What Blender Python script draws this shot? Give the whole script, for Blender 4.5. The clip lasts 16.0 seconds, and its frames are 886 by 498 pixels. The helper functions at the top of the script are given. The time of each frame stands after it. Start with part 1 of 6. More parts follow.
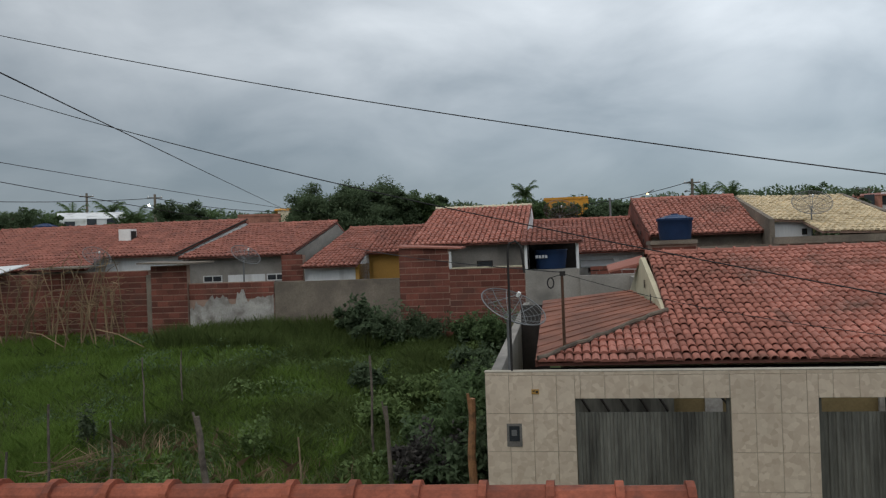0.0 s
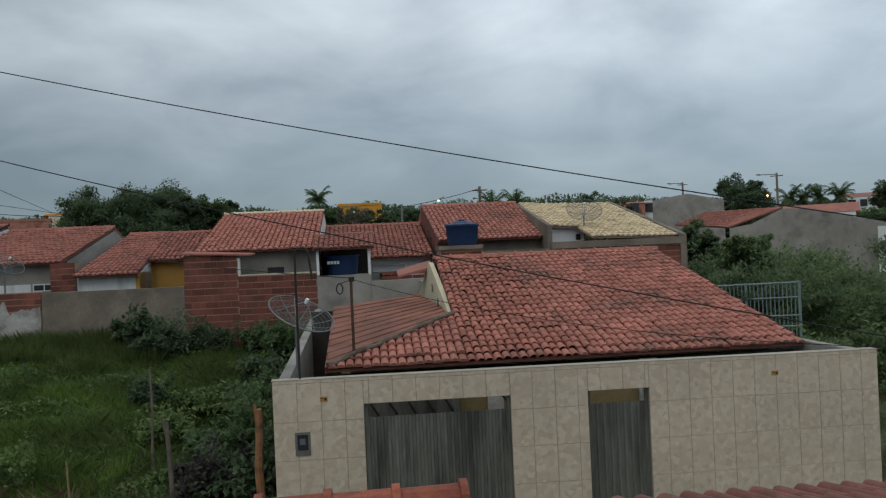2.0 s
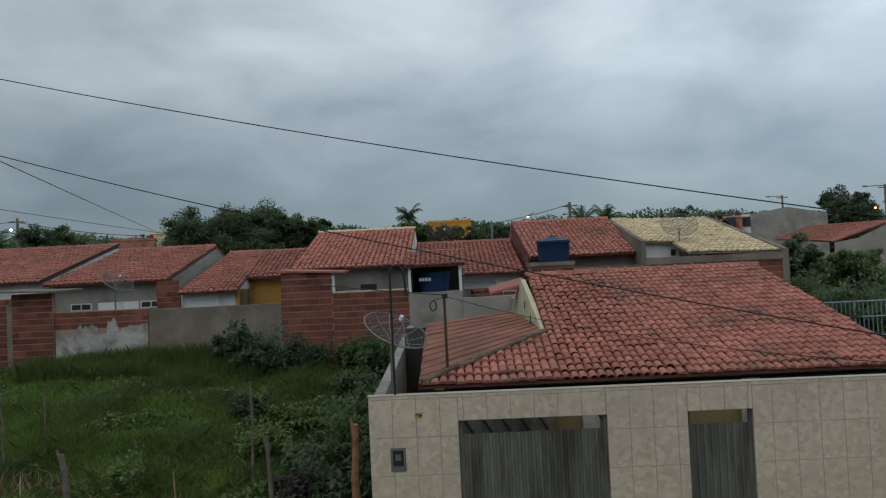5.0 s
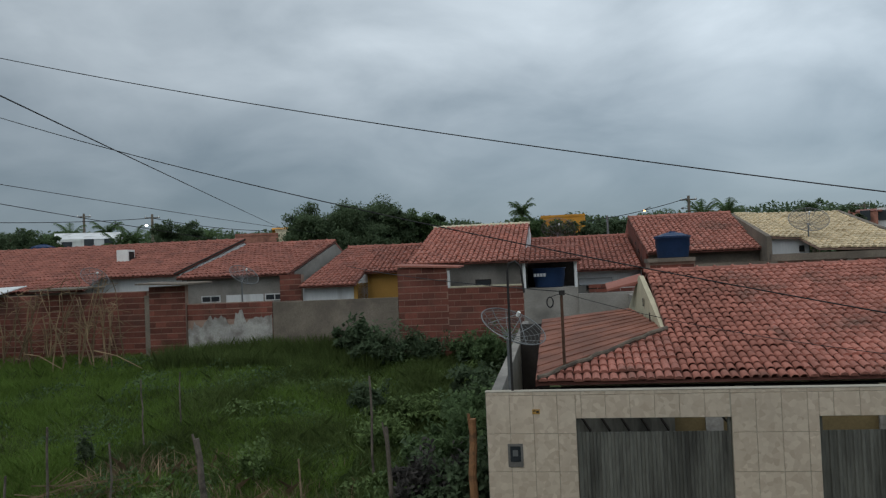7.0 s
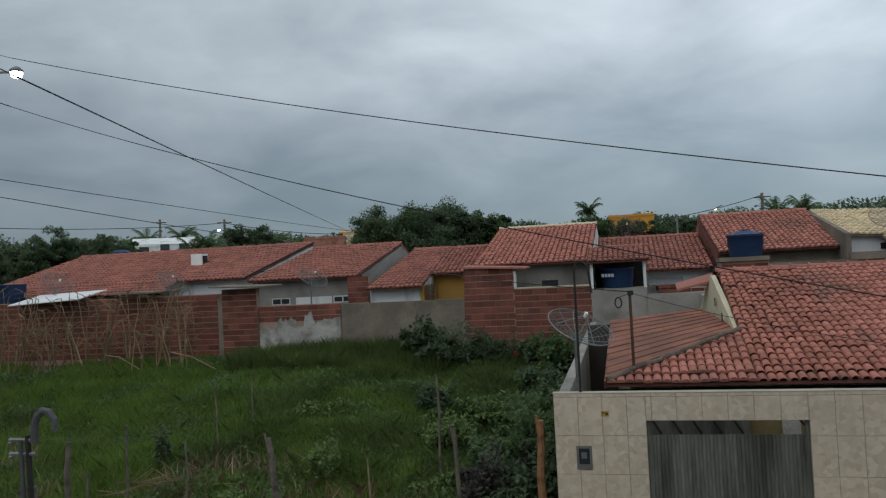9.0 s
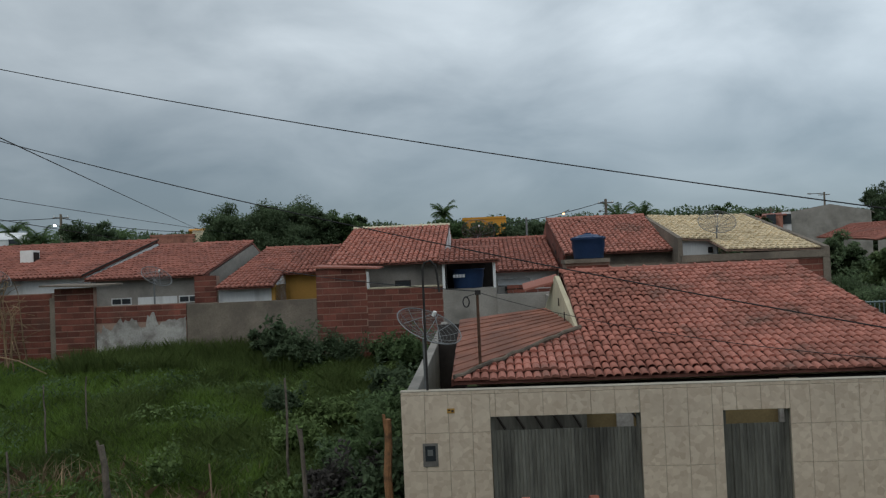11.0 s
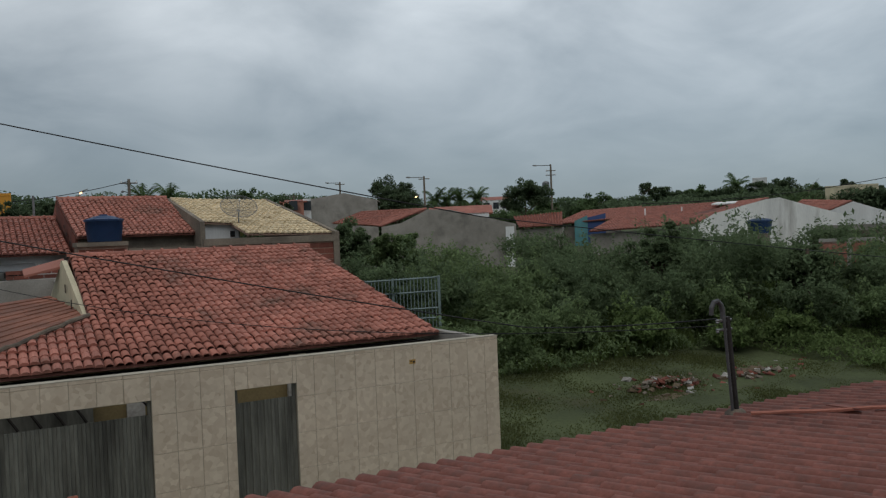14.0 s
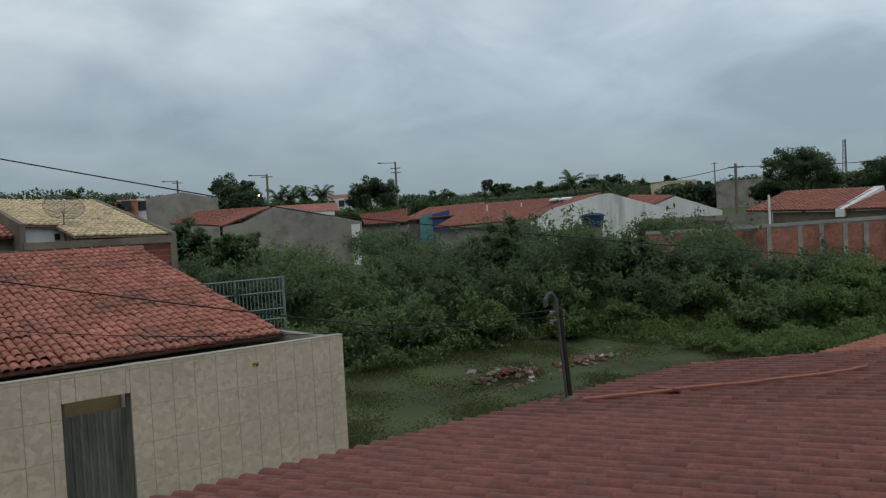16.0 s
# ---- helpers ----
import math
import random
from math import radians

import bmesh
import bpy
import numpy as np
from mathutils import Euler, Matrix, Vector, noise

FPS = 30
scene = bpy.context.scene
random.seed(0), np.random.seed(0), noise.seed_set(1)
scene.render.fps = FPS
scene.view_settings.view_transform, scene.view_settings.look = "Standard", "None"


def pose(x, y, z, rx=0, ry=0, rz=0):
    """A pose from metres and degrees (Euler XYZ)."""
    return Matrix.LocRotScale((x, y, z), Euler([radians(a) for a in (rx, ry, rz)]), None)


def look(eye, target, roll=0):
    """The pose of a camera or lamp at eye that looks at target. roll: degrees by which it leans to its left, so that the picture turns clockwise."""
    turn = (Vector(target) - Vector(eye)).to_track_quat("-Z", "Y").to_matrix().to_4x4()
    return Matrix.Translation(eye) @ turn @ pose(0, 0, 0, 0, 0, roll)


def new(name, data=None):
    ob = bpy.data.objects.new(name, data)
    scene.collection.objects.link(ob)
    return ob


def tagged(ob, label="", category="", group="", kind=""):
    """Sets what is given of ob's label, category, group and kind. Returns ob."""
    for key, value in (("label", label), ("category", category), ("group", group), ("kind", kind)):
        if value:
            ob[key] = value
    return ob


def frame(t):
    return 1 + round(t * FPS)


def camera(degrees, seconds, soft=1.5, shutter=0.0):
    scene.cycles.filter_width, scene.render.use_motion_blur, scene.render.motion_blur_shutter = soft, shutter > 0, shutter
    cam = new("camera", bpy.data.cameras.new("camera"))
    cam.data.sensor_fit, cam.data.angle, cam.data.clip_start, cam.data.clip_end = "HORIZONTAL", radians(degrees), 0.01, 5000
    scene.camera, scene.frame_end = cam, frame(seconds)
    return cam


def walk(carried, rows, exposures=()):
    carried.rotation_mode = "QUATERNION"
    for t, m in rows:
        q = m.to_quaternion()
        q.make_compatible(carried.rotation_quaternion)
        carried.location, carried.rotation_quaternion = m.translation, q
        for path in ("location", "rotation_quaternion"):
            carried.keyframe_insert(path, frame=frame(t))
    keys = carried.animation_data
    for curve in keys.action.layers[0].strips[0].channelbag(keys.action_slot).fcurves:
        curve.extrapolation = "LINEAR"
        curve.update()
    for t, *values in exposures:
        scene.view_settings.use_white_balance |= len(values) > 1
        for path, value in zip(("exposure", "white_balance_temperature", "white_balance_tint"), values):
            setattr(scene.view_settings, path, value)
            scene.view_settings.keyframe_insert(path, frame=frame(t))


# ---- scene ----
cam = camera(57.1, 16.0, soft=1.25)
EYE = 4.6
# seconds, x, y, z from the first eye, yaw, pitch, roll
ROWS = [
    (0.0, -0.000, 0.000, -0.000, -0.16, 0.25, 2.09),
    (0.5, 0.023, 0.028, -0.006, -4.91, -0.56, 2.65),
    (1.0, 0.062, 0.032, -0.002, -8.08, -0.02, 2.79),
    (1.5, 0.083, 0.018, 0.001, -11.01, 0.16, 2.70),
    (2.0, 0.118, 0.017, -0.003, -14.49, 0.08, 2.53),
    (2.5, 0.139, 0.029, -0.014, -17.15, -0.96, 2.32),
    (3.0, 0.139, 0.030, -0.009, -17.48, -1.08, 2.44),
    (3.5, 0.133, 0.040, -0.006, -16.30, 0.03, 2.74),
    (4.0, 0.094, 0.019, 0.015, -13.15, 0.96, 2.99),
    (4.5, 0.065, 0.001, 0.012, -11.01, 1.66, 2.71),
    (5.0, 0.046, 0.013, 0.007, -8.24, 1.53, 2.75),
    (7.5, -0.044, -0.038, 0.042, 1.44, 1.54, 2.60),
    (8.0, -0.039, -0.036, 0.030, 3.68, 1.61, 2.90),
    (8.2, -0.036, -0.035, 0.029, 4.42, 1.81, 2.90),
    (10.3, -0.008, -0.022, 0.012, 2.50, 1.80, 2.25),
    (10.5, 0.006, -0.020, 0.008, 0.25, 1.82, 2.21),
    (11.0, 0.079, 0.001, -0.006, -5.77, 1.42, 2.48),
    (11.5, 0.120, 0.009, -0.006, -11.74, 1.38, 2.31),
    (12.0, 0.151, 0.012, 0.003, -15.52, 1.96, 1.86),
    (12.5, 0.213, 0.012, 0.006, -21.59, 2.35, 1.84),
    (13.0, 0.234, 0.005, -0.002, -28.10, 1.56, 1.54),
    (13.5, 0.244, -0.043, -0.014, -33.67, 0.45, 1.46),
    (14.0, 0.300, -0.048, -0.016, -38.04, -1.09, 2.23),
    (14.5, 0.321, -0.056, -0.008, -41.60, -1.88, 2.51),
    (15.0, 0.332, -0.073, -0.007, -45.05, -1.91, 2.87),
    (15.5, 0.322, -0.086, -0.009, -47.60, -1.83, 3.13),
    (16.0, 0.340, -0.094, -0.010, -48.81, -1.77, 3.15),
]
walk(cam, [(t, pose(x, y, EYE + z, 90 + pitch, roll, yaw)) for t, x, y, z, yaw, pitch, roll in ROWS], [(0.0, 0.0, 6550, 12), (1.2, -0.06, 6320, 9), (2.0, -0.14, 6310, 9), (3.0, -0.12, 6300, 9), (4.5, -0.22, 6260, 9), (8.0, -0.16, 6260, 9), (10.5, -0.13, 6320, 9), (12.5, -0.4, 6400, 9), (14.0, -0.35, 6520, 11), (16.0, -0.27, 6320, 9)])

# ---- light: an overcast late afternoon ----
world = bpy.data.worlds.new("overcast_sky")
scene.world = world
world.use_nodes = True
wt = world.node_tree
wt.nodes.clear()


def wnode(kind, **kw):
    n = wt.nodes.new(kind)
    for key, value in kw.items():
        n.inputs[key].default_value = value
    return n


w_out = wnode("ShaderNodeOutputWorld")
w_bg = wnode("ShaderNodeBackground", Strength=1.0)
w_sky = wt.nodes.new("ShaderNodeTexSky")
w_sky.sky_type, w_sky.sun_disc = "NISHITA", False
w_sky.sun_elevation, w_sky.sun_rotation = radians(55), radians(215)
w_co = wnode("ShaderNodeTexCoord")
w_sep = wnode("ShaderNodeSeparateXYZ")
wt.links.new(w_co.outputs["Generated"], w_sep.inputs[0])
# clouds lie on a flat layer: direction over its height
w_h = wt.nodes.new("ShaderNodeMath")
w_h.operation = "MAXIMUM"
w_h.inputs[1].default_value = 0.0
wt.links.new(w_sep.outputs["Z"], w_h.inputs[0])
w_h2 = wt.nodes.new("ShaderNodeMath")
w_h2.operation = "ADD"
w_h2.inputs[1].default_value = 0.3
wt.links.new(w_h.outputs[0], w_h2.inputs[0])
w_div = wt.nodes.new("ShaderNodeVectorMath")
w_div.operation = "DIVIDE"
wt.links.new(w_co.outputs["Generated"], w_div.inputs[0])
w_comb = wnode("ShaderNodeCombineXYZ")
for k in range(3):
    wt.links.new(w_h2.outputs[0], w_comb.inputs[k])
wt.links.new(w_comb.outputs[0], w_div.inputs[1])
w_n1 = wnode("ShaderNodeTexNoise", Scale=2.1, Detail=7.0, Roughness=0.52, Distortion=0.35)
w_n2 = wnode("ShaderNodeTexNoise", Scale=0.9, Detail=3.0, Roughness=0.5, Distortion=0.2)
wt.links.new(w_div.outputs[0], w_n1.inputs["Vector"])
wt.links.new(w_div.outputs[0], w_n2.inputs["Vector"])
w_mixn = wt.nodes.new("ShaderNodeMath")
w_mixn.operation = "MULTIPLY_ADD"
w_mixn.inputs[1].default_value = 0.5
wt.links.new(w_n1.outputs["Fac"], w_mixn.inputs[0])
w_half = wt.nodes.new("ShaderNodeMath")
w_half.operation = "MULTIPLY"
w_half.inputs[1].default_value = 0.5
wt.links.new(w_n2.outputs["Fac"], w_half.inputs[0])
wt.links.new(w_half.outputs[0], w_mixn.inputs[2])
w_cloud = wt.nodes.new("ShaderNodeValToRGB")
w_cloud.color_ramp.elements[0].position, w_cloud.color_ramp.elements[0].color = 0.38, (0.285, 0.335, 0.37, 1)
w_cloud.color_ramp.elements[1].position, w_cloud.color_ramp.elements[1].color = 0.61, (0.63, 0.69, 0.725, 1)
wt.links.new(w_mixn.outputs[0], w_cloud.inputs[0])
# the veil near the horizon is a darker blue-grey
w_low = wt.nodes.new("ShaderNodeValToRGB")
w_low.color_ramp.elements[0].position, w_low.color_ramp.elements[0].color = 0.02, (0.225, 0.28, 0.325, 1)
w_low.color_ramp.elements[1].position, w_low.color_ramp.elements[1].color = 0.30, (1, 1, 1, 1)
wt.links.new(w_h.outputs[0], w_low.inputs[0])
w_fac = wt.nodes.new("ShaderNodeMapRange")
w_fac.inputs["From Min"].default_value, w_fac.inputs["From Max"].default_value = 0.015, 0.27
wt.links.new(w_h.outputs[0], w_fac.inputs[0])
w_veil = wt.nodes.new("ShaderNodeMix")
w_veil.data_type = "RGBA"
w_veil.inputs[6].default_value = (0.155, 0.205, 0.242, 1)
wt.links.new(w_fac.outputs[0], w_veil.inputs[0])
wt.links.new(w_cloud.outputs[0], w_veil.inputs[7])
w_add = wt.nodes.new("ShaderNodeMix")
w_add.data_type, w_add.blend_type = "RGBA", "ADD"
w_add.inputs[0].default_value = 0.012
wt.links.new(w_veil.outputs[2], w_add.inputs[6])
wt.links.new(w_sky.outputs[0], w_add.inputs[7])
# the cloud cover thins towards the east
w_dot = wt.nodes.new("ShaderNodeVectorMath")
w_dot.operation = "DOT_PRODUCT"
w_dot.inputs[1].default_value = (1.0, 0.0, 0.0)
wt.links.new(w_co.outputs["Generated"], w_dot.inputs[0])
w_east = wt.nodes.new("ShaderNodeMapRange")
w_east.inputs["From Min"].default_value, w_east.inputs["From Max"].default_value = -0.5, 1.0
w_east.inputs["To Min"].default_value, w_east.inputs["To Max"].default_value = 0.84, 1.46
wt.links.new(w_dot.outputs["Value"], w_east.inputs[0])
w_thin = wt.nodes.new("ShaderNodeMix")
w_thin.data_type, w_thin.blend_type = "RGBA", "MULTIPLY"
w_thin.inputs[0].default_value = 1.0
wt.links.new(w_add.outputs[2], w_thin.inputs[6])
wt.links.new(w_east.outputs[0], w_thin.inputs[7])
wt.links.new(w_thin.outputs[2], w_bg.inputs[0])
wt.links.new(w_bg.outputs[0], w_out.inputs[0])

sun = new("sun", bpy.data.lights.new("sun", "SUN"))
sun.data.energy, sun.data.angle, sun.data.color = 1.0, radians(60), (1.0, 0.97, 0.93)
sun.matrix_world = look((-17, -24, 42), (0, 0, 0))

# ---- plan: s runs along the street, v away from it ----
ORG, U2, V2 = Vector((0.594, 12.19)), Vector((0.9883, -0.1527)), Vector((0.1527, 0.9883))


def W(s, v, z=0.0):
    q = ORG + U2 * s + V2 * v
    return Vector((q.x, q.y, z))


def SV(x, y):
    q = Vector((x, y)) - ORG
    return q.dot(U2), q.dot(V2)


def step(a, b, x):
    k = min(1.0, max(0.0, (x - a) / (b - a)))
    return k * k * (3 - 2 * k)


def lie(s, v):
    """Height of the ground."""
    left = 1.75 * step(1.0, 15.0, v) + 0.25 * step(-2, -9, s) * step(-1, 4, v)
    right = 0.9 * step(3.0, 16.0, v) + 0.7 * step(16, 50, s)
    k = step(8.0, 14.0, s)
    z = left * (1 - k) + right * k
    far = max(0.0, math.hypot(s, v) - 20)
    z += 0.026 * min(far, 160) * step(5, 30, v + max(0, s - 20) * 0.5)
    z += 0.10 * noise.noise((s * 0.35, v * 0.35, 0)) * step(0, 2, abs(v + 1.5))
    return z


# ---- materials ----
def mat(name, base, rough=0.8, metal=0.0, vary=0.25, scale=3.0, fine=40.0, bump=0.2, stain=None, stain_scale=0.8, stain_at=0.55, per=0.0, spec=0.3, streak=False):
    """A worn surface: base colour varied at two scales, stains, relief. per: how far single pieces differ."""
    m = bpy.data.materials.new(name)
    m.use_nodes = True
    nt = m.node_tree
    b = nt.nodes["Principled BSDF"]
    b.inputs["Roughness"].default_value, b.inputs["Metallic"].default_value = rough, metal
    b.inputs["Specular IOR Level"].default_value = spec
    co = nt.nodes.new("ShaderNodeNewGeometry")
    mp = nt.nodes.new("ShaderNodeMapping")
    nt.links.new(co.outputs["Position"], mp.inputs[0])
    if streak:
        mp.inputs["Scale"].default_value = (1, 1, 0.15)

    def tex(sc, detail):
        t = nt.nodes.new("ShaderNodeTexNoise")
        t.inputs["Scale"].default_value, t.inputs["Detail"].default_value, t.inputs["Roughness"].default_value = sc, detail, 0.6
        nt.links.new(mp.outputs[0], t.inputs["Vector"])
        return t.outputs["Fac"]

    def ramp(fac, lo, hi, a, z):
        r = nt.nodes.new("ShaderNodeMapRange")
        r.inputs["From Min"].default_value, r.inputs["From Max"].default_value = lo, hi
        r.inputs["To Min"].default_value, r.inputs["To Max"].default_value = a, z
        nt.links.new(fac, r.inputs[0])
        return r.outputs[0]

    def times(a, c):
        n = nt.nodes.new("ShaderNodeMath")
        n.operation = "MULTIPLY"
        nt.links.new(a, n.inputs[0])
        nt.links.new(c, n.inputs[1])
        return n.outputs[0]

    big, small = tex(scale, 4), tex(fine, 3)
    val = times(ramp(big, 0.3, 0.7, 1 - vary, 1 + vary), ramp(small, 0.3, 0.7, 1 - vary * 0.6, 1 + vary * 0.6))
    if per:
        oi = nt.nodes.new("ShaderNodeObjectInfo")
        ri = nt.nodes.new("ShaderNodeMath")
        ri.operation = "ADD"
        nt.links.new(oi.outputs["Random"], ri.inputs[0])
        nt.links.new(co.outputs["Random Per Island"], ri.inputs[1])
        fr = nt.nodes.new("ShaderNodeMath")
        fr.operation = "FRACT"
        nt.links.new(ri.outputs[0], fr.inputs[0])
        val = times(val, ramp(fr.outputs[0], 0, 1, 1 - per, 1 + per))
    col = nt.nodes.new("ShaderNodeMix")
    col.data_type, col.blend_type = "RGBA", "MULTIPLY"
    col.inputs[0].default_value = 1
    col.inputs[6].default_value = (*base, 1)
    nt.links.new(val, col.inputs[7])
    out = col.outputs[2]
    if stain:
        st = nt.nodes.new("ShaderNodeMix")
        st.data_type = "RGBA"
        nt.links.new(ramp(tex(stain_scale, 6), stain_at - 0.06, stain_at + 0.12, 0, 0.85), st.inputs[0])
        nt.links.new(out, st.inputs[6])
        st.inputs[7].default_value = (*stain, 1)
        out = st.outputs[2]
    nt.links.new(out, b.inputs["Base Color"])
    if bump:
        bp = nt.nodes.new("ShaderNodeBump")
        bp.inputs["Strength"].default_value, bp.inputs["Distance"].default_value = bump, 0.01
        nt.links.new(small, bp.inputs["Height"])
        nt.links.new(bp.outputs[0], b.inputs["Normal"])
    return m


GROUND = mat("soil_and_turf", (0.064, 0.078, 0.031), 0.95, vary=0.35, scale=0.4, fine=9, bump=0.6, stain=(0.07, 0.06, 0.032), stain_scale=0.35, stain_at=0.64)
EARTH = mat("bare_earth", (0.115, 0.085, 0.054), 0.95, vary=0.3, scale=1.5, fine=20, bump=0.6)
CLAY = mat("clay_roof_tile", (0.30, 0.115, 0.083), 0.75, vary=0.2, scale=1.2, fine=30, bump=0.3, per=0.16, stain=(0.17, 0.075, 0.06), stain_scale=1.5, stain_at=0.60)
CLAY_OLD = mat("weathered_clay_tile", (0.375, 0.152, 0.112), 0.8, vary=0.16, scale=0.9, fine=30, bump=0.3, per=0.2, stain=(0.15, 0.09, 0.068), stain_scale=1.1, stain_at=0.60)
CLAY_NEW = mat("new_clay_tile", (0.41, 0.16, 0.115), 0.7, vary=0.15, scale=1.2, fine=30, bump=0.2, per=0.13)
CLAY_OWN = mat("near_clay_tile", (0.20, 0.076, 0.058), 0.8, vary=0.24, scale=5.0, fine=34, bump=0.4, per=0.07, stain=(0.135, 0.066, 0.054), stain_scale=7, stain_at=0.55)
CLAY_NEAR_NEW = mat("newer_near_clay_tile", (0.31, 0.12, 0.075), 0.8, vary=0.2, scale=4.0, fine=34, bump=0.3, per=0.06, stain=(0.22, 0.085, 0.06), stain_scale=6, stain_at=0.57)
CLAY_FLAT = mat("flat_clay_sheet", (0.26, 0.108, 0.07), 0.8, vary=0.2, scale=1.5, fine=30, bump=0.3, per=0.12, stain=(0.16, 0.072, 0.05), stain_scale=1.2, stain_at=0.5)
RIDGE = mat("orange_ridge_tile", (0.29, 0.082, 0.045), 0.7, vary=0.26, scale=5, fine=45, bump=0.3, per=0.18, stain=(0.14, 0.05, 0.035), stain_scale=6, stain_at=0.57)
BEIGE_CLAY = mat("straw_roof_tile", (0.62, 0.50, 0.32), 0.75, vary=0.12, scale=1.2, fine=30, bump=0.2, per=0.15, stain=(0.3, 0.22, 0.11), stain_scale=2, stain_at=0.62)
BRICK = mat("red_clay_brick", (0.17, 0.058, 0.041), 0.9, vary=0.28, scale=1.3, fine=24, bump=0.5, per=0.32, stain=(0.10, 0.05, 0.038), stain_scale=1.1, stain_at=0.56)
MORTAR = mat("mortar", (0.32, 0.215, 0.165), 0.95, vary=0.2, scale=2, fine=30, bump=0.4)
CONCRETE = mat("rough_concrete", (0.20, 0.168, 0.132), 0.95, vary=0.28, scale=0.9, fine=22, bump=0.4, stain=(0.12, 0.10, 0.082), stain_scale=0.8, stain_at=0.54)
RENDER_GREY = mat("grey_render", (0.29, 0.27, 0.24), 0.95, vary=0.2, scale=0.8, fine=25, bump=0.3, stain=(0.16, 0.15, 0.135), stain_scale=0.7, stain_at=0.57)
WHITE = mat("white_wash", (0.70, 0.71, 0.70), 0.85, vary=0.1, scale=0.8, fine=20, bump=0.15, stain=(0.30, 0.29, 0.27), stain_scale=0.9, stain_at=0.6, streak=True)
WHITE_OLD = mat("peeling_white_wash", (0.80, 0.80, 0.77), 0.9, vary=0.12, scale=0.9, fine=20, bump=0.3, stain=(0.30, 0.28, 0.25), stain_scale=0.8, stain_at=0.62, streak=True)
CREAM = mat("cream_render", (0.60, 0.54, 0.38), 0.9, vary=0.15, scale=1.2, fine=25, bump=0.2, stain=(0.2, 0.165, 0.115), stain_scale=1.5, stain_at=0.64, streak=True)
OCHRE = mat("ochre_paint", (0.42, 0.24, 0.06), 0.85, vary=0.12, scale=1, fine=25, bump=0.2, stain=(0.25, 0.14, 0.05), stain_scale=1, stain_at=0.62)
ORANGE = mat("orange_paint", (0.62, 0.28, 0.04), 0.8, vary=0.1, scale=1, fine=20, bump=0.1)
PLASTER = mat("peeling_plaster", (0.37, 0.355, 0.325), 0.95, vary=0.25, scale=1.5, fine=20, bump=0.5, stain=(0.17, 0.15, 0.13), stain_scale=2.2, stain_at=0.52)
# ochre paint darkened by the porch shade it lies in
OCHRE_SHADED = mat("shaded_ochre_paint", (0.19, 0.145, 0.07), 0.85, vary=0.2, scale=1, fine=25, bump=0.2)
# dark timber, also used for sheets that stand in for shade
DARK = mat("dark_timber_and_shade", (0.03, 0.025, 0.022), 0.9, vary=0.3, scale=3, fine=40, bump=0.3)
WOOD = mat("grey_weathered_wood", (0.15, 0.125, 0.10), 0.9, vary=0.3, scale=4, fine=60, bump=0.6, stain=(0.06, 0.05, 0.04), stain_scale=5, stain_at=0.55)
LOG = mat("peeled_log", (0.30, 0.15, 0.07), 0.85, vary=0.3, scale=4, fine=50, bump=0.6, stain=(0.12, 0.07, 0.04), stain_scale=5, stain_at=0.55)
GATE = mat("grey_green_gate_sheet", (0.14, 0.138, 0.118), 0.6, 0.1, vary=0.3, scale=2, fine=30, bump=0.15, stain=(0.05, 0.048, 0.042), stain_scale=3.0, stain_at=0.56, streak=True)
CONDUIT = mat("weathered_conduit", (0.085, 0.085, 0.088), 0.6, 0.1, vary=0.2, scale=5, fine=40, bump=0.1)
STEEL = mat("galvanised_steel", (0.2, 0.205, 0.205), 0.5, 0.6, vary=0.15, scale=5, fine=40, bump=0.1)
DISH = mat("aluminium_dish_mesh", (0.15, 0.15, 0.145), 0.6, 0.3, vary=0.2, scale=3, fine=40, bump=0.1)
IRON = mat("dark_iron", (0.035, 0.032, 0.03), 0.7, 0.3, vary=0.25, scale=5, fine=40, bump=0.2)
RUST = mat("rusty_iron", (0.10, 0.055, 0.035), 0.8, 0.2, vary=0.3, scale=5, fine=40, bump=0.3)
BLUE = mat("blue_tank_plastic", (0.018, 0.045, 0.115), 0.5, vary=0.15, scale=2, fine=20, bump=0.05)
CABLE = mat("black_cable", (0.015, 0.015, 0.016), 0.6, vary=0.2, scale=5, fine=30, bump=0)
BARK = mat("bark", (0.10, 0.075, 0.055), 0.95, vary=0.3, scale=4, fine=40, bump=0.6)
TEAL = mat("blue_green_bars", (0.17, 0.22, 0.215), 0.6, 0.2, vary=0.2, scale=2, fine=30, bump=0.1)
GLASS_DARK = mat("dark_window", (0.03, 0.035, 0.04), 0.2, vary=0.2, scale=3, fine=10, bump=0, spec=0.6)
PLASTIC = mat("white_plastic", (0.78, 0.78, 0.75), 0.6, vary=0.1, scale=3, fine=30, bump=0.05)
LETTER = mat("pale_lettering", (0.55, 0.57, 0.6), 0.7, vary=0.05, scale=3, fine=30, bump=0)


def leaf_mat(name, base, vary=0.3, through_light=0.35):
    """Thin leaves: matt, and partly lit from behind."""
    m = mat(name, base, 0.85, vary=0.25, scale=0.7, fine=12, bump=0, per=vary, spec=0.08)
    nt = m.node_tree
    b = nt.nodes["Principled BSDF"]
    t = nt.nodes.new("ShaderNodeBsdfTranslucent")
    nt.links.new(b.inputs["Base Color"].links[0].from_socket, t.inputs["Color"])
    mx = nt.nodes.new("ShaderNodeMixShader")
    mx.inputs[0].default_value = through_light
    nt.links.new(b.outputs[0], mx.inputs[1])
    nt.links.new(t.outputs[0], mx.inputs[2])
    nt.links.new(mx.outputs[0], nt.nodes["Material Output"].inputs["Surface"])
    return m


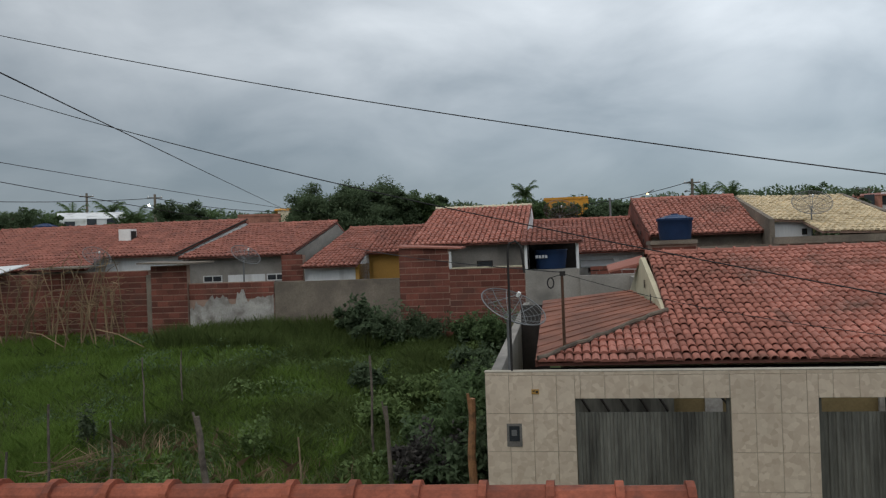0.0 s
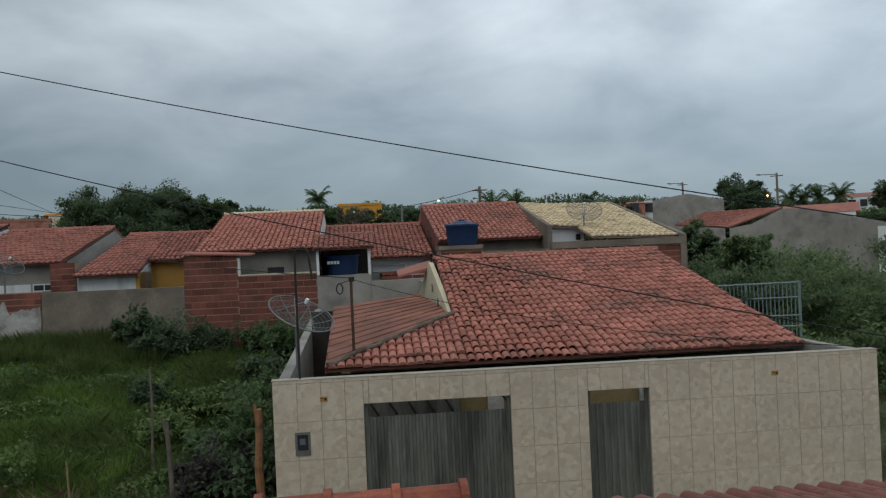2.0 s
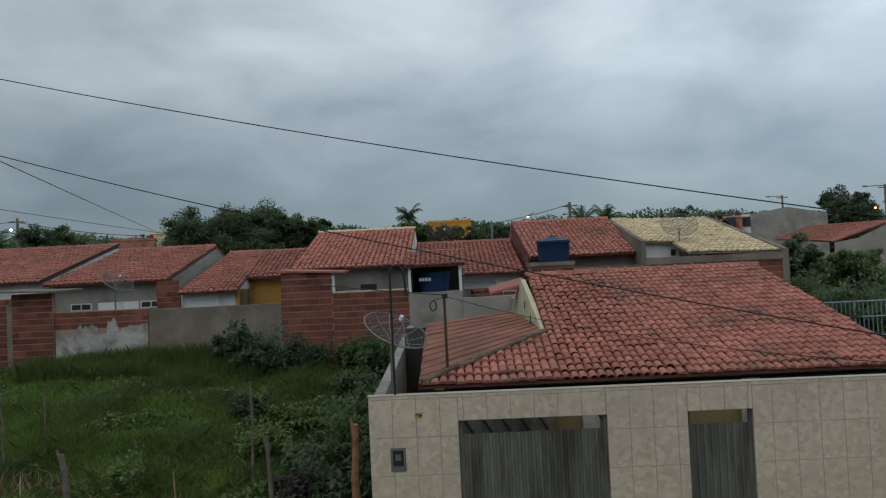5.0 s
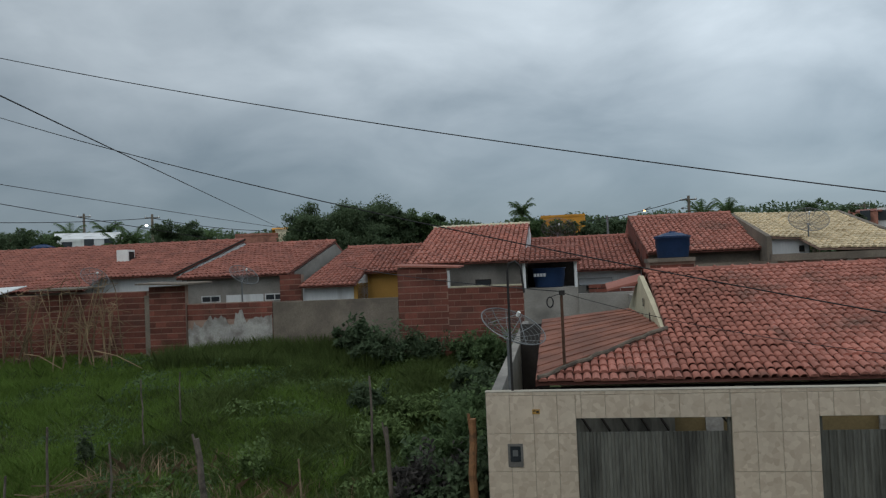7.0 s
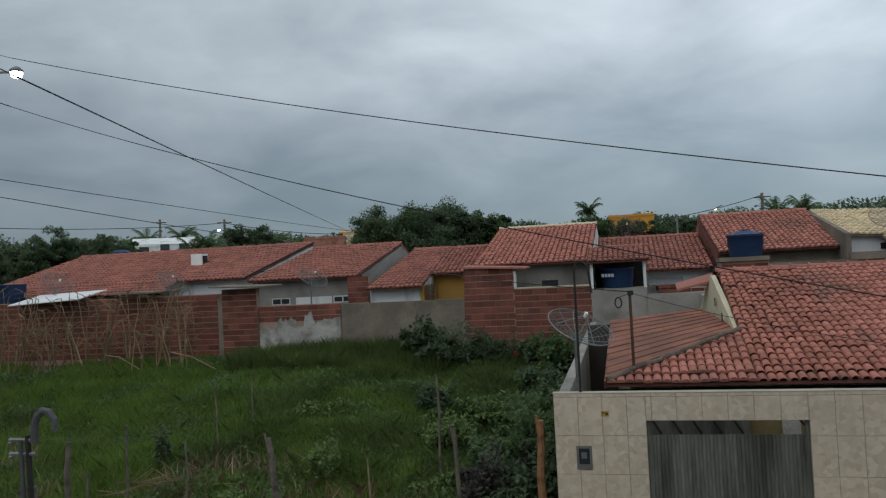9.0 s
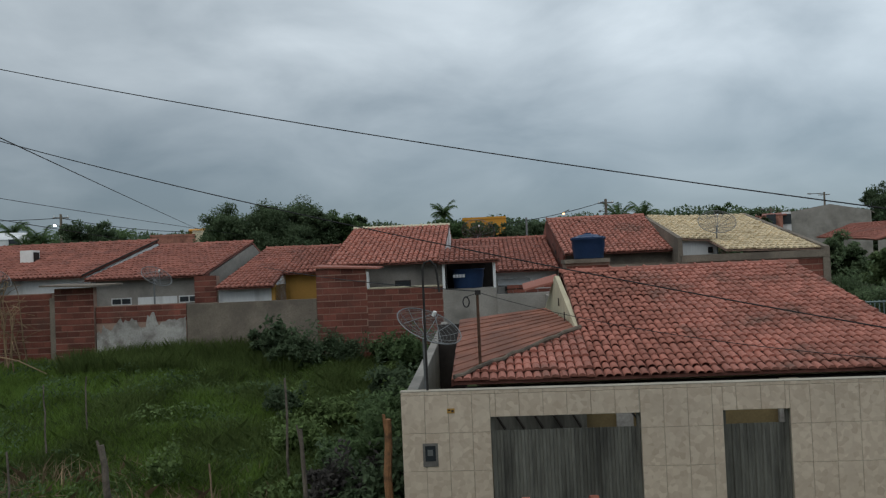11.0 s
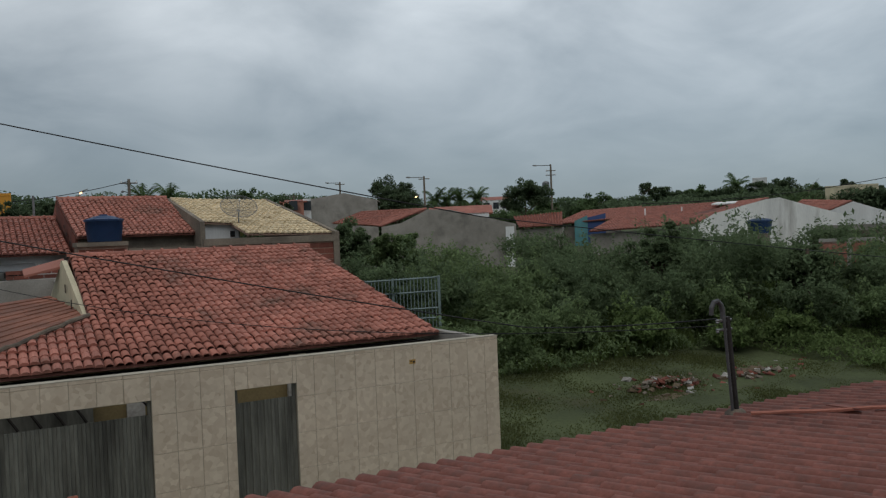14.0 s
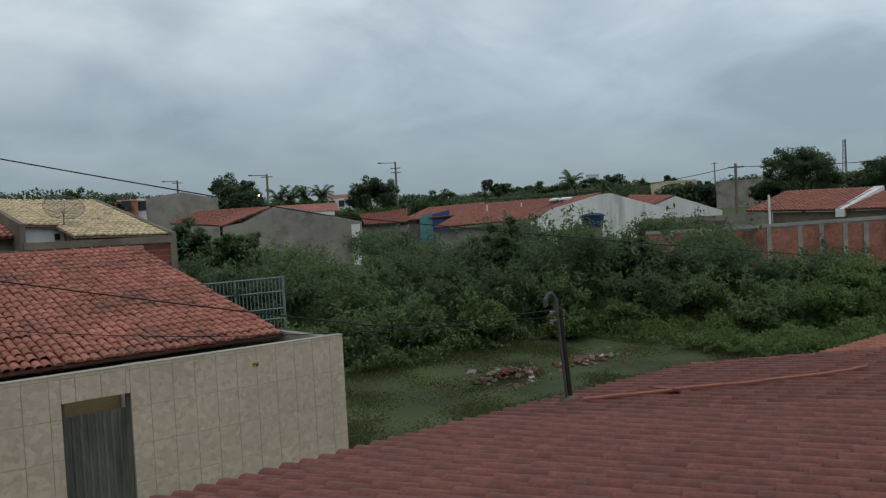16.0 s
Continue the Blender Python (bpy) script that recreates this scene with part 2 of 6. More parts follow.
LEAF_DARK = leaf_mat("dark_foliage", (0.105, 0.145, 0.08), 0.25, 0.45)
THICKET = leaf_mat("thicket_foliage", (0.17, 0.23, 0.105), 0.3, 0.55)
THICKET_DARK = leaf_mat("deep_thicket_foliage", (0.14, 0.19, 0.098), 0.28, 0.55)
THICKET_LIGHT = leaf_mat("bright_thicket_foliage", (0.155, 0.215, 0.08), 0.3, 0.5)
TURF = leaf_mat("short_turf", (0.115, 0.128, 0.052), 0.22, 0.5)
LEAF_MANGO = leaf_mat("mango_foliage", (0.12, 0.165, 0.09), 0.2, 0.5)
LEAF = leaf_mat("foliage", (0.115, 0.17, 0.075), 0.3, 0.45)
LEAF_LIGHT = leaf_mat("light_foliage", (0.145, 0.205, 0.075))
LEAF_GREY = leaf_mat("grey_green_foliage", (0.11, 0.14, 0.08))
GRASS = leaf_mat("green_grass", (0.175, 0.265, 0.06), 0.2, 0.55)
GRASS_B = leaf_mat("coarse_weed", (0.125, 0.17, 0.055), 0.22, 0.55)
STRAW = leaf_mat("dry_stalk", (0.30, 0.22, 0.135), vary=0.35)
PURPLE = leaf_mat("purplish_foliage", (0.072, 0.066, 0.06))
STRAWWOOD = mat("pale_stake", (0.26, 0.19, 0.12), 0.9, vary=0.3, scale=4, fine=50, bump=0.5)


def netting():
    """Fine wire net: half of it is holes."""
    m = mat("dish_wire_net", (0.11, 0.11, 0.105), 0.6, 0.3, vary=0.2, scale=3, fine=40, bump=0)
    nt = m.node_tree
    tr = nt.nodes.new("ShaderNodeBsdfTransparent")
    mx = nt.nodes.new("ShaderNodeMixShader")
    mx.inputs[0].default_value = 0.84
    nt.links.new(nt.nodes["Principled BSDF"].outputs[0], mx.inputs[1])
    nt.links.new(tr.outputs[0], mx.inputs[2])
    nt.links.new(mx.outputs[0], nt.nodes["Material Output"].inputs["Surface"])
    return m


NET = netting()


# ---- building kit ----
class Kit:
    """Collects faces of one mesh."""

    def __init__(self):
        self.v, self.f, self.smooth = [], [], False

    def face(self, *pts):
        n = len(self.v)
        self.v += [tuple(p) for p in pts]
        self.f.append(tuple(range(n, n + len(pts))))
        return self

    def hull8(self, p):
        """Box from eight corners: four below, four above, each counter-clockwise from above."""
        n = len(self.v)
        self.v += [tuple(q) for q in p]
        for f in ((3, 2, 1, 0), (4, 5, 6, 7), (0, 1, 5, 4), (1, 2, 6, 5), (2, 3, 7, 6), (3, 0, 4, 7)):
            self.f.append(tuple(n + k for k in f))
        return self

    def box(self, s0, s1, v0, v1, z0, z1, lean=0.0):
        """Box in the street's frame; lean: fall of the top and foot along s."""
        lo = [(s0, v0), (s1, v0), (s1, v1), (s0, v1)]
        return self.hull8([W(s, v, z0 + lean * s) for s, v in lo] + [W(s, v, z1 + lean * s) for s, v in lo])

    def slab(self, a, b, c, d, thick):
        """Plate with the upper corners a b c d, counter-clockwise from above."""
        dn = Vector((0, 0, -thick))
        return self.hull8([Vector(p) + dn for p in (a, b, c, d)] + [a, b, c, d])

    def rod(self, a, b, r0, r1=None, n=8, cap=True):
        a, b = Vector(a), Vector(b)
        r1 = r0 if r1 is None else r1
        d = (b - a).normalized()
        x = d.orthogonal().normalized()
        y = d.cross(x)
        k = len(self.v)
        for p, r in ((a, r0), (b, r1)):
            for i in range(n):
                w = 2 * math.pi * i / n
                self.v.append(tuple(p + (x * math.cos(w) + y * math.sin(w)) * r))
        for i in range(n):
            j = (i + 1) % n
            self.f.append((k + i, k + j, k + n + j, k + n + i))
        if cap:
            self.f.append(tuple(k + n - 1 - i for i in range(n)))
            self.f.append(tuple(k + n + i for i in range(n)))
        return self

    def tube(self, pts, r0, r1=None, n=6):
        """One skin along a bent line."""
        pts = [Vector(p) for p in pts]
        r1 = r0 if r1 is None else r1
        m, k = len(pts) - 1, len(self.v)
        x = None
        for i, p in enumerate(pts):
            d = (pts[min(i + 1, m)] - pts[max(i - 1, 0)]).normalized()
            x = d.orthogonal().normalized() if x is None else (x - d * x.dot(d)).normalized()
            y, r = d.cross(x), r0 + (r1 - r0) * i / m
            for j in range(n):
                w = 2 * math.pi * j / n
                self.v.append(tuple(p + (x * math.cos(w) + y * math.sin(w)) * r))
        for i in range(m):
            for j in range(n):
                q = (j + 1) % n
                self.f.append((k + i * n + j, k + i * n + q, k + i * n + n + q, k + i * n + n + j))
        self.f.append(tuple(k + n - 1 - j for j in range(n)))
        self.f.append(tuple(k + m * n + j for j in range(n)))
        return self

    def lathe(self, c, prof, n=24):
        """prof: (radius, height) pairs from below, turned about the upright through c."""
        k, c = len(self.v), Vector(c)
        for r, z in prof:
            for i in range(n):
                w = 2 * math.pi * i / n
                self.v.append((c.x + r * math.cos(w), c.y + r * math.sin(w), c.z + z))
        for a in range(len(prof) - 1):
            for i in range(n):
                j = (i + 1) % n
                self.f.append((k + a * n + i, k + a * n + j, k + a * n + n + j, k + a * n + n + i))
        self.f.append(tuple(k + n - 1 - i for i in range(n)))
        self.f.append(tuple(k + (len(prof) - 1) * n + i for i in range(n)))
        return self

    def mesh(self, name, material, base=(0, 0, 0)):
        me = bpy.data.meshes.new(name)
        b = Vector(base)
        me.from_pydata([(p[0] - b.x, p[1] - b.y, p[2] - b.z) for p in self.v], [], self.f)
        me.materials.append(material)
        me.validate()
        if self.smooth:
            me.polygons.foreach_set("use_smooth", [True] * len(me.polygons))
        me.update()
        return me


BASE = {}


def thing(name, base, label, category, group="", kind=""):
    ob = new(name)
    ob.location = base
    ob.empty_display_size = 0.2
    BASE[ob.name] = Vector(base)
    return tagged(ob, label, category, group, kind)


def part(name, kit, material, parent, label=""):
    base = BASE[parent.name]
    ob = new(name, kit.mesh(name, material, base))
    ob.parent = parent
    BASE[ob.name] = base
    if label:
        tagged(ob, label)
    return ob


def piece(name, mesh, parent, at, turn=None):
    """A small piece that shares its mesh with its like."""
    ob = new(name, mesh)
    ob.parent = parent
    b = BASE[parent.name]
    m = Matrix.Translation(Vector(at) - b)
    ob.matrix_local = m @ turn if turn else m
    return ob


def solid(name, kit, material, base, label, category, group="", kind=""):
    """A thing of one mesh."""
    ob = new(name, kit.mesh(name, material, base))
    ob.location = base
    BASE[ob.name] = Vector(base)
    return tagged(ob, label, category, group, kind)


def patch_bevel(ob, w=0.012):
    m = ob.modifiers.new("worn_edge", "BEVEL")
    m.width, m.segments, m.limit_method = w, 2, "ANGLE"
    return ob


def tile_verts(x, y, n, w, length, rise, segs=5, taper=0.86):
    """Barrel tile: x along the eave, y up the slope, n the roof's normal, from the middle of its lower end."""
    pts = []
    for k, (along, r, lift) in enumerate(((0.0, w / 2, rise), (1.0, w / 2 * taper, 0.0))):
        for i in range(segs + 1):
            a = math.pi * i / segs
            pts.append(y * (length * along) + x * (-math.cos(a) * r) + n * (math.sin(a) * r * 0.78 + lift))
    return pts


def tile_roof(parent, name, e0, e1, r0, r1, material, pitch=0.165, course=0.29, near=0, start=0.0, label="", rough=0.012, seed=0, cover=0.9):
    """Barrel tiles on the plane from the eave e0 e1 to the ridge r0 r1. near: how many columns from the first are single pieces."""
    rng = random.Random(seed)
    e0, e1, r0, r1 = (Vector(p) for p in (e0, e1, r0, r1))
    wide, deep = (e1 - e0).length, (r0 - e0).length
    cols, rows = max(2, round(wide / pitch)), max(2, round(deep / course))
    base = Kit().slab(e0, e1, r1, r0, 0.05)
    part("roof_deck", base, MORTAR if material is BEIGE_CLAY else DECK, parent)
    kit, count = Kit(), 0
    shared = None
    for i in range(cols):
        f = (i + 0.5) / cols
        a, b = e0.lerp(e1, f), r0.lerp(r1, f)
        y = (b - a).normalized()
        x = (e1 - e0).normalized()
        n = x.cross(y).normalized()
        x = y.cross(n)
        length = (b - a).length / rows
        w = wide / cols * cover
        for j in range(rows):
            p = a + y * (length * j - (0.05 if j == 0 else 0)) + n * (0.015 + rng.uniform(-rough, rough)) + x * rng.uniform(-rough, rough)
            if count < near:
                if shared is None:
                    k = Kit()
                    k.v = [tuple(q) for q in tile_verts(Vector((1, 0, 0)), Vector((0, 1, 0)), Vector((0, 0, 1)), w, length * 1.1, 0.022)]
                    thick = Vector((0, 0, -0.014))
                    k.v += [tuple(Vector(q) + thick) for q in k.v]
                    k.f = [(q, q + 1, q + 7, q + 6) for q in range(5)] + [(q + 12, q + 18, q + 19, q + 13) for q in range(5)] + [(q, q + 12, q + 13, q + 1) for q in range(5)]
                    k.smooth = True
                    shared = k.mesh("roof_tile", material)
                turn = Matrix((x, y, n)).transposed().to_4x4() @ Matrix.Rotation(rng.uniform(-0.02, 0.02), 4, "Z")
                piece("roof_tile", shared, parent, p, turn)
                count += 1
                continue
            k = len(kit.v)
            kit.v += [tuple(p + q) for q in tile_verts(x, y, n, w, length * 1.1, 0.022)]
            kit.f += [(k + q, k + q + 1, k + q + 7, k + q + 6) for q in range(5)]
            k = len(kit.v)
            kit.v += kit.v[k - 12:k - 6]
            kit.f.append(tuple(k + q for q in (5, 4, 3, 2, 1, 0)))
    if kit.f:
        kit.smooth = True
        ob = part("roof_covering", kit, material, parent, label)
        ob["kind"] = "stuff"
    return cols, rows


def ridge_caps(parent, a, b, material, r=0.11, step_len=0.38, name="ridge_tile"):
    a, b = Vector(a), Vector(b)
    n = max(2, round((b - a).length / step_len))
    d = (b - a) / n
    x, y = d.normalized(), Vector((0, 0, 1))
    side = x.cross(y).normalized()
    y = side.cross(x)
    k = Kit()
    for lo, rr, lift in ((0, 1.12, 0.012), (0.12, 1.12, 0.012), (0.13, 1.0, 0), (1.06, 0.94, 0)):
        for i in range(7):
            w = math.pi * i / 6
            k.v.append((lo * d.length, math.cos(w) * r * rr, math.sin(w) * r * rr * 0.85 + lift))
    for s in range(3):
        k.f += [(s * 7 + i, s * 7 + i + 7, s * 7 + i + 8, s * 7 + i + 1) for i in range(6)]
    k.f.append(tuple(range(7)))
    k.smooth = False
    me = k.mesh(name, material)
    turn = Matrix((x, side * -1, y)).transposed().to_4x4()
    for i in range(n):
        piece(name, me, parent, a + d * i, turn)


def brick_face(parent, s0, s1, v, z0, z1, bl=0.25, bh=0.19, joint=0.03, limit=300, lean=0.0, proud=0.012, seed=0, keep=None):
    """Bricks on the street side of a wall at v, each standing a little proud of its mortar."""
    rng = random.Random(seed)
    rows, pieces, far = max(1, round((z1 - z0) / bh)), 0, Kit()
    bh, bl, jv = (z1 - z0) / rows, bl * 1.5, 0.01
    me = Kit()
    me.hull8([(x, y, z) for z in (0.0, bh - joint) for x, y in ((0, -0.01), (bl - jv, -0.01), (bl - jv, 0.004), (0, 0.004))])
    me = me.mesh("brick", BRICK)
    turn = Matrix.Rotation(math.atan2(U2.y, U2.x), 4, "Z")
    for j in range(rows - 1, -1, -1):
        s = s0 + (0.0 if j % 2 else -bl / 2)
        while s < s1:
            a, b = max(s, s0), min(s + bl - jv, s1)
            z = z0 + j * bh
            if b - a > 0.04 and (keep is None or keep((a + b) / 2, z)):
                out = rng.uniform(-0.004, 0.003)
                if b - a > bl - jv - 0.005 and pieces < limit:
                    piece("brick", me, parent, W(a, v + out, z + lean * (a - s0)), turn)
                    pieces += 1
                else:
                    far.box(a, b, v - 0.01 + out, v + 0.004, z, z + bh - joint)
            s += bl
    if far.f:
        ob = part("cut_bricks", far, BRICK, parent)
        ob["kind"] = "stuff"


# deck clay darkened: the shade between the barrel tiles is in this colour
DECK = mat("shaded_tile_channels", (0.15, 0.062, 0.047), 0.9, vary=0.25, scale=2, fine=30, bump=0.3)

# ---- ground: one sheet to the horizon ----
def ground_sheet():
    n = 150
    ax = [math.copysign(abs(t) ** 3.2, t) for t in np.linspace(-1, 1, n)]
    k = Kit()
    for b in ax:
        for a in ax:
            s, v = 5 + a * 2600, 8 + b * 2600
            k.v.append(tuple(W(s, v, lie(s, v))))
    k.f = [(j * n + i, j * n + i + 1, j * n + n + i + 1, j * n + n + i) for j in range(n - 1) for i in range(n - 1)]
    k.smooth = True
    return solid("ground", k, GROUND, (0, 0, 0), "weedy soil and turf rising gently away from the street", "ground", kind="structure")


ground_sheet()

# ---- tiled boundary wall along the street, with its two gates ----
WALL_END, TOP, FALL = 9.39, 2.785, -0.005
CAR_A, CAR_B, WALK_A, WALK_B, LINTEL = 1.32, 3.52, 4.71, 5.67, 2.385


def street_wall():
    wall = thing("boundary_wall", W(0, 0.1, 0), "boundary wall faced with marbled beige ceramic tiles", "wall", kind="structure")
    th = 0.16
    for a, b, lo, hi in ((0, CAR_A, 0, TOP), (CAR_B, WALK_A, 0, TOP), (WALK_B, WALL_END, 0, TOP), (CAR_A, CAR_B, LINTEL, TOP), (WALK_A, WALK_B, LINTEL, TOP)):
        part("wall_core", Kit().box(a, b, 0.0, th, lo - (0.3 if lo == 0 else 0), hi, FALL), WALLCORE, wall)
    # ceramic tiles, 0.35 by 0.56, hung from the top down; the uppermost strip is a cut course
    tw, thh, gap = 0.3505, 0.562, 0.004
    rows = [(TOP - 0.055, TOP)] + [(TOP - 0.055 - thh * (i + 1), TOP - 0.055 - thh * i) for i in range(5)]
    turn = Matrix.Rotation(math.atan2(U2.y, U2.x), 4, "Z")
    shared = {}
    for lo, hi in rows:
        lo = max(lo, 0.0)
        a = -0.0
        while a < WALL_END - 0.01:
            b = min(a + tw, WALL_END)
            spans = [(a, b, lo, hi)]
            for g0, g1 in ((CAR_A, CAR_B), (WALK_A, WALK_B)):
                nxt = []
                for p, q, l, h in spans:
                    if q <= g0 or p >= g1 or l >= LINTEL:
                        nxt.append((p, q, l, h))
                        continue
                    if p < g0:
                        nxt.append((p, g0, l, h))
                    if q > g1:
                        nxt.append((g1, q, l, h))
                    if h > LINTEL:
                        nxt.append((max(p, g0), min(q, g1), LINTEL, h))
                spans = nxt
            for p, q, l, h in spans:
                if q - p < 0.02 or h - l < 0.02:
                    continue
                key = (round(q - p, 3), round(h - l, 3))
                if key not in shared:
                    m = Kit()
                    x1, z1, e = q - p - gap, h - l - gap, 0.004
                    m.v = [(0, 0, 0), (x1, 0, 0), (x1, 0, z1), (0, 0, z1), (e, -0.008, e), (x1 - e, -0.008, e), (x1 - e, -0.008, z1 - e), (e, -0.008, z1 - e)]
                    m.f = [(4, 5, 6, 7), (0, 1, 5, 4), (1, 2, 6, 5), (2, 3, 7, 6), (3, 0, 4, 7)]
                    shared[key] = m.mesh("wall_tile", CERAMIC)
                piece("wall_tile", shared[key], wall, W(p + gap / 2, -0.001, l + gap / 2 + FALL * p), turn)
            a = b
    cap = Kit().box(-0.01, WALL_END + 0.01, -0.012, th + 0.01, TOP, TOP + 0.01, FALL)
    part("coping", cap, WALLCORE, wall, "thin cement coping")
    return wall


def ceramic():
    m = bpy.data.materials.new("marbled_ceramic")
    m.use_nodes = True
    nt = m.node_tree
    b = nt.nodes["Principled BSDF"]
    b.inputs["Roughness"].default_value = 0.38
    g = nt.nodes.new("ShaderNodeNewGeometry")
    oi = nt.nodes.new("ShaderNodeObjectInfo")
    ofs = nt.nodes.new("ShaderNodeVectorMath")
    ofs.operation = "MULTIPLY_ADD"
    ofs.inputs[1].default_value = (1, 1, 1)
    cx = nt.nodes.new("ShaderNodeCombineXYZ")
    mul = nt.nodes.new("ShaderNodeMath")
    mul.operation = "MULTIPLY"
    mul.inputs[1].default_value = 37.0
    nt.links.new(oi.outputs["Random"], mul.inputs[0])
    nt.links.new(mul.outputs[0], cx.inputs[1])
    nt.links.new(g.outputs["Position"], ofs.inputs[0])
    nt.links.new(cx.outputs[0], ofs.inputs[2])
    vo = nt.nodes.new("ShaderNodeTexVoronoi")
    vo.inputs["Scale"].default_value = 13.0
    nt.links.new(ofs.outputs[0], vo.inputs["Vector"])
    no = nt.nodes.new("ShaderNodeTexNoise")
    no.inputs["Scale"].default_value, no.inputs["Detail"].default_value = 7.0, 5.0
    nt.links.new(ofs.outputs[0], no.inputs["Vector"])
    add = nt.nodes.new("ShaderNodeMix")
    add.data_type = "RGBA"
    add.inputs[0].default_value = 0.5
    nt.links.new(vo.outputs["Color"], add.inputs[6])
    nt.links.new(no.outputs["Color"], add.inputs[7])
    bw = nt.nodes.new("ShaderNodeRGBToBW")
    nt.links.new(add.outputs[2], bw.inputs[0])
    cr = nt.nodes.new("ShaderNodeValToRGB")
    cr.color_ramp.elements[0].position, cr.color_ramp.elements[0].color = 0.25, (0.485, 0.385, 0.29, 1)
    cr.color_ramp.elements[1].position, cr.color_ramp.elements[1].color = 0.75, (0.66, 0.56, 0.44, 1)
    nt.links.new(bw.outputs[0], cr.inputs[0])
    # faint dirt at a larger scale
    dn = nt.nodes.new("ShaderNodeTexNoise")
    dn.inputs["Scale"].default_value, dn.inputs["Detail"].default_value = 0.9, 5
    nt.links.new(g.outputs["Position"], dn.inputs["Vector"])
    mr = nt.nodes.new("ShaderNodeMapRange")
    mr.inputs["From Min"].default_value, mr.inputs["From Max"].default_value, mr.inputs["To Min"].default_value, mr.inputs["To Max"].default_value = 0.35, 0.7, 1.03, 0.9
    nt.links.new(dn.outputs["Fac"], mr.inputs[0])
    mm = nt.nodes.new("ShaderNodeMix")
    mm.data_type, mm.blend_type = "RGBA", "MULTIPLY"
    mm.inputs[0].default_value = 1
    nt.links.new(cr.outputs[0], mm.inputs[6])
    nt.links.new(mr.outputs[0], mm.inputs[7])
    nt.links.new(mm.outputs[2], b.inputs["Base Color"])
    return m


CERAMIC = ceramic()
WALLCORE = mat("grout_and_render", (0.40, 0.36, 0.29), 0.95, vary=0.15, scale=2, fine=30, bump=0.2)
street_wall()


def metal_gate(a, b, top, leaves, label):
    g = thing("metal_gate", W((a + b) / 2, 0.08, 0), label, "gate", "gates in the boundary wall")
    for p in (a + 0.01, b - 0.05):
        part("gate_post", Kit().box(p, p + 0.04, 0.05, 0.10, 0, LINTEL + FALL * a - 0.01), GATE, g)
    n = leaves
    wid = (b - a - 0.1) / n
    for i in range(n):
        s0 = a + 0.05 + wid * i
        k = Kit()
        m = max(3, round(wid / 0.105))
        for j in range(m):
            c = s0 + wid * j / m
            e = wid / m
            # trapezoid ribs of folded sheet
            pr = [(0, 0.0), (0.18, 0.0), (0.3, 0.022), (0.7, 0.022), (0.82, 0.0), (1.0, 0.0)]
            for (f0, d0), (f1, d1) in zip(pr, pr[1:]):
                k.face(W(c + f0 * e, 0.055 + d0, 0.05), W(c + f1 * e, 0.055 + d1, 0.05), W(c + f1 * e, 0.055 + d1, top), W(c + f0 * e, 0.055 + d0, top))
        leaf = part("gate_leaf", k, GATE, g)
        rail = Kit().box(s0, s0 + wid, 0.092, 0.12, top - 0.05, top - 0.01)
        part("top_rail", rail, GATE, leaf)
    return g


metal_gate(CAR_A, CAR_B, 2.16, 2, "grey ribbed sheet-metal double gate, closed, in the tiled wall")
metal_gate(WALK_A, WALK_B, 2.15, 1, "grey ribbed sheet-metal single gate, closed, in the tiled wall")


METER = mat("weathered_meter_case", (0.16, 0.15, 0.135), 0.6, 0.1, vary=0.2, scale=8, fine=50, bump=0.1)


def meter_box():
    g = thing("meter_box", W(0.41, -0.01, 1.70), "dark electricity meter box set in the tiled wall", "meter box")
    k = Kit().box(0.30, 0.525, -0.022, -0.0095, 1.68, 2.02)
    part("box_frame", k, METER, g)
    part("glass_front", Kit().box(0.335, 0.49, -0.028, -0.0225, 1.76, 1.985), GLASS_DARK, g)
    part("dial", Kit().box(0.37, 0.45, -0.033, -0.0285, 1.84, 1.93), STEEL, g)


meter_box()
for s, z in ((0.74, 2.49), (7.69, 2.465)):
    g = thing("number_plate", W(s, -0.009, z - 0.03), "small ochre plate with dark bars on the tiled wall", "plate", "plates on the wall")
    part("plate", Kit().box(s - 0.055, s + 0.055, -0.018, -0.0095, z - 0.035, z + 0.035), OCHRE, g)
    k = Kit()
    k.box(s - 0.04, s - 0.005, -0.021, -0.0185, z + 0.002, z + 0.02)
    k.box(s + 0.005, s + 0.042, -0.021, -0.0185, z - 0.018, z + 0.012)
    part("dark_bars", k, IRON, g)

# ---- the low house behind that wall ----
EAVE_V, RIDGE_V, EAVE_Z, RIDGE_Z = 1.8, 7.2, 2.66, 4.385
HS0, HS1, GABLE = 0.73, 9.20, 3.12


def roof_z(v):
    return EAVE_Z + (RIDGE_Z - EAVE_Z) * (v - EAVE_V) / (RIDGE_V - EAVE_V)


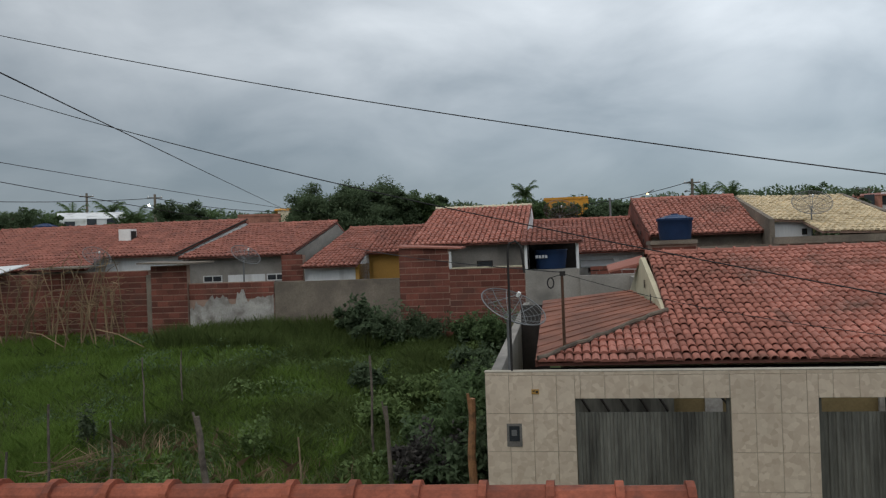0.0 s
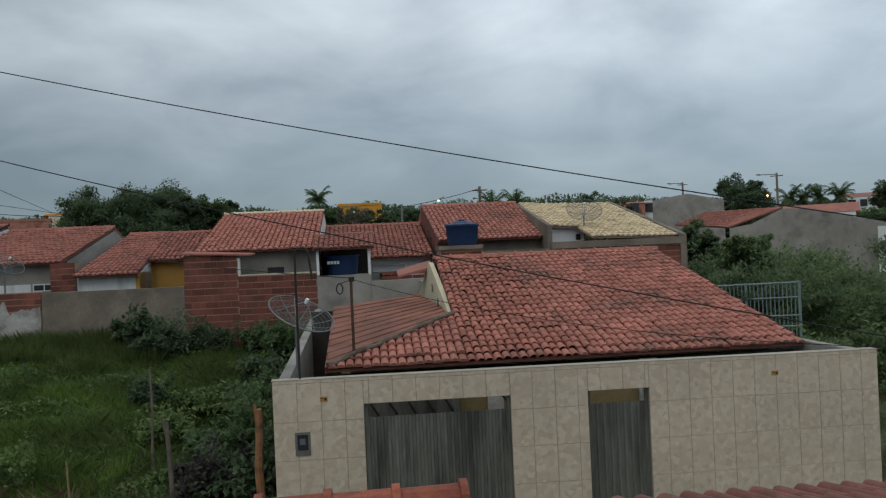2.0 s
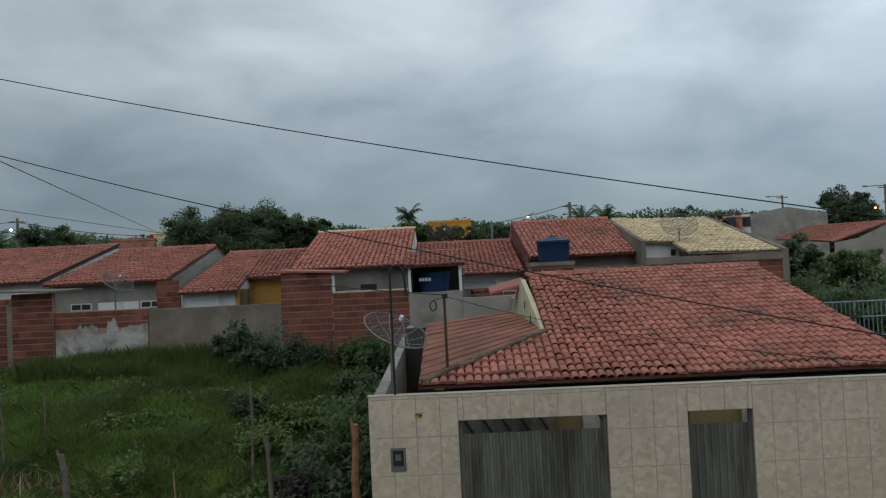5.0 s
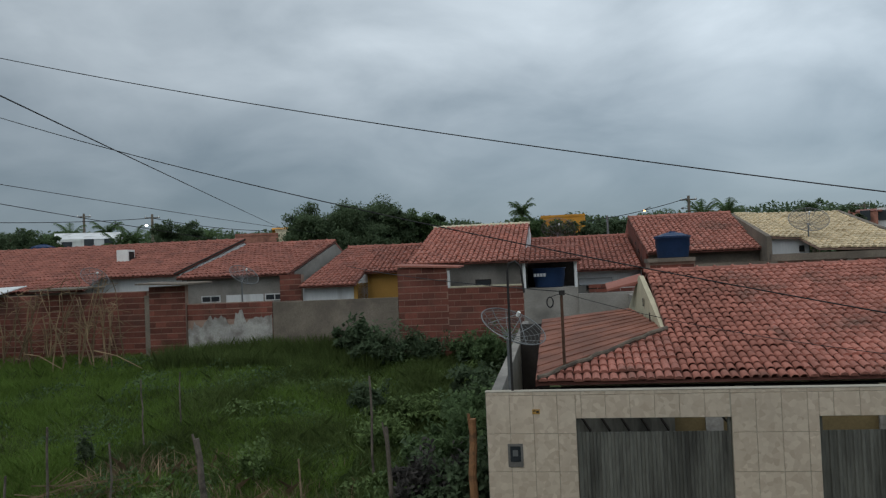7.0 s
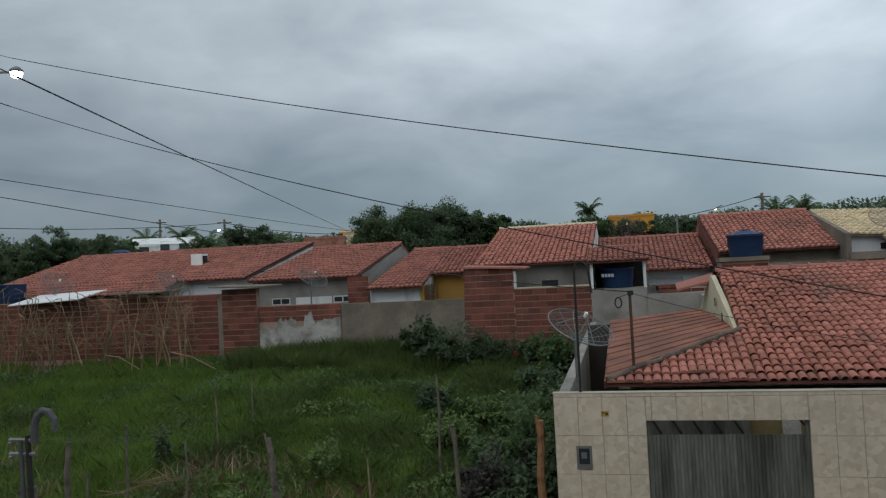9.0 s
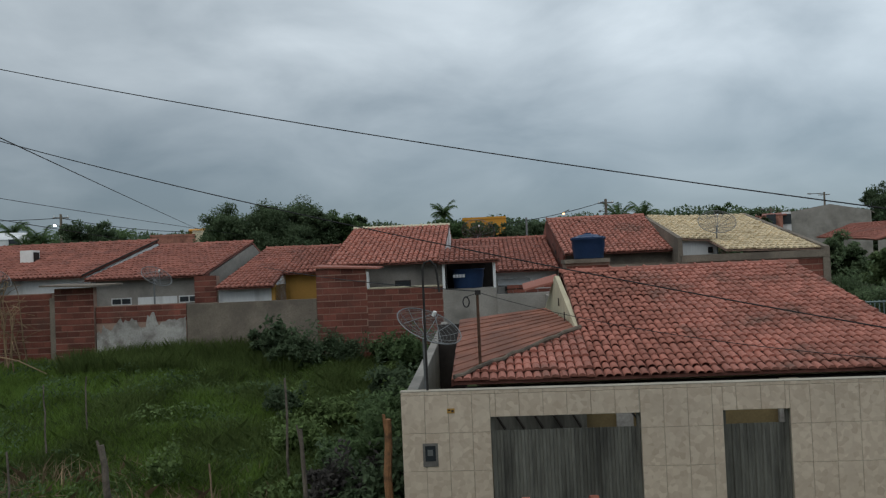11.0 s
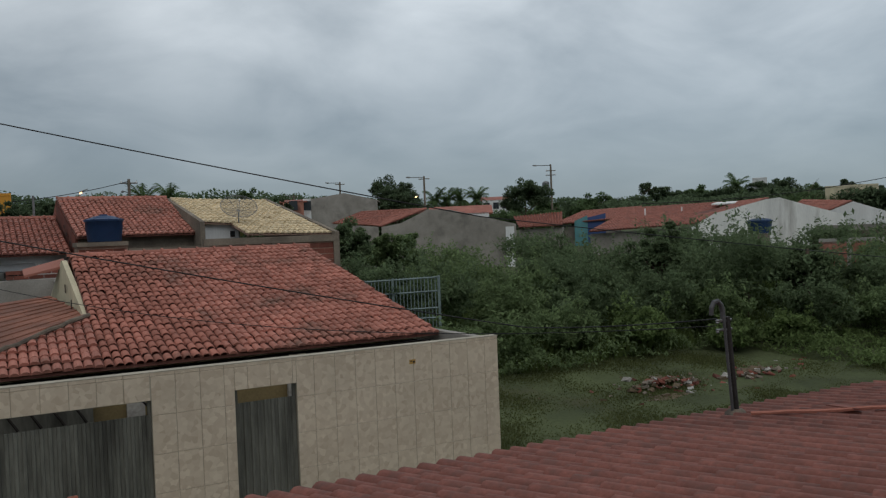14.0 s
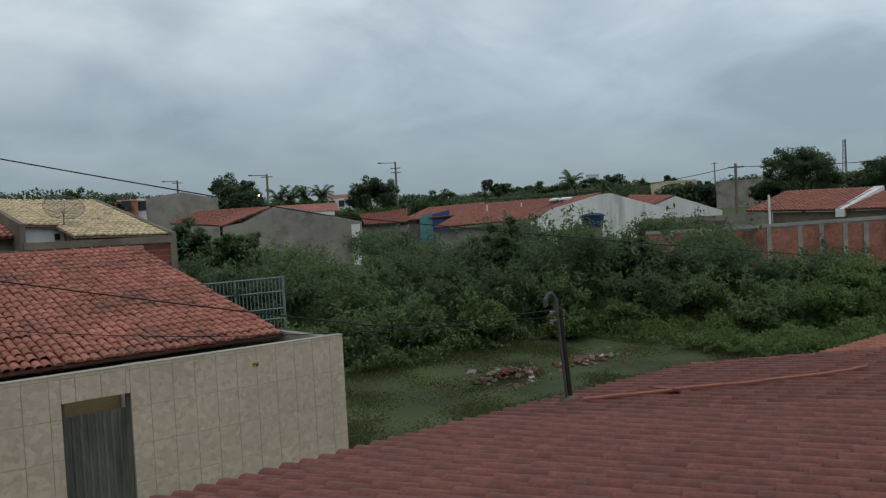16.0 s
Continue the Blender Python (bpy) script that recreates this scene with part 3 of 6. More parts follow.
def low_house():
    h = thing("house", W(5, 4, 0), "low house with weathered red barrel-tile roof behind the boundary wall", "house", "houses")
    for a in ((1.1, 9.0, 2.35, 2.5, 0, 2.55), (8.85, 9.0, 2.5, 11.6, 0, 2.75), (1.1, 1.25, 2.5, 7.0, 0, 2.6), (1.25, 9.0, 11.6, 11.75, 0, 2.6)):
        part("wall", Kit().box(*a), CREAM, h)
    # right gable triangle
    k = Kit()
    k.hull8([W(8.6, 2.4, 2.6), W(8.75, 2.4, 2.6), W(8.75, 11.6, 2.6), W(8.6, 11.6, 2.6), W(8.6, 7.1, 4.25), W(8.75, 7.1, 4.25), W(8.75, 7.3, 4.25), W(8.6, 7.3, 4.25)])
    part("gable_wall", k, CREAM, h)
    # left gable, cream and stained, standing above the lean-to
    k = Kit()
    k.hull8([W(3.10, 3.1, 2.99), W(3.22, 3.1, 2.99), W(2.84, 10.9, 2.6), W(2.70, 10.9, 2.6), W(2.96, 7.12, 4.32), W(3.06, 7.12, 4.32), W(3.06, 7.28, 4.32), W(2.96, 7.28, 4.32)])
    part("gable_wall", k, CREAM, h, "cream rendered gable with dark stains")
    part("rear_verge", Kit().slab(W(2.25, 7.75, 4.02), W(3.06, 7.32, 4.22), W(3.06, 8.0, 4.36), W(2.25, 8.6, 4.14), 0.05), CLAY_OLD, h, "tiled verge of the rear slope beyond the gable")
    for v, z in ((6.3, 3.75), (5.0, 3.5)):
        part("vent_hole", Kit().box(2.935, 2.948, v - 0.05, v + 0.05, z - 0.09, z + 0.09), DARK, h)
    # what shows over the gates: dark rafters and an ochre wall, porch shade in its colour
    part("porch_wall", Kit().box(1.2, 9.0, 1.2, 1.28, 0, 2.3), OCHRE_SHADED, h)
    part("porch_panel", Kit().box(1.2, 2.85, 1.0, 1.08, 1.6, 2.5), GATE, h)
    for i in range(6):
        s = 1.25 + 0.3 * i
        part("rafter", Kit().rod(W(s, 0.95, 2.0), W(s - 0.3, 0.9, 2.5), 0.02, n=5), DARK, h)
    for s in (3.34, 5.9):
        part("porch_pier", Kit().box(s, s + 0.26, 1.1, 1.17, 1.5, 2.45), PLASTER, h, "pale porch pier seen over the gate")
    part("brace", Kit().rod(W(3.3, 0.5, 2.5), W(3.55, 0.5, 2.2), 0.018, n=5), IRON, h)
    # beam under the eave; the dark board behind it stands in for shade
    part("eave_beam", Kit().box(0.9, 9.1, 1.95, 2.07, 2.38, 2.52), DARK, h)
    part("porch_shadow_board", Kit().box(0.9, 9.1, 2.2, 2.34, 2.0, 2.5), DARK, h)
    for s in (1.0, 4.1, 6.35):
        part("pillar", Kit().box(s - 0.15, s + 0.15, 1.75, 1.95, 0, 2.52), CREAM, h)
    # main slope; the eave runs farther right than the ridge
    front = lambda s, v: W(s, v, roof_z(v))
    tile_roof(h, "front", front(GABLE, EAVE_V), front(HS1, EAVE_V), front(GABLE, RIDGE_V), front(8.5, RIDGE_V), CLAY_OLD, 0.152, 0.238, near=300, seed=3, cover=0.9)
    part("rear_slope", Kit().slab(W(8.5, 7.2, RIDGE_Z), W(GABLE, 7.2, RIDGE_Z), W(GABLE, 12.2, 2.8), W(9.2, 12.2, 2.8), 0.06), CLAY_OLD, h)
    ridge_caps(h, W(GABLE - 0.05, 7.2, RIDGE_Z + 0.0), W(8.55, 7.2, RIDGE_Z + 0.0), CLAY, 0.11, 0.4)
    # left strip of the slope, cut off by the hip to the lean-to
    e0, e1 = front(HS0, EAVE_V), front(GABLE, EAVE_V)
    top = 3.7
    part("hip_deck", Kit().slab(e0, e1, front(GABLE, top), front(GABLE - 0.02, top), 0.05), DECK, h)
    rng = random.Random(5)
    x, y = (e1 - e0).normalized(), (front(1, 5) - front(1, EAVE_V)).normalized()
    n = x.cross(y).normalized()
    cols = 16
    k = Kit()
    for i in range(cols):
        s = HS0 + (GABLE - HS0) * (i + 0.5) / cols
        reach = (top - EAVE_V) * (i + 0.7) / cols * 1.05
        j = 0
        while j * 0.24 < reach:
            p = front(s, EAVE_V + j * 0.24 - (0.05 if j == 0 else 0)) + n * (0.02 + rng.uniform(-0.015, 0.015))
            q = len(k.v)
            k.v += [tuple(p + t) for t in tile_verts(x, y, n, 0.15, min(0.27, reach - j * 0.24 + 0.1), 0.022)]
            k.f += [(q + a, q + a + 1, q + a + 7, q + a + 6) for a in range(5)] + [tuple(q + a for a in (5, 4, 3, 2, 1, 0))]
            j += 1
    ob = part("hip_tiles", k, CLAY_OLD, h)
    ob["kind"] = "stuff"
    # the mortared hip
    k = Kit()
    a, b = front(HS0, EAVE_V - 0.03) + n * 0.1, front(GABLE, top + 0.05) + n * 0.1
    pts = [a.lerp(b, i / 14) + Vector((0, 0, rng.uniform(-0.02, 0.02))) for i in range(15)]
    k.tube(pts, 0.042, 0.042, 7)
    part("hip_mortar", k, MOSSY, h, "crumbling grey mortar along the hip")
    # flat clay courses of the lean-to, rising to the back
    c0, c1, c2, c3 = W(HS0 - 0.05, EAVE_V - 0.02, 2.68), W(GABLE + 0.1, top, roof_z(top) - 0.02), W(2.68, 7.0, 3.58), W(0.68, 7.2, 3.37)
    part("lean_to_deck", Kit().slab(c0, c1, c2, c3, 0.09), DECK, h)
    k = Kit()
    # added dark sheet: the passage's deep shade as a surface
    part("end_boarding", Kit().box(0.17, 0.80, 6.9, 6.98, 0, 3.3), DARK, h, "dark sheet standing in for the shade in the narrow passage")
    nc, nr = 6, 11
    for i in range(nc):
        for j in range(nr):
            def at(f, g):
                return c0.lerp(c1, f).lerp(c3.lerp(c2, f), g)
            f0, f1 = (i + 0.005 + 0.06 * (j % 2)) / nc, (i + 0.995 + 0.06 * (j % 2)) / nc
            g0, g1 = (j + 0.0) / nr, (j + 1.05) / nr
            up, lo = Vector((0, 0, 0.030 + rng.uniform(-0.006, 0.006))), Vector((0, 0, 0.012))
            k.slab(at(f0, g0) + up, at(f1, g0) + up, at(f1, min(g1, 1)) + lo, at(f0, min(g1, 1)) + lo, 0.018)
    ob = part("flat_tiles", k, CLAY_FLAT, h, "flat brown-red clay courses of the lean-to")
    ob["kind"] = "stuff"
    return h


MOSSY = mat("mossy_mortar", (0.16, 0.13, 0.10), 0.95, vary=0.3, scale=4, fine=40, bump=0.6, stain=(0.07, 0.06, 0.05), stain_scale=5, stain_at=0.52)
low_house()


def side_walls():
    k = Kit()
    k.hull8([W(-0.02, 0.16, -0.3), W(0.16, 0.16, -0.3), W(0.16, 11.8, 0.3), W(-0.02, 11.8, 0.3), W(-0.02, 0.16, 2.62), W(0.16, 0.16, 2.62), W(0.16, 11.8, 3.05), W(-0.02, 11.8, 3.05)])
    patch_bevel(solid("side_wall_west", k, RENDER_GREY, W(0.05, 6, 0), "rough grey rendered side wall beside the weedy lot", "wall", kind="structure"))
    k = Kit()
    k.hull8([W(9.23, 0.16, -0.3), W(9.39, 0.16, -0.3), W(9.39, 12, 0.3), W(9.23, 12, 0.3), W(9.23, 0.16, 2.70), W(9.39, 0.16, 2.70), W(9.39, 12, 2.62), W(9.23, 12, 2.62)])
    patch_bevel(solid("side_wall_east", k, RENDER_GREY, W(9.3, 6, 0), "grey rendered side wall behind the tiled front", "wall", kind="structure"))


side_walls()

# ---- the near house's own roof and capped parapet ----
OWN_V, OWN_Z, OWN_RISE = -6.3, 2.65, 0.11


def own_z(v):
    return OWN_Z + OWN_RISE * (OWN_V - v)


def own_house():
    h = thing("near_house", W(5, -9, 0), "near single-storey house under a red barrel-tile roof", "house", "houses")
    part("wall", Kit().box(-8, 9.7, -14.4, -6.6, -0.2, 2.45), RENDER_GREY, h)
    back = -11.4
    tile_roof(h, "near", W(10.3, OWN_V - 0.12, OWN_Z - 0.03), W(-0.6, OWN_V, OWN_Z + 0.02), W(12.6, back, own_z(back)), W(1.7, back, own_z(back)), CLAY_OWN, 0.175, 0.36, near=299, seed=8, rough=0.004)
    # the roof goes on at a slant beyond
    c0, d0 = W(10.3, OWN_V - 0.12, OWN_Z - 0.03), W(12.6, back, own_z(back))
    c1, d1 = Vector((10.88, 3.3, 2.58)), Vector((12.9, -1.9, 3.2))
    c2, d2 = Vector((16.2, 2.3, 2.56)), Vector((17.8, -2.9, 3.2))
    tile_roof(h, "beyond", c1, c0, d1, d0, CLAY_OWN, 0.175, 0.36, seed=9, rough=0.004)
    tile_roof(h, "newer", c2, c1, d2, d1, CLAY_NEAR_NEW, 0.175, 0.36, seed=10, rough=0.004)
    # parapet with ridge tiles
    part("parapet", Kit().box(-8, 1.93, -7.42, -7.18, 2.3, 3.12), RENDER_GREY, h, "mortared parapet under ridge tiles")
    ridge_caps(h, W(1.95, -7.3, 3.11), W(-8, -7.3, 3.08), RIDGE, 0.12, 0.395)
    # mortared joint line and lifted tiles on the slope
    rng = random.Random(4)
    k = Kit()
    line = [(7.7, -6.93), (8.1, -7.42), (8.53, -8.0), (9.12, -8.5), (9.71, -8.95)]
    pts = []
    for (s0, v0), (s1, v1) in zip(line, line[1:]):
        for i in range(4):
            f = i / 4
            v = v0 + (v1 - v0) * f
            pts.append(W(s0 + (s1 - s0) * f, v, own_z(v) + 0.09 + rng.uniform(-0.01, 0.01)))
    k.tube(pts, 0.02, 0.016, 6)
    part("mortar_line", k, CLAY_NEW, h)
    for s, v in ((8.2, -7.35),):
        k = Kit().slab(W(s, v, own_z(v) + 0.12), W(s + 0.1, v - 0.02, own_z(v) + 0.12), W(s + 0.12, v - 0.3, own_z(v - 0.3) + 0.1), W(s + 0.02, v - 0.3, own_z(v - 0.3) + 0.1), 0.012)
        part("slipped_tile", k, CLAY_OWN, h)
    return h


own_house()


def upper_floor():
    k = Kit()
    k.box(-8, 10, -16.4, -14.6, 2.4, 6.2)
    solid("wall_upper_floor", k, RENDER_GREY, W(0, -15, 2.4), "rendered upper floor wall behind the view", "wall", kind="structure")


upper_floor()


def service_post(s, v, z0, top, lean_s, label, turn=-1, thick=0.032):
    g = thing("service_post", W(s, v, z0), label, "post", "cable posts")
    a, b = W(s, v, z0), W(s + lean_s, v, top)
    part("pole", Kit().rod(a, b, thick, thick * 0.9, 10), IRON, g)
    part("conduit", Kit().rod(a + Vector((-0.055, 0, 0)), b + Vector((-0.05, 0, -0.03)), 0.015, 0.015, 8), CONDUIT, g)
    hook = [b + (U2.to_3d() * x * turn) + Vector((0, 0, z)) for x, z in ((0.05, -0.05), (0.055, 0.06), (0.075, 0.12), (0.12, 0.16), (0.17, 0.15), (0.205, 0.1), (0.21, 0.03))]
    part("hooked_end", Kit().tube(hook, 0.026, 0.022, 8), CONDUIT, g)
    for dz in (-0.03, -0.12):
        c = b + Vector((0, 0, dz))
        part("bracket", Kit().rod(c - U2.to_3d() * 0.12, c + U2.to_3d() * 0.06, 0.014, n=6), STEEL, g)
        part("insulator", Kit().lathe(c - U2.to_3d() * 0.13 + Vector((0, 0, -0.03)), [(0.01, 0), (0.018, 0.012), (0.012, 0.022), (0.018, 0.032), (0.008, 0.045)], 8), STEEL, g)
    part("mortar_collar", Kit().lathe(a + Vector((0, 0, -0.02)), [(0.14, 0), (0.11, 0.05), (0.06, 0.09)], 12), MOSSY, g)
    return g


service_post(7.87, -6.61, 2.70, 3.675, -0.09, "dark iron service post with hooked conduit on the roof edge")
service_post(-2.6, -7.6, 2.5, 3.72, -0.04, "dark iron service post with hooked conduit beside the parapet", 1, 0.02)


# ---- the row of houses beyond the lots ----
def row_house(label, s0, s1, ve, ze, r0, r1, vr, zr, roof, wall, gables=(None, None), front=None, deep=5.0, foot=1.4, seed=0, caps=None, ridge_near=None):
    h = thing("house", W((s0 + s1) / 2, (ve + vr) / 2, foot), label, "house", "houses")
    slope = (zr - ze) / (vr - ve)
    f = front if front is not None else ve + 0.35
    zf = ze + slope * (f - ve) - 0.12
    part("front_wall", Kit().box(s0 + 0.06, s1 - 0.06, f, f + 0.15, foot, zf), wall, h)
    rear = vr + deep
    for s, r, m in ((s0, r0, gables[0]), (s1, r1, gables[1])):
        w = 0.14 if s == s0 else -0.14
        for v0, v1, z0a, z1a, q0, q1 in ((f, vr, zf, zr - 0.10, s + (r - s) * (f - ve) / (vr - ve), r), (vr, rear, zr - 0.10, zr - 0.10 - slope * deep, r, r)):
            a0, a1, b0, b1 = sorted((q0, q0 + w)) + sorted((q1, q1 + w))
            k = Kit().hull8([W(a0, v0, foot), W(a1, v0, foot), W(b1, v1, foot), W(b0, v1, foot), W(a0, v0, z0a), W(a1, v0, z0a), W(b1, v1, z1a), W(b0, v1, z1a)])
            part("gable_wall", k, m or wall, h)
    tile_roof(h, "front", W(s0, ve, ze), W(s1, ve, ze), W(r0, vr, zr), W(r1, vr, zr), roof, 0.18, 0.30, seed=seed)
    part("rear_slope", Kit().slab(W(r1, vr, zr), W(r0, vr, zr), W(r0, rear, zr - slope * deep), W(r1, rear, zr - slope * deep), 0.07), roof, h)
    ridge_caps(h, W(r0, vr, zr + 0.01), W(r1, vr, zr + 0.01), caps or roof, 0.11, 0.4)
    return h


def window(parent, s, v, z, w, hgt, bars=2, frame=WHITE, name="window"):
    g = part(name, Kit().box(s - w / 2, s + w / 2, v - 0.03, v - 0.004, z - hgt / 2, z + hgt / 2), frame, parent)
    for i in range(bars):
        a = s - w / 2 + 0.04 + (w - 0.04) * i / bars
        b = a + (w - 0.04) / bars - 0.04
        part("pane", Kit().box(a, b, v - 0.036, v - 0.031, z - hgt / 2 + 0.04, z + hgt / 2 - 0.04), GLASS_DARK, g)
    return g


hA = row_house("long low house with a faded red tile roof", -24.8, -13.2, 16.5, 4.88, -23.3, -12.0, 20.5, 6.24, CLAY, WHITE, seed=11)
tile_roof(hA, "porch", W(-24.5, 15.3, 4.46), W(-16.1, 15.3, 4.46), W(-24.5, 16.6, 4.92), W(-16.1, 16.6, 4.92), CLAY, seed=10)
hB = row_house("house with a red tile roof and a stained grey wall", -13.1, -8.74, 16.5, 4.74, -11.85, -8.05, 20.5, 6.02, CLAY, RENDER_GREY, (WHITE, RENDER_GREY), seed=12)
window(hB, -11.9, 16.85, 3.92, 0.75, 0.26)
window(hB, -9.4, 16.85, 3.92, 0.75, 0.26)
part("plaster_patch", Kit().box(-11.3, -9.85, 16.838, 16.846, 3.2, 4.05), WHITE, hB, "white plastered patch")
k = Kit()
for a, b, z in ((-9.05, -8.2, 4.55), (-8.95, -8.25, 4.8)):
    k.box(-8.70, -8.66, 16.6, 17.6, 3.0, z)
part("brick_patch", k, BRICK, hB)
brick_face(hB, -9.05, -8.25, 16.45, 3.2, 4.75, 0.25, 0.19, limit=40, seed=2)
part("brick_backing", Kit().box(-9.05, -8.25, 16.455, 16.8, 1.5, 4.7), MORTAR, hB)
# raised edge between the two left roofs
part("roof_flashing", Kit().tube([W(-13.15, 16.45, 4.93), W(-11.95, 20.5, 6.30)], 0.03, 0.03, 6), DARK, hA)

hC = row_house("stepped red tile roof over white and ochre walls", -8.2, -6.1, 16.0, 4.25, -7.58, -6.1, 20.8, 5.72, CLAY, WHITE, seed=13)
hC2 = row_house("red tile roof over an ochre wall", -6.1, -4.15, 17.5, 4.68, -6.1, -4.15, 20.8, 5.70, CLAY, OCHRE, seed=14)
part("side_return", Kit().box(-6.24, -6.1, 16.3, 17.9, 1.5, 4.3), OCHRE, hC, "ochre side wall")

hP = row_house("house with a bright red tile roof and grey rendered wall", -4.1, -0.1, 15.5, 4.86, -3.93, -0.04, 20.7, 6.35, CLAY_NEW, RENDER_GREY, (BRICK, WHITE), seed=15, caps=CREAM)
window(hP, -1.52, 15.85, 4.15, 0.55, 0.24, 1, DARK)
hM = row_house("low house with a red tile roof over a white wall", -0.04, 3.95, 16.8, 4.42, -0.04, 3.85, 21.8, 5.73, CLAY, WHITE, seed=16)
part("awning", Kit().slab(W(1.75, 15.9, 3.95), W(2.9, 15.9, 3.95), W(2.9, 16.9, 4.15), W(1.75, 16.9, 4.15), 0.04), STEEL, hM, "corrugated grey awning")
window(hM, 2.4, 17.15, 3.9, 0.8, 0.4, 2, STEEL)
hR = row_house("house with a dark red tile roof and brick gable", 4.1, 8.05, 16.4, 4.92, 3.9, 7.86, 21.5, 6.42, CLAY_OLD, CONCRETE, (BRICK, CONCRETE), seed=17)
for v, z in ((17.5, 4.75), (18.5, 5.05), (19.5, 5.35), (20.4, 5.65)):
    part("vent_hole", Kit().box(3.97, 3.985, v - 0.1, v + 0.1, z - 0.06, z + 0.06), DARK, hR)

# straw-coloured roof with a notch over a white wall
hS = thing("house", W(10, 17, 1.4), "house with a straw-coloured tile roof and bare brick front", "house", "houses")
tile_roof(hS, "front", W(9.1, 14.5, 4.82), W(12.05, 14.5, 4.74), W(8.6, 21.0, 6.30), W(11.52, 20.4, 6.20), BEIGE_CLAY, 0.19, 0.33, seed=18)
tile_roof(hS, "front_notch", W(7.95, 16.0, 5.28), W(9.1, 16.0, 5.2), W(7.95, 21.2, 6.36), W(8.62, 21.0, 6.33), BEIGE_CLAY, 0.19, 0.33, seed=19)
part("rear_slope", Kit().slab(W(11.52, 20.5, 6.21), W(7.95, 21.1, 6.33), W(7.95, 26, 4.9), W(12.1, 26, 4.9), 0.07), BEIGE_CLAY, hS)
for a, b, c, d in ((7.9, 7.9, 15.6, 21.3), (12.14, 11.6, 14.2, 20.6)):
    za, zb = (5.3, 6.4) if a < 8 else (4.80, 6.30)
    k = Kit().hull8([W(a - 0.08, c, 1.4), W(a + 0.08, c, 1.4), W(b + 0.08, d, 1.4), W(b - 0.08, d, 1.4), W(a - 0.08, c, za), W(a + 0.08, c, za), W(b + 0.08, d, zb), W(b - 0.08, d, zb)])
    part("parapet", k, CONCRETE, hS)
part("recessed_wall", Kit().box(7.98, 9.3, 16.2, 16.3, 1.4, 5.2), WHITE, hS)
window(hS, 9.05, 16.2, 4.86, 0.16, 0.2, 1, DARK)
part("front_wall", Kit().box(7.6, 12.2, 14.25, 14.4, 1.2, 4.55), MORTAR, hS)
part("ring_beam", Kit().box(7.6, 12.2, 14.18, 14.42, 4.48, 4.70), CONCRETE, hS)
for s in (7.68, 9.9, 12.1):
    part("column", Kit().box(s - 0.1, s + 0.1, 14.19, 14.24, 1.2, 4.48), CONCRETE, hS)
brick_face(hS, 7.78, 12.0, 14.25, 2.70, 4.46, 0.26, 0.19, limit=150, seed=4)

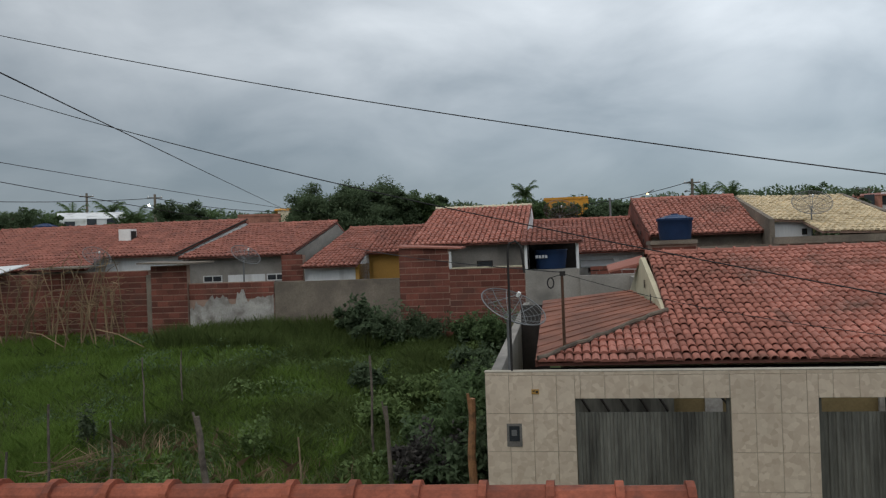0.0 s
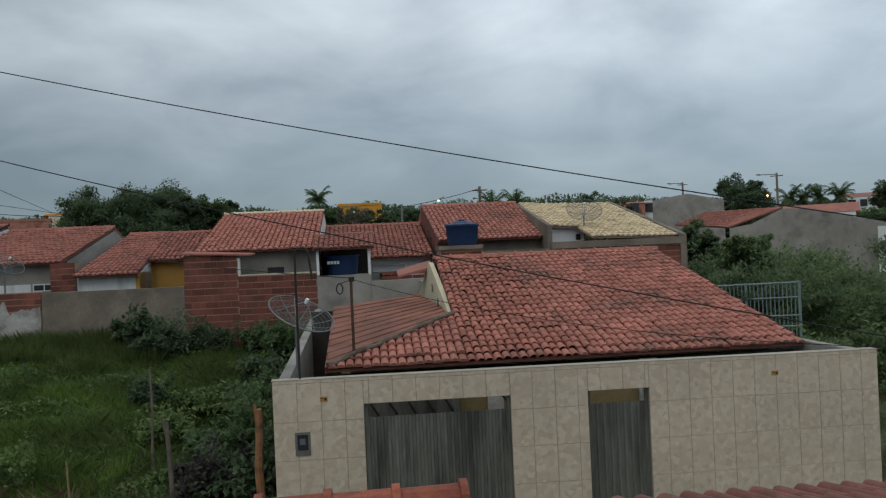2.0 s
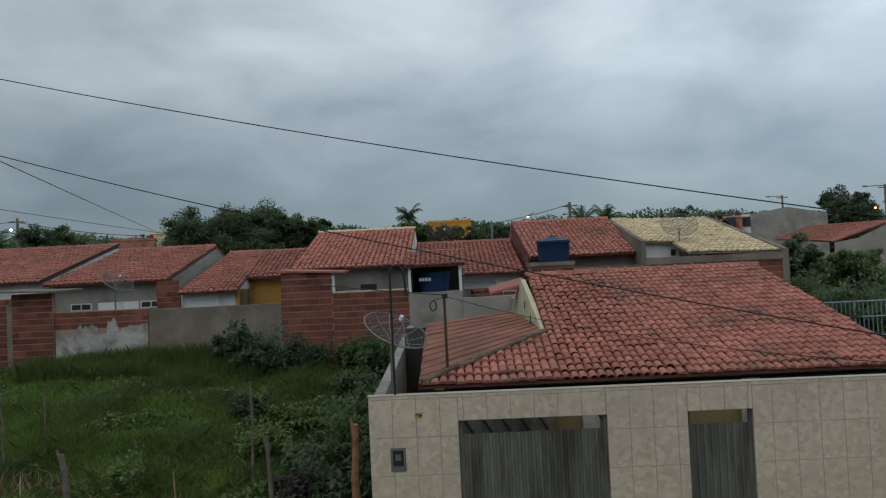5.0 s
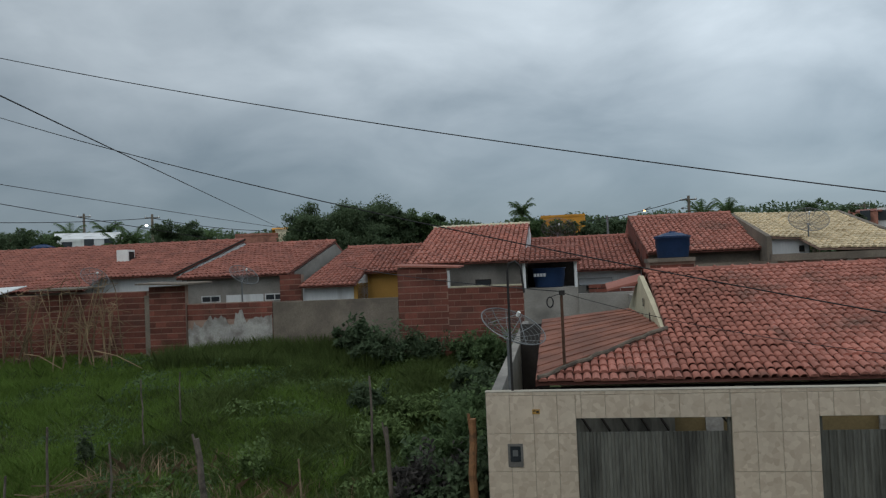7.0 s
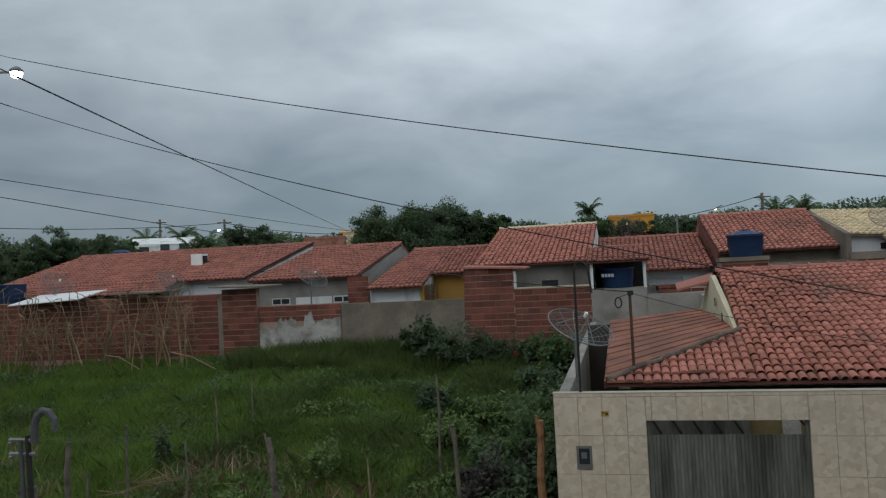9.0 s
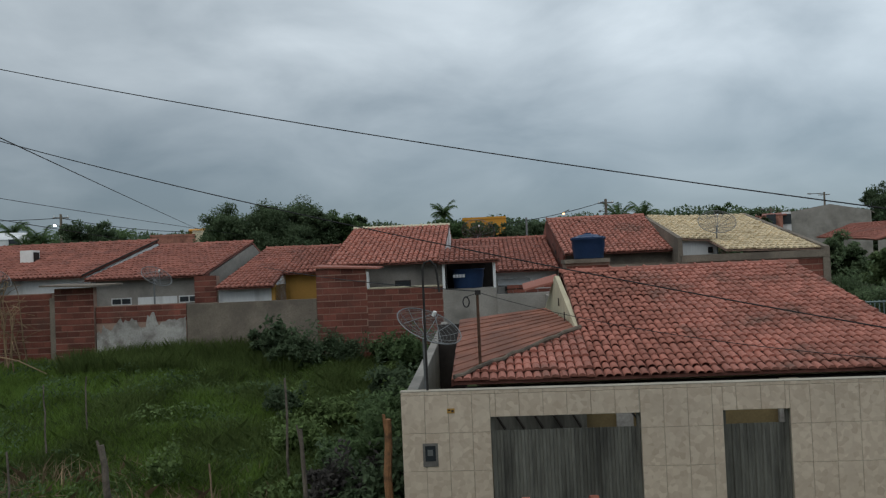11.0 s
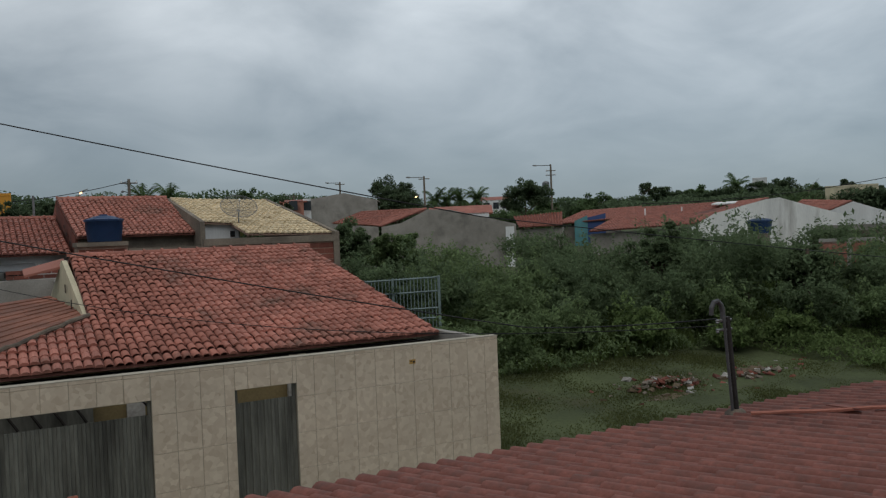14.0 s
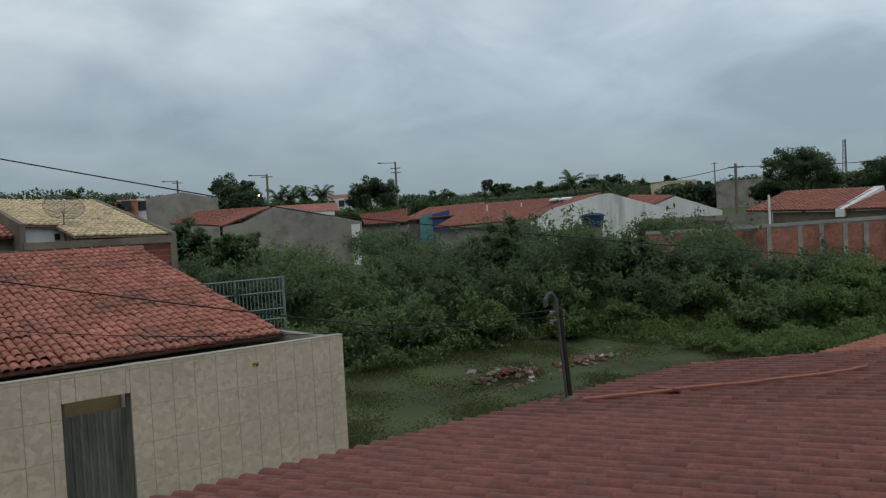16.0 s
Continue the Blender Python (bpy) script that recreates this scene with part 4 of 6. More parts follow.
# ---- walls between the lots ----
def lot_walls():
    g = thing("brick_wall", W(-2, 14, 1.4), "bare red brick wall with a stepped top", "wall", kind="structure")
    part("core", Kit().box(-4.15, -2.5, 14.0, 14.14, 1.3, 4.78), MORTAR, g)
    part("core", Kit().box(-2.5, -0.06, 14.0, 14.14, 1.3, 4.06), MORTAR, g)
    brick_face(g, -4.15, -2.5, 14.0, 1.85, 4.78, 0.27, 0.205, limit=120, seed=5)
    brick_face(g, -2.5, -0.06, 14.0, 1.85, 4.06, 0.27, 0.205, limit=130, seed=6)
    part("lean_to_slab", Kit().slab(W(-4.25, 13.9, 4.86), W(-2.1, 13.9, 4.74), W(-2.1, 15.3, 4.78), W(-4.25, 15.3, 4.92), 0.05), CLAY, g)
    part("white_post", Kit().box(-2.5, -2.43, 13.97, 14.12, 4.07, 4.62), WHITE, g)
    part("coping", Kit().box(-2.43, -0.06, 13.98, 14.16, 4.062, 4.1), CREAM, g)

    g = thing("grey_wall", W(-6.3, 14, 1.4), "bare grey cement wall with dark stains", "wall", kind="structure")
    patch_bevel(part("core", Kit().box(-8.45, -4.16, 14.0, 14.15, 1.3, 3.82), CONCRETE, g))

    g = thing("patched_wall", W(-10, 14, 1.4), "brick wall with peeling plaster over its lower half", "wall", kind="structure")
    part("core", Kit().box(-11.48, -8.46, 14.0, 14.14, 1.3, 3.86), MORTAR, g)
    brick_face(g, -11.48, -8.46, 14.0, 3.3, 3.86, 0.27, 0.19, limit=60, seed=7)
    k, rng = Kit(), random.Random(3)
    n = 40
    for i in range(n):
        a, b = -11.46 + 2.98 * i / n, -11.46 + 2.98 * (i + 1) / n
        h0, h1 = (3.32 + 0.5 * noise.noise((j * 0.22, 4, 0)) + 0.3 * noise.noise((j * 0.8, 1, 0)) - 0.35 * step(9, 0, j) for j in (i, i + 1))
        k.hull8([W(a, 13.965, 1.3), W(b, 13.965, 1.3), W(b, 13.978, 1.3), W(a, 13.978, 1.3), W(a, 13.965, h0), W(b, 13.965, h1), W(b, 13.978, h1), W(a, 13.978, h0)])
    part("plaster", k, PLASTER, g, "peeling whitewashed plaster")

    g = thing("long_brick_wall", W(-18, 14, 1.4), "long bare brick wall behind dry stalks", "wall", kind="structure")
    part("core", Kit().box(-26, -12.8, 14.0, 14.14, 1.3, 4.36), MORTAR, g)
    part("pier_core", Kit().box(-12.8, -11.5, 13.9, 14.14, 1.3, 4.5), MORTAR, g)
    brick_face(g, -12.8, -11.5, 13.9, 1.9, 4.5, 0.27, 0.2, limit=70, seed=8)
    brick_face(g, -26, -12.95, 14.0, 2.2, 4.36, 0.27, 0.2, limit=220, seed=9)
    part("column", Kit().box(-12.98, -12.8, 13.9, 14.0, 1.3, 4.2), CONCRETE, g)
    part("pier_slab", Kit().slab(W(-13.1, 13.5, 4.62), W(-11.2, 13.5, 4.56), W(-11.0, 15.0, 4.60), W(-13.1, 15.0, 4.66), 0.05), CONCRETE, g)
    part("pier_slab", Kit().slab(W(-17.0, 13.5, 4.55), W(-15.2, 13.5, 4.55), W(-15.2, 15.2, 4.6), W(-17.0, 15.2, 4.6), 0.05), CONCRETE, g)

    g = thing("low_grey_wall", W(2.5, 14, 1.4), "low grey rendered yard wall", "wall", kind="structure")
    patch_bevel(part("core", Kit().box(1.66, 4.0, 13.9, 14.05, 0.8, 3.72), RENDER_GREY, g))
    part("side", Kit().box(3.2, 3.35, 11.8, 13.9, 0.8, 3.66), RENDER_GREY, g)
    brick_face(g, 2.0, 4.0, 13.95, 3.74, 4.02, 0.26, 0.14, limit=10, seed=10)


lot_walls()


def tank(s, v, z, r, hgt, label, lid=True):
    g = thing("water_tank", W(s, v, z), label, "water tank", "water tanks")
    k = Kit().lathe(W(s, v, z), [(r * 0.82, 0), (r * 0.86, 0.03), (r * 0.93, hgt * 0.5), (r * 0.95, hgt * 0.52), (r * 0.96, hgt * 0.86), (r * 1.02, hgt * 0.88), (r * 1.02, hgt * 0.93), (r * 0.97, hgt * 0.93)], 28)
    k.smooth = True
    part("barrel", k, BLUE, g)
    if lid:
        k = Kit().lathe(W(s, v, z + hgt * 0.93), [(r * 1.04, 0), (r * 1.04, 0.03), (r * 0.8, 0.06), (r * 0.5, 0.13), (r * 0.2, 0.15), (r * 0.19, 0.19), (r * 0.01, 0.19)], 28)
        part("lid", k, BLUE, g, "ribbed blue lid")
        for i in range(8):
            w = 2 * math.pi * i / 8
            d = Vector((math.cos(w), math.sin(w), 0))
            part("lid_rib", Kit().rod(W(s, v, z + hgt * 0.97) + d * r * 0.98, W(s, v, z + hgt + 0.09) + d * r * 0.22, 0.02, n=5), BLUE, g)
    return g


def shed():
    g = thing("tank_shed", W(0.8, 14.7, 1.4), "rendered open shed under red tiles that shelters a water tank", "shed")
    part("plinth", Kit().box(-0.05, 1.66, 14.0, 15.6, 1.3, 3.94), RENDER_GREY, g)
    for s in (-0.05, 1.58):
        part("pillar", Kit().box(s, s + 0.08, 14.0, 14.1, 3.94, 4.76), WHITE, g)
        part("pillar", Kit().box(s, s + 0.08, 15.5, 15.6, 3.94, 4.9), WHITE, g)
    part("back_panel", Kit().box(0.03, 1.58, 15.5, 15.6, 3.94, 5.0), DARK, g)
    part("side_panel", Kit().box(-0.05, -0.0, 14.1, 15.5, 3.94, 4.8), DARK, g)
    tile_roof(g, "shed", W(-0.15, 13.85, 4.80), W(1.8, 13.85, 4.80), W(-0.15, 15.7, 5.28), W(1.8, 15.7, 5.28), CLAY, 0.165, 0.29, seed=20)
    tank(0.75, 14.8, 3.94, 0.55, 0.68, "dark blue plastic water tank with pale lettering inside the shed", False)
    t = thing("tank_marking", W(0.4, 14.24, 4.3), "pale maker's marking on the tank, as plain bars", "marking")
    for i in range(4):
        part("bar", Kit().box(0.28 + 0.1 * i, 0.36 + 0.1 * i, 14.235, 14.245, 4.3, 4.40), LETTER, t)


shed()


def tank_stand():
    g = thing("tank_platform", W(4.7, 14.6, 1.4), "brick and concrete platform for the tank", "platform")
    part("core", Kit().box(3.96, 5.38, 14.6, 15.8, 1.3, 4.60), MORTAR, g)
    part("slab", Kit().box(3.92, 5.38, 14.5, 15.9, 4.60, 4.73), CONCRETE, g)
    brick_face(g, 3.98, 5.36, 14.6, 3.6, 4.54, 0.26, 0.19, limit=40, seed=11)
    tank(4.78, 15.15, 4.73, 0.57, 0.72, "blue plastic water tank with ribbed lid on a brick platform")


tank_stand()
part("front_wall", Kit().box(5.4, 8.0, 14.6, 14.75, 1.3, 4.5), CONCRETE, hR)


def ac_unit():
    g = thing("roof_box", W(-16.1, 18.5, 5.4), "small white cabinet standing on the tile roof", "roof box")
    part("case", Kit().box(-16.45, -15.95, 18.2, 18.7, 5.45, 6.0), PLASTIC, g)
    part("dark_side", Kit().box(-15.945, -15.935, 18.25, 18.65, 5.5, 5.92), DARK, g)


ac_unit()
solid("tarpaulin", Kit().slab(W(-21.2, 13.4, 4.30), W(-18.2, 13.4, 4.42), W(-18.2, 15.1, 4.72), W(-21.2, 15.1, 4.62), 0.03), WHITE, W(-20, 14, 4.2), "white tarpaulin stretched over the yard", "tarpaulin")
tank(-22.1, 14.6, 4.3, 0.6, 0.85, "dark blue water tank on the brick wall", False)
tank(-24.2, 24.8, 5.6, 0.55, 1.05, "pale blue water tank behind the long roof")


def dish(s, v, z_foot, z_hub, r, yaw, tilt, label, mast_r=0.03, leanto=0.0):
    """Mesh dish: rings and ribs with fine netting, on a mast."""
    g = thing("satellite_dish", W(s, v, z_foot), label, "satellite dish", "dishes")
    hub = W(s, v, z_hub)
    part("mast", Kit().rod(W(s + leanto, v, z_foot), hub, mast_r, mast_r, 8), STEEL, g)
    m = Matrix.Translation(hub) @ Matrix.Rotation(radians(yaw), 4, "Z") @ Matrix.Rotation(radians(tilt), 4, "X") @ Matrix.Translation((0, 0, 0.06))
    f = r * 0.75
    bowl = lambda a, q: m @ Vector((math.cos(a) * q, math.sin(a) * q, q * q / (4 * f)))
    n = 32
    k = Kit()
    for i in range(n):
        a, b = 2 * math.pi * i / n, 2 * math.pi * (i + 1) / n
        k.rod(bowl(a, r), bowl(b, r), 0.011, n=5, cap=False)
    part("rim", k, STEEL, g)
    for i in range(12):
        a = 2 * math.pi * i / 12
        pts = [bowl(a, r * t / 4) for t in range(5)]
        part("rib", Kit().tube(pts, 0.007, 0.007, 4), STEEL, g)
    k = Kit()
    for q in range(2, 19, 2):
        for i in range(n):
            a, b = 2 * math.pi * i / n, 2 * math.pi * (i + 1) / n
            o = Vector((0, 0, 0))
            q0, q1 = r * (q / 19 - 0.005), r * (q / 19 + 0.005)
            k.face(bowl(a, q0), bowl(b, q0), bowl(b, q1), bowl(a, q1))
    part("wire_ring", k, DISH, g)["kind"] = "stuff"
    k = Kit()
    for q in range(6):
        for i in range(n):
            a, b = 2 * math.pi * i / n, 2 * math.pi * (i + 1) / n
            q0, q1 = r * q / 6 + 0.003, r * (q + 1) / 6
            k.face(bowl(a, q0), bowl(b, q0), bowl(b, q1), bowl(a, q1))
    part("mesh_netting", k, NET, g)
    tip = m @ Vector((0, 0, f))
    part("feed_horn", Kit().rod(m @ Vector((0, 0, f * 0.9)), tip + (tip - hub) * 0.08, 0.035, 0.03, 8), PLASTIC, g)
    for i in range(3):
        a = 2 * math.pi * i / 3 + 0.4
        part("strut", Kit().rod(bowl(a, r * 0.75), tip, 0.008, n=5), STEEL, g)
    return g


dish(0.28, 1.4, 0.3, 3.46, 0.56, 42, 31, "wire-mesh satellite dish on a steel mast beside the side wall", 0.035)
dish(-9.75, 14.6, 1.8, 4.6, 0.52, 50, 40, "weathered mesh satellite dish on a mast behind the lot wall")
dish(-15.3, 14.6, 1.8, 4.75, 0.5, 55, 45, "weathered mesh satellite dish on a mast behind the lot wall")
dish(-20.6, 15.2, 1.8, 4.85, 0.6, 60, 52, "large grey mesh satellite dish on a mast behind the brick wall")
dish(1.05, 24.2, 2.0, 6.0, 0.75, 160, 40, "weathered mesh satellite dish behind the low roof")
dish(9.25, 16.05, 4.5, 5.6, 0.62, -15, 40, "pale mesh satellite dish standing before the straw-coloured roof", 0.025)


def iron_mast(s, v, z0, z1, r, label, bend=0.0):
    g = thing("mast", W(s, v, z0), label, "mast", "masts")
    pts = [W(s, v, z0), W(s, v, z1)]
    if bend:
        pts += [W(s + 0.03, v, z1 + 0.1), W(s + 0.12, v, z1 + 0.13), W(s + 0.2, v, z1 + 0.05), W(s + 0.24, v, z1 - 0.35)]
    part("pole", Kit().tube(pts, r, r * 0.9, 8), RUST if not bend else IRON, g)
    return g


iron_mast(0.40, 0.08, 2.55, 4.6, 0.018, "thin dark iron mast standing on the wall's corner", 1)
m2 = iron_mast(1.18, 2.2, 2.6, 4.2, 0.028, "rusty iron mast rising through the tiles")
part("insulator_clamp", Kit().box(1.14, 1.24, 2.15, 2.25, 4.12, 4.2), IRON, m2)
k = Kit()
for i in range(16):
    w0, w1 = 2 * math.pi * i / 16, 2 * math.pi * (i + 1) / 16
    k.rod(W(0.98 + 0.055 * math.cos(w0), 2.2, 4.0 + 0.09 * math.sin(w0)), W(0.98 + 0.055 * math.cos(w1), 2.2, 4.0 + 0.09 * math.sin(w1)), 0.012, n=5, cap=False)
k.rod(W(1.18, 2.2, 4.15), W(0.98, 2.2, 4.09), 0.008, n=4)
part("cable_coil", k, CABLE, m2)


BRICKFAR = mat("brick_panel", (0.36, 0.16, 0.115), 0.9, vary=0.25, scale=1.5, fine=6, bump=0.4, stain=(0.12, 0.055, 0.04), stain_scale=0.7, stain_at=0.55)
POST_GREY = mat("pale_cast_concrete", (0.36, 0.345, 0.31), 0.95, vary=0.2, scale=0.8, fine=25, bump=0.3, stain=(0.22, 0.21, 0.19), stain_scale=0.9, stain_at=0.58)
TEALPAINT = mat("blue_green_paint", (0.10, 0.26, 0.28), 0.8, vary=0.15, scale=1, fine=20, bump=0.1)
BLUEPAINT = mat("blue_paint", (0.05, 0.09, 0.22), 0.8, vary=0.15, scale=1, fine=20, bump=0.1)


# ---- farther houses; az in degrees clockwise from the first view, el above the eye's level ----
def far(az, d, el=None, z=None):
    a = radians(az)
    return Vector((math.sin(a) * d, math.cos(a) * d, EYE + d * math.tan(radians(el)) if z is None else z))


def foot_at(p):
    return lie(*SV(p.x, p.y))


def screen_wall(h, pts, thick, material, name="wall", label="", foot=None):
    """Upright wall along its top points, from the ground up."""
    pts = [Vector(p) for p in pts]
    z0 = min(foot_at(p) for p in pts) - 0.5 if foot is None else foot
    along = (pts[-1] - pts[0])
    back = Vector((-along.y, along.x, 0)).normalized() * thick
    if back.dot(Vector((pts[0].x, pts[0].y, 0))) < 0:
        back = -back
    k, n = Kit(), len(pts)
    for p in pts:
        lo = Vector((p.x, p.y, z0))
        k.v += [tuple(q) for q in (lo, p, p + back, lo + back)]
    for i in range(n - 1):
        for j in range(4):
            a, b = 4 * i + j, 4 * i + (j + 1) % 4
            k.f.append((a, b, b + 4, a + 4))
    k.f += [(3, 2, 1, 0), (4 * n - 4, 4 * n - 3, 4 * n - 2, 4 * n - 1)]
    return part(name, k, material, h, label)


def far_house(label):
    h = thing("house", (0, 0, 0), label, "house", "houses")
    return h


# long grey gable with a red roof falling away behind
h = far_house("house with a long stained grey gable wall and faded red roof")
screen_wall(h, [far(34.0, 60, .6), far(35.36, 60, .82), far(37.3, 60, 1.72), far(38.8, 59.6, 1.64), far(43.4, 58, .46)], 0.3, RENDER_GREY)
tile_roof(h, "left", far(30.6, 78, .98), far(34.0, 60.2, .66), far(32.6, 86, 1.72), far(37.25, 60.2, 1.76), CLAY, 0.25, 0.5, seed=31)
part("right_slope", Kit().slab(far(37.3, 60.3, 1.69), far(43.4, 58.3, .43), far(42.0, 80, .5), far(36.5, 85, 1.5), 0.08), CLAY, h)
screen_wall(h, [far(42.7, 57.6, .3), far(43.3, 57.6, .3)], 0.3, WHITE, "pillar")

# two red roofs side by side, with a blue-painted gable between them
h = far_house("row house with a faded red tile roof")
tile_roof(h, "front", far(45.9, 80, .3), far(50.6, 78, .55), far(48.0, 88, 1.15), far(52.0, 86, 1.3), CLAY, 0.25, 0.5, seed=32)
screen_wall(h, [far(46.0, 80.4, .1), far(50.5, 78.4, .35)], 0.2, RENDER_GREY)
screen_wall(h, [far(47.4, 79, .5), far(48.3, 79, .85)], 0.2, TEALPAINT, "side_wall", "blue-green painted wall")
screen_wall(h, [far(48.3, 79, .7), far(49.5, 78.6, .95)], 0.2, BLUEPAINT, "side_wall", "blue painted wall")
h = far_house("row house with a long faded red tile roof and grey wall")
tile_roof(h, "front", far(48.4, 64, -.28), far(55.9, 61, .0), far(51.4, 74, 1.2), far(57.4, 71, 1.33), CLAY, 0.25, 0.5, seed=33)
screen_wall(h, [far(48.5, 64.5, -.45), far(55.8, 61.5, -.2)], 0.2, RENDER_GREY)
part("rear_slope", Kit().slab(far(57.4, 71, 1.3), far(51.4, 74, 1.15), far(50.5, 84, .4), far(57, 81, .4), 0.08), CLAY, h)
for az in (52.2, 54.6):
    part("vent_pipe", Kit().rod(far(az, 68, .5), far(az, 68, 1.15), 0.06, n=6), WHITE, h)

# whitewashed gable with a tank before it
h = far_house("house with a streaked whitewashed gable wall")
screen_wall(h, [far(55.2, 60, -.25), far(56.7, 59.8, .62), far(59.9, 59.3, 1.4), far(60.7, 59.1, 1.47), far(62.05, 58.9, 1.0), far(64.3, 58.5, .25), far(64.55, 58.5, -.1)], 0.25, WHITE_OLD)
tile_roof(h, "left", far(53.2, 70, .3), far(55.1, 60.4, -.05), far(57.5, 72, 1.25), far(60.1, 59.6, 1.45), CLAY, 0.25, 0.5, seed=34)
part("right_slope", Kit().slab(far(60.2, 59.5, 1.4), far(64.3, 58.8, .2), far(63.8, 72, .2), far(60.5, 73, 1.2), 0.08), CLAY, h)
part("roof_light", Kit().slab(far(56.5, 66, 1.25), far(58.0, 65, 1.28), far(58.2, 68, 1.38), far(56.8, 69, 1.35), 0.1), PLASTIC, h)
h = far_house("house with a white gable and red roof")
screen_wall(h, [far(63.4, 75, .4), far(64.95, 75, 1.0), far(67.9, 75, -.12)], 0.25, WHITE)
tile_roof(h, "left", far(61.0, 86, .55), far(63.3, 75.3, .42), far(62.0, 88, 1.22), far(64.9, 75.3, 1.02), CLAY, 0.25, 0.5, seed=35)

h = far_house("low house with a wide red roof and white end parapet")
tile_roof(h, "front", far(69.4, 60, -.28), far(75.0, 58, -.5), far(71.8, 68, .84), far(77.2, 66, .76), CLAY, 0.25, 0.5, seed=36)
tile_roof(h, "front", far(75.2, 58, -.5), far(81.5, 56, -.6), far(77.3, 66, .5), far(82.5, 63, .4), CLAY, 0.25, 0.5, seed=37)
screen_wall(h, [far(69.5, 60.3, -.4), far(75.0, 58.3, -.62), far(81.5, 56.5, -.7)], 0.2, CONCRETE)
part("end_parapet", Kit().slab(far(74.7, 57.8, -.45), far(75.2, 57.8, -.45), far(77.45, 66, .85), far(76.9, 66, .85), 0.5), WHITE, h)


def yard_wall():
    g = thing("yard_wall", far(70, 45, z=1.4), "brick yard wall with concrete posts and ring beam", "wall", kind="structure")
    o, a, b, c = far(63.0, 46, -1.5), far(68.4, 45, -1.46), far(77.4, 45, -1.2), far(84, 46, -1.15)
    screen_wall(g, [o, a, b, c], 0.15, BRICKFAR, "panel")
    up = Vector((0, 0, 0.16))
    k = Kit()
    for p, q in ((o, a), (a, b), (b, c)):
        k.hull8([p - up * 0.6, q - up * 0.6, q - up * 0.6 + Vector((0.2, 0.05, 0)), p - up * 0.6 + Vector((0.2, 0.05, 0)), p + up, q + up, q + up + Vector((0.2, 0.05, 0)), p + up + Vector((0.2, 0.05, 0))])
    part("ring_beam", k, POST_GREY, g)
    for az in (64.6, 66.5, 68.35, 70.7, 72.55, 73.8, 75.15, 76.3, 77.6, 78.9, 80.3, 81.9):
        p = far(az, 44.85, -1.2)
        q = far(az + 0.26, 44.85, -1.2)
        n = Vector((p.x, p.y, 0)).normalized() * 0.2
        k = Kit().hull8([Vector((w.x, w.y, 0.8)) for w in (p, q, q + n, p + n)] + [Vector((w.x, w.y, p.z - 0.1)) for w in (p, q, q + n, p + n)])
        part("post", k, POST_GREY, g)
    part("tall_post", Kit().rod(far(70.9, 45.6, z=1.2), far(70.9, 45.6, .71), 0.06, n=8), PLASTIC, g, "tall white pipe")
    g = thing("grey_yard_wall", far(66, 50, z=1.4), "low grey cement yard wall", "wall", kind="structure")
    screen_wall(g, [far(62.6, 52, -.85), far(68.2, 48, -.80)], 0.2, CONCRETE, "panel")
    screen_wall(g, [far(62.8, 55, -.45), far(71.0, 51, -.45)], 0.2, RENDER_GREY, "panel")


yard_wall()
g = thing("water_tank", far(59.5, 55, -1.6), "blue water tank beside the whitewashed gable", "water tank", "water tanks")
part("barrel", Kit().lathe(far(59.5, 55, -.8), [(0.62, 0), (0.74, 0.7), (0.78, 0.72), (0.78, 0.8), (0.5, 0.9), (0.1, 0.95)], 20), BLUE, g)
part("stand", Kit().rod(far(59.5, 55, z=1.0), far(59.5, 55, -.82), 0.6, n=12), CONCRETE, g)


def plain_block(label, az0, az1, d, el0, el1, material, roof=None, windows=0, deep=6.0):
    h = far_house(label)
    a, b = far(az0, d, el1), far(az1, d, el1)
    back = Vector((a.x + b.x, a.y + b.y, 0)).normalized() * deep
    z0 = min(foot_at(a), foot_at(b)) - 1
    k = Kit().hull8([Vector((p.x, p.y, z0)) for p in (a, b, b + back, a + back)] + [a, b, b + back, a + back])
    part("wall", k, material, h)
    if roof:
        m0, m1 = (a + a + back) / 2 + Vector((0, 0, (az1 - az0) * d * 0.0025)), (b + b + back) / 2 + Vector((0, 0, (az1 - az0) * d * 0.0026))
        over = (b - a).normalized() * 0.4
        part("roof", Kit().slab(a - over, b + over, m1 + over, m0 - over, 0.12).slab(m0 - over, m1 + over, b + back + over, a + back - over, 0.12), roof, h)
    else:
        part("parapet", Kit().hull8([a - back * 0.01, b - back * 0.01, b + back * 0.03, a + back * 0.03] + [p + Vector((0, 0, 0.25)) for p in (a - back * 0.01, b - back * 0.01, b + back * 0.03, a + back * 0.03)]), material, h)
    for i in range(windows):
        f = (i + 0.5) / windows
        c = a.lerp(b, f) - Vector((0, 0, (el1 - el0) * d * 0.0175 * 0.4))
        x = (b - a).normalized() * 0.45
        o = -back.normalized() * 0.04
        k = Kit().hull8([c - x + o * 2 - Vector((0, 0, 0.5)), c + x + o * 2 - Vector((0, 0, 0.5)), c + x - Vector((0, 0, 0.5)), c - x - Vector((0, 0, 0.5)), c - x + o * 2 + Vector((0, 0, 0.5)), c + x + o * 2 + Vector((0, 0, 0.5)), c + x + Vector((0, 0, 0.5)), c - x + Vector((0, 0, 0.5))])
        part("window", k, GLASS_DARK, h)
    return h


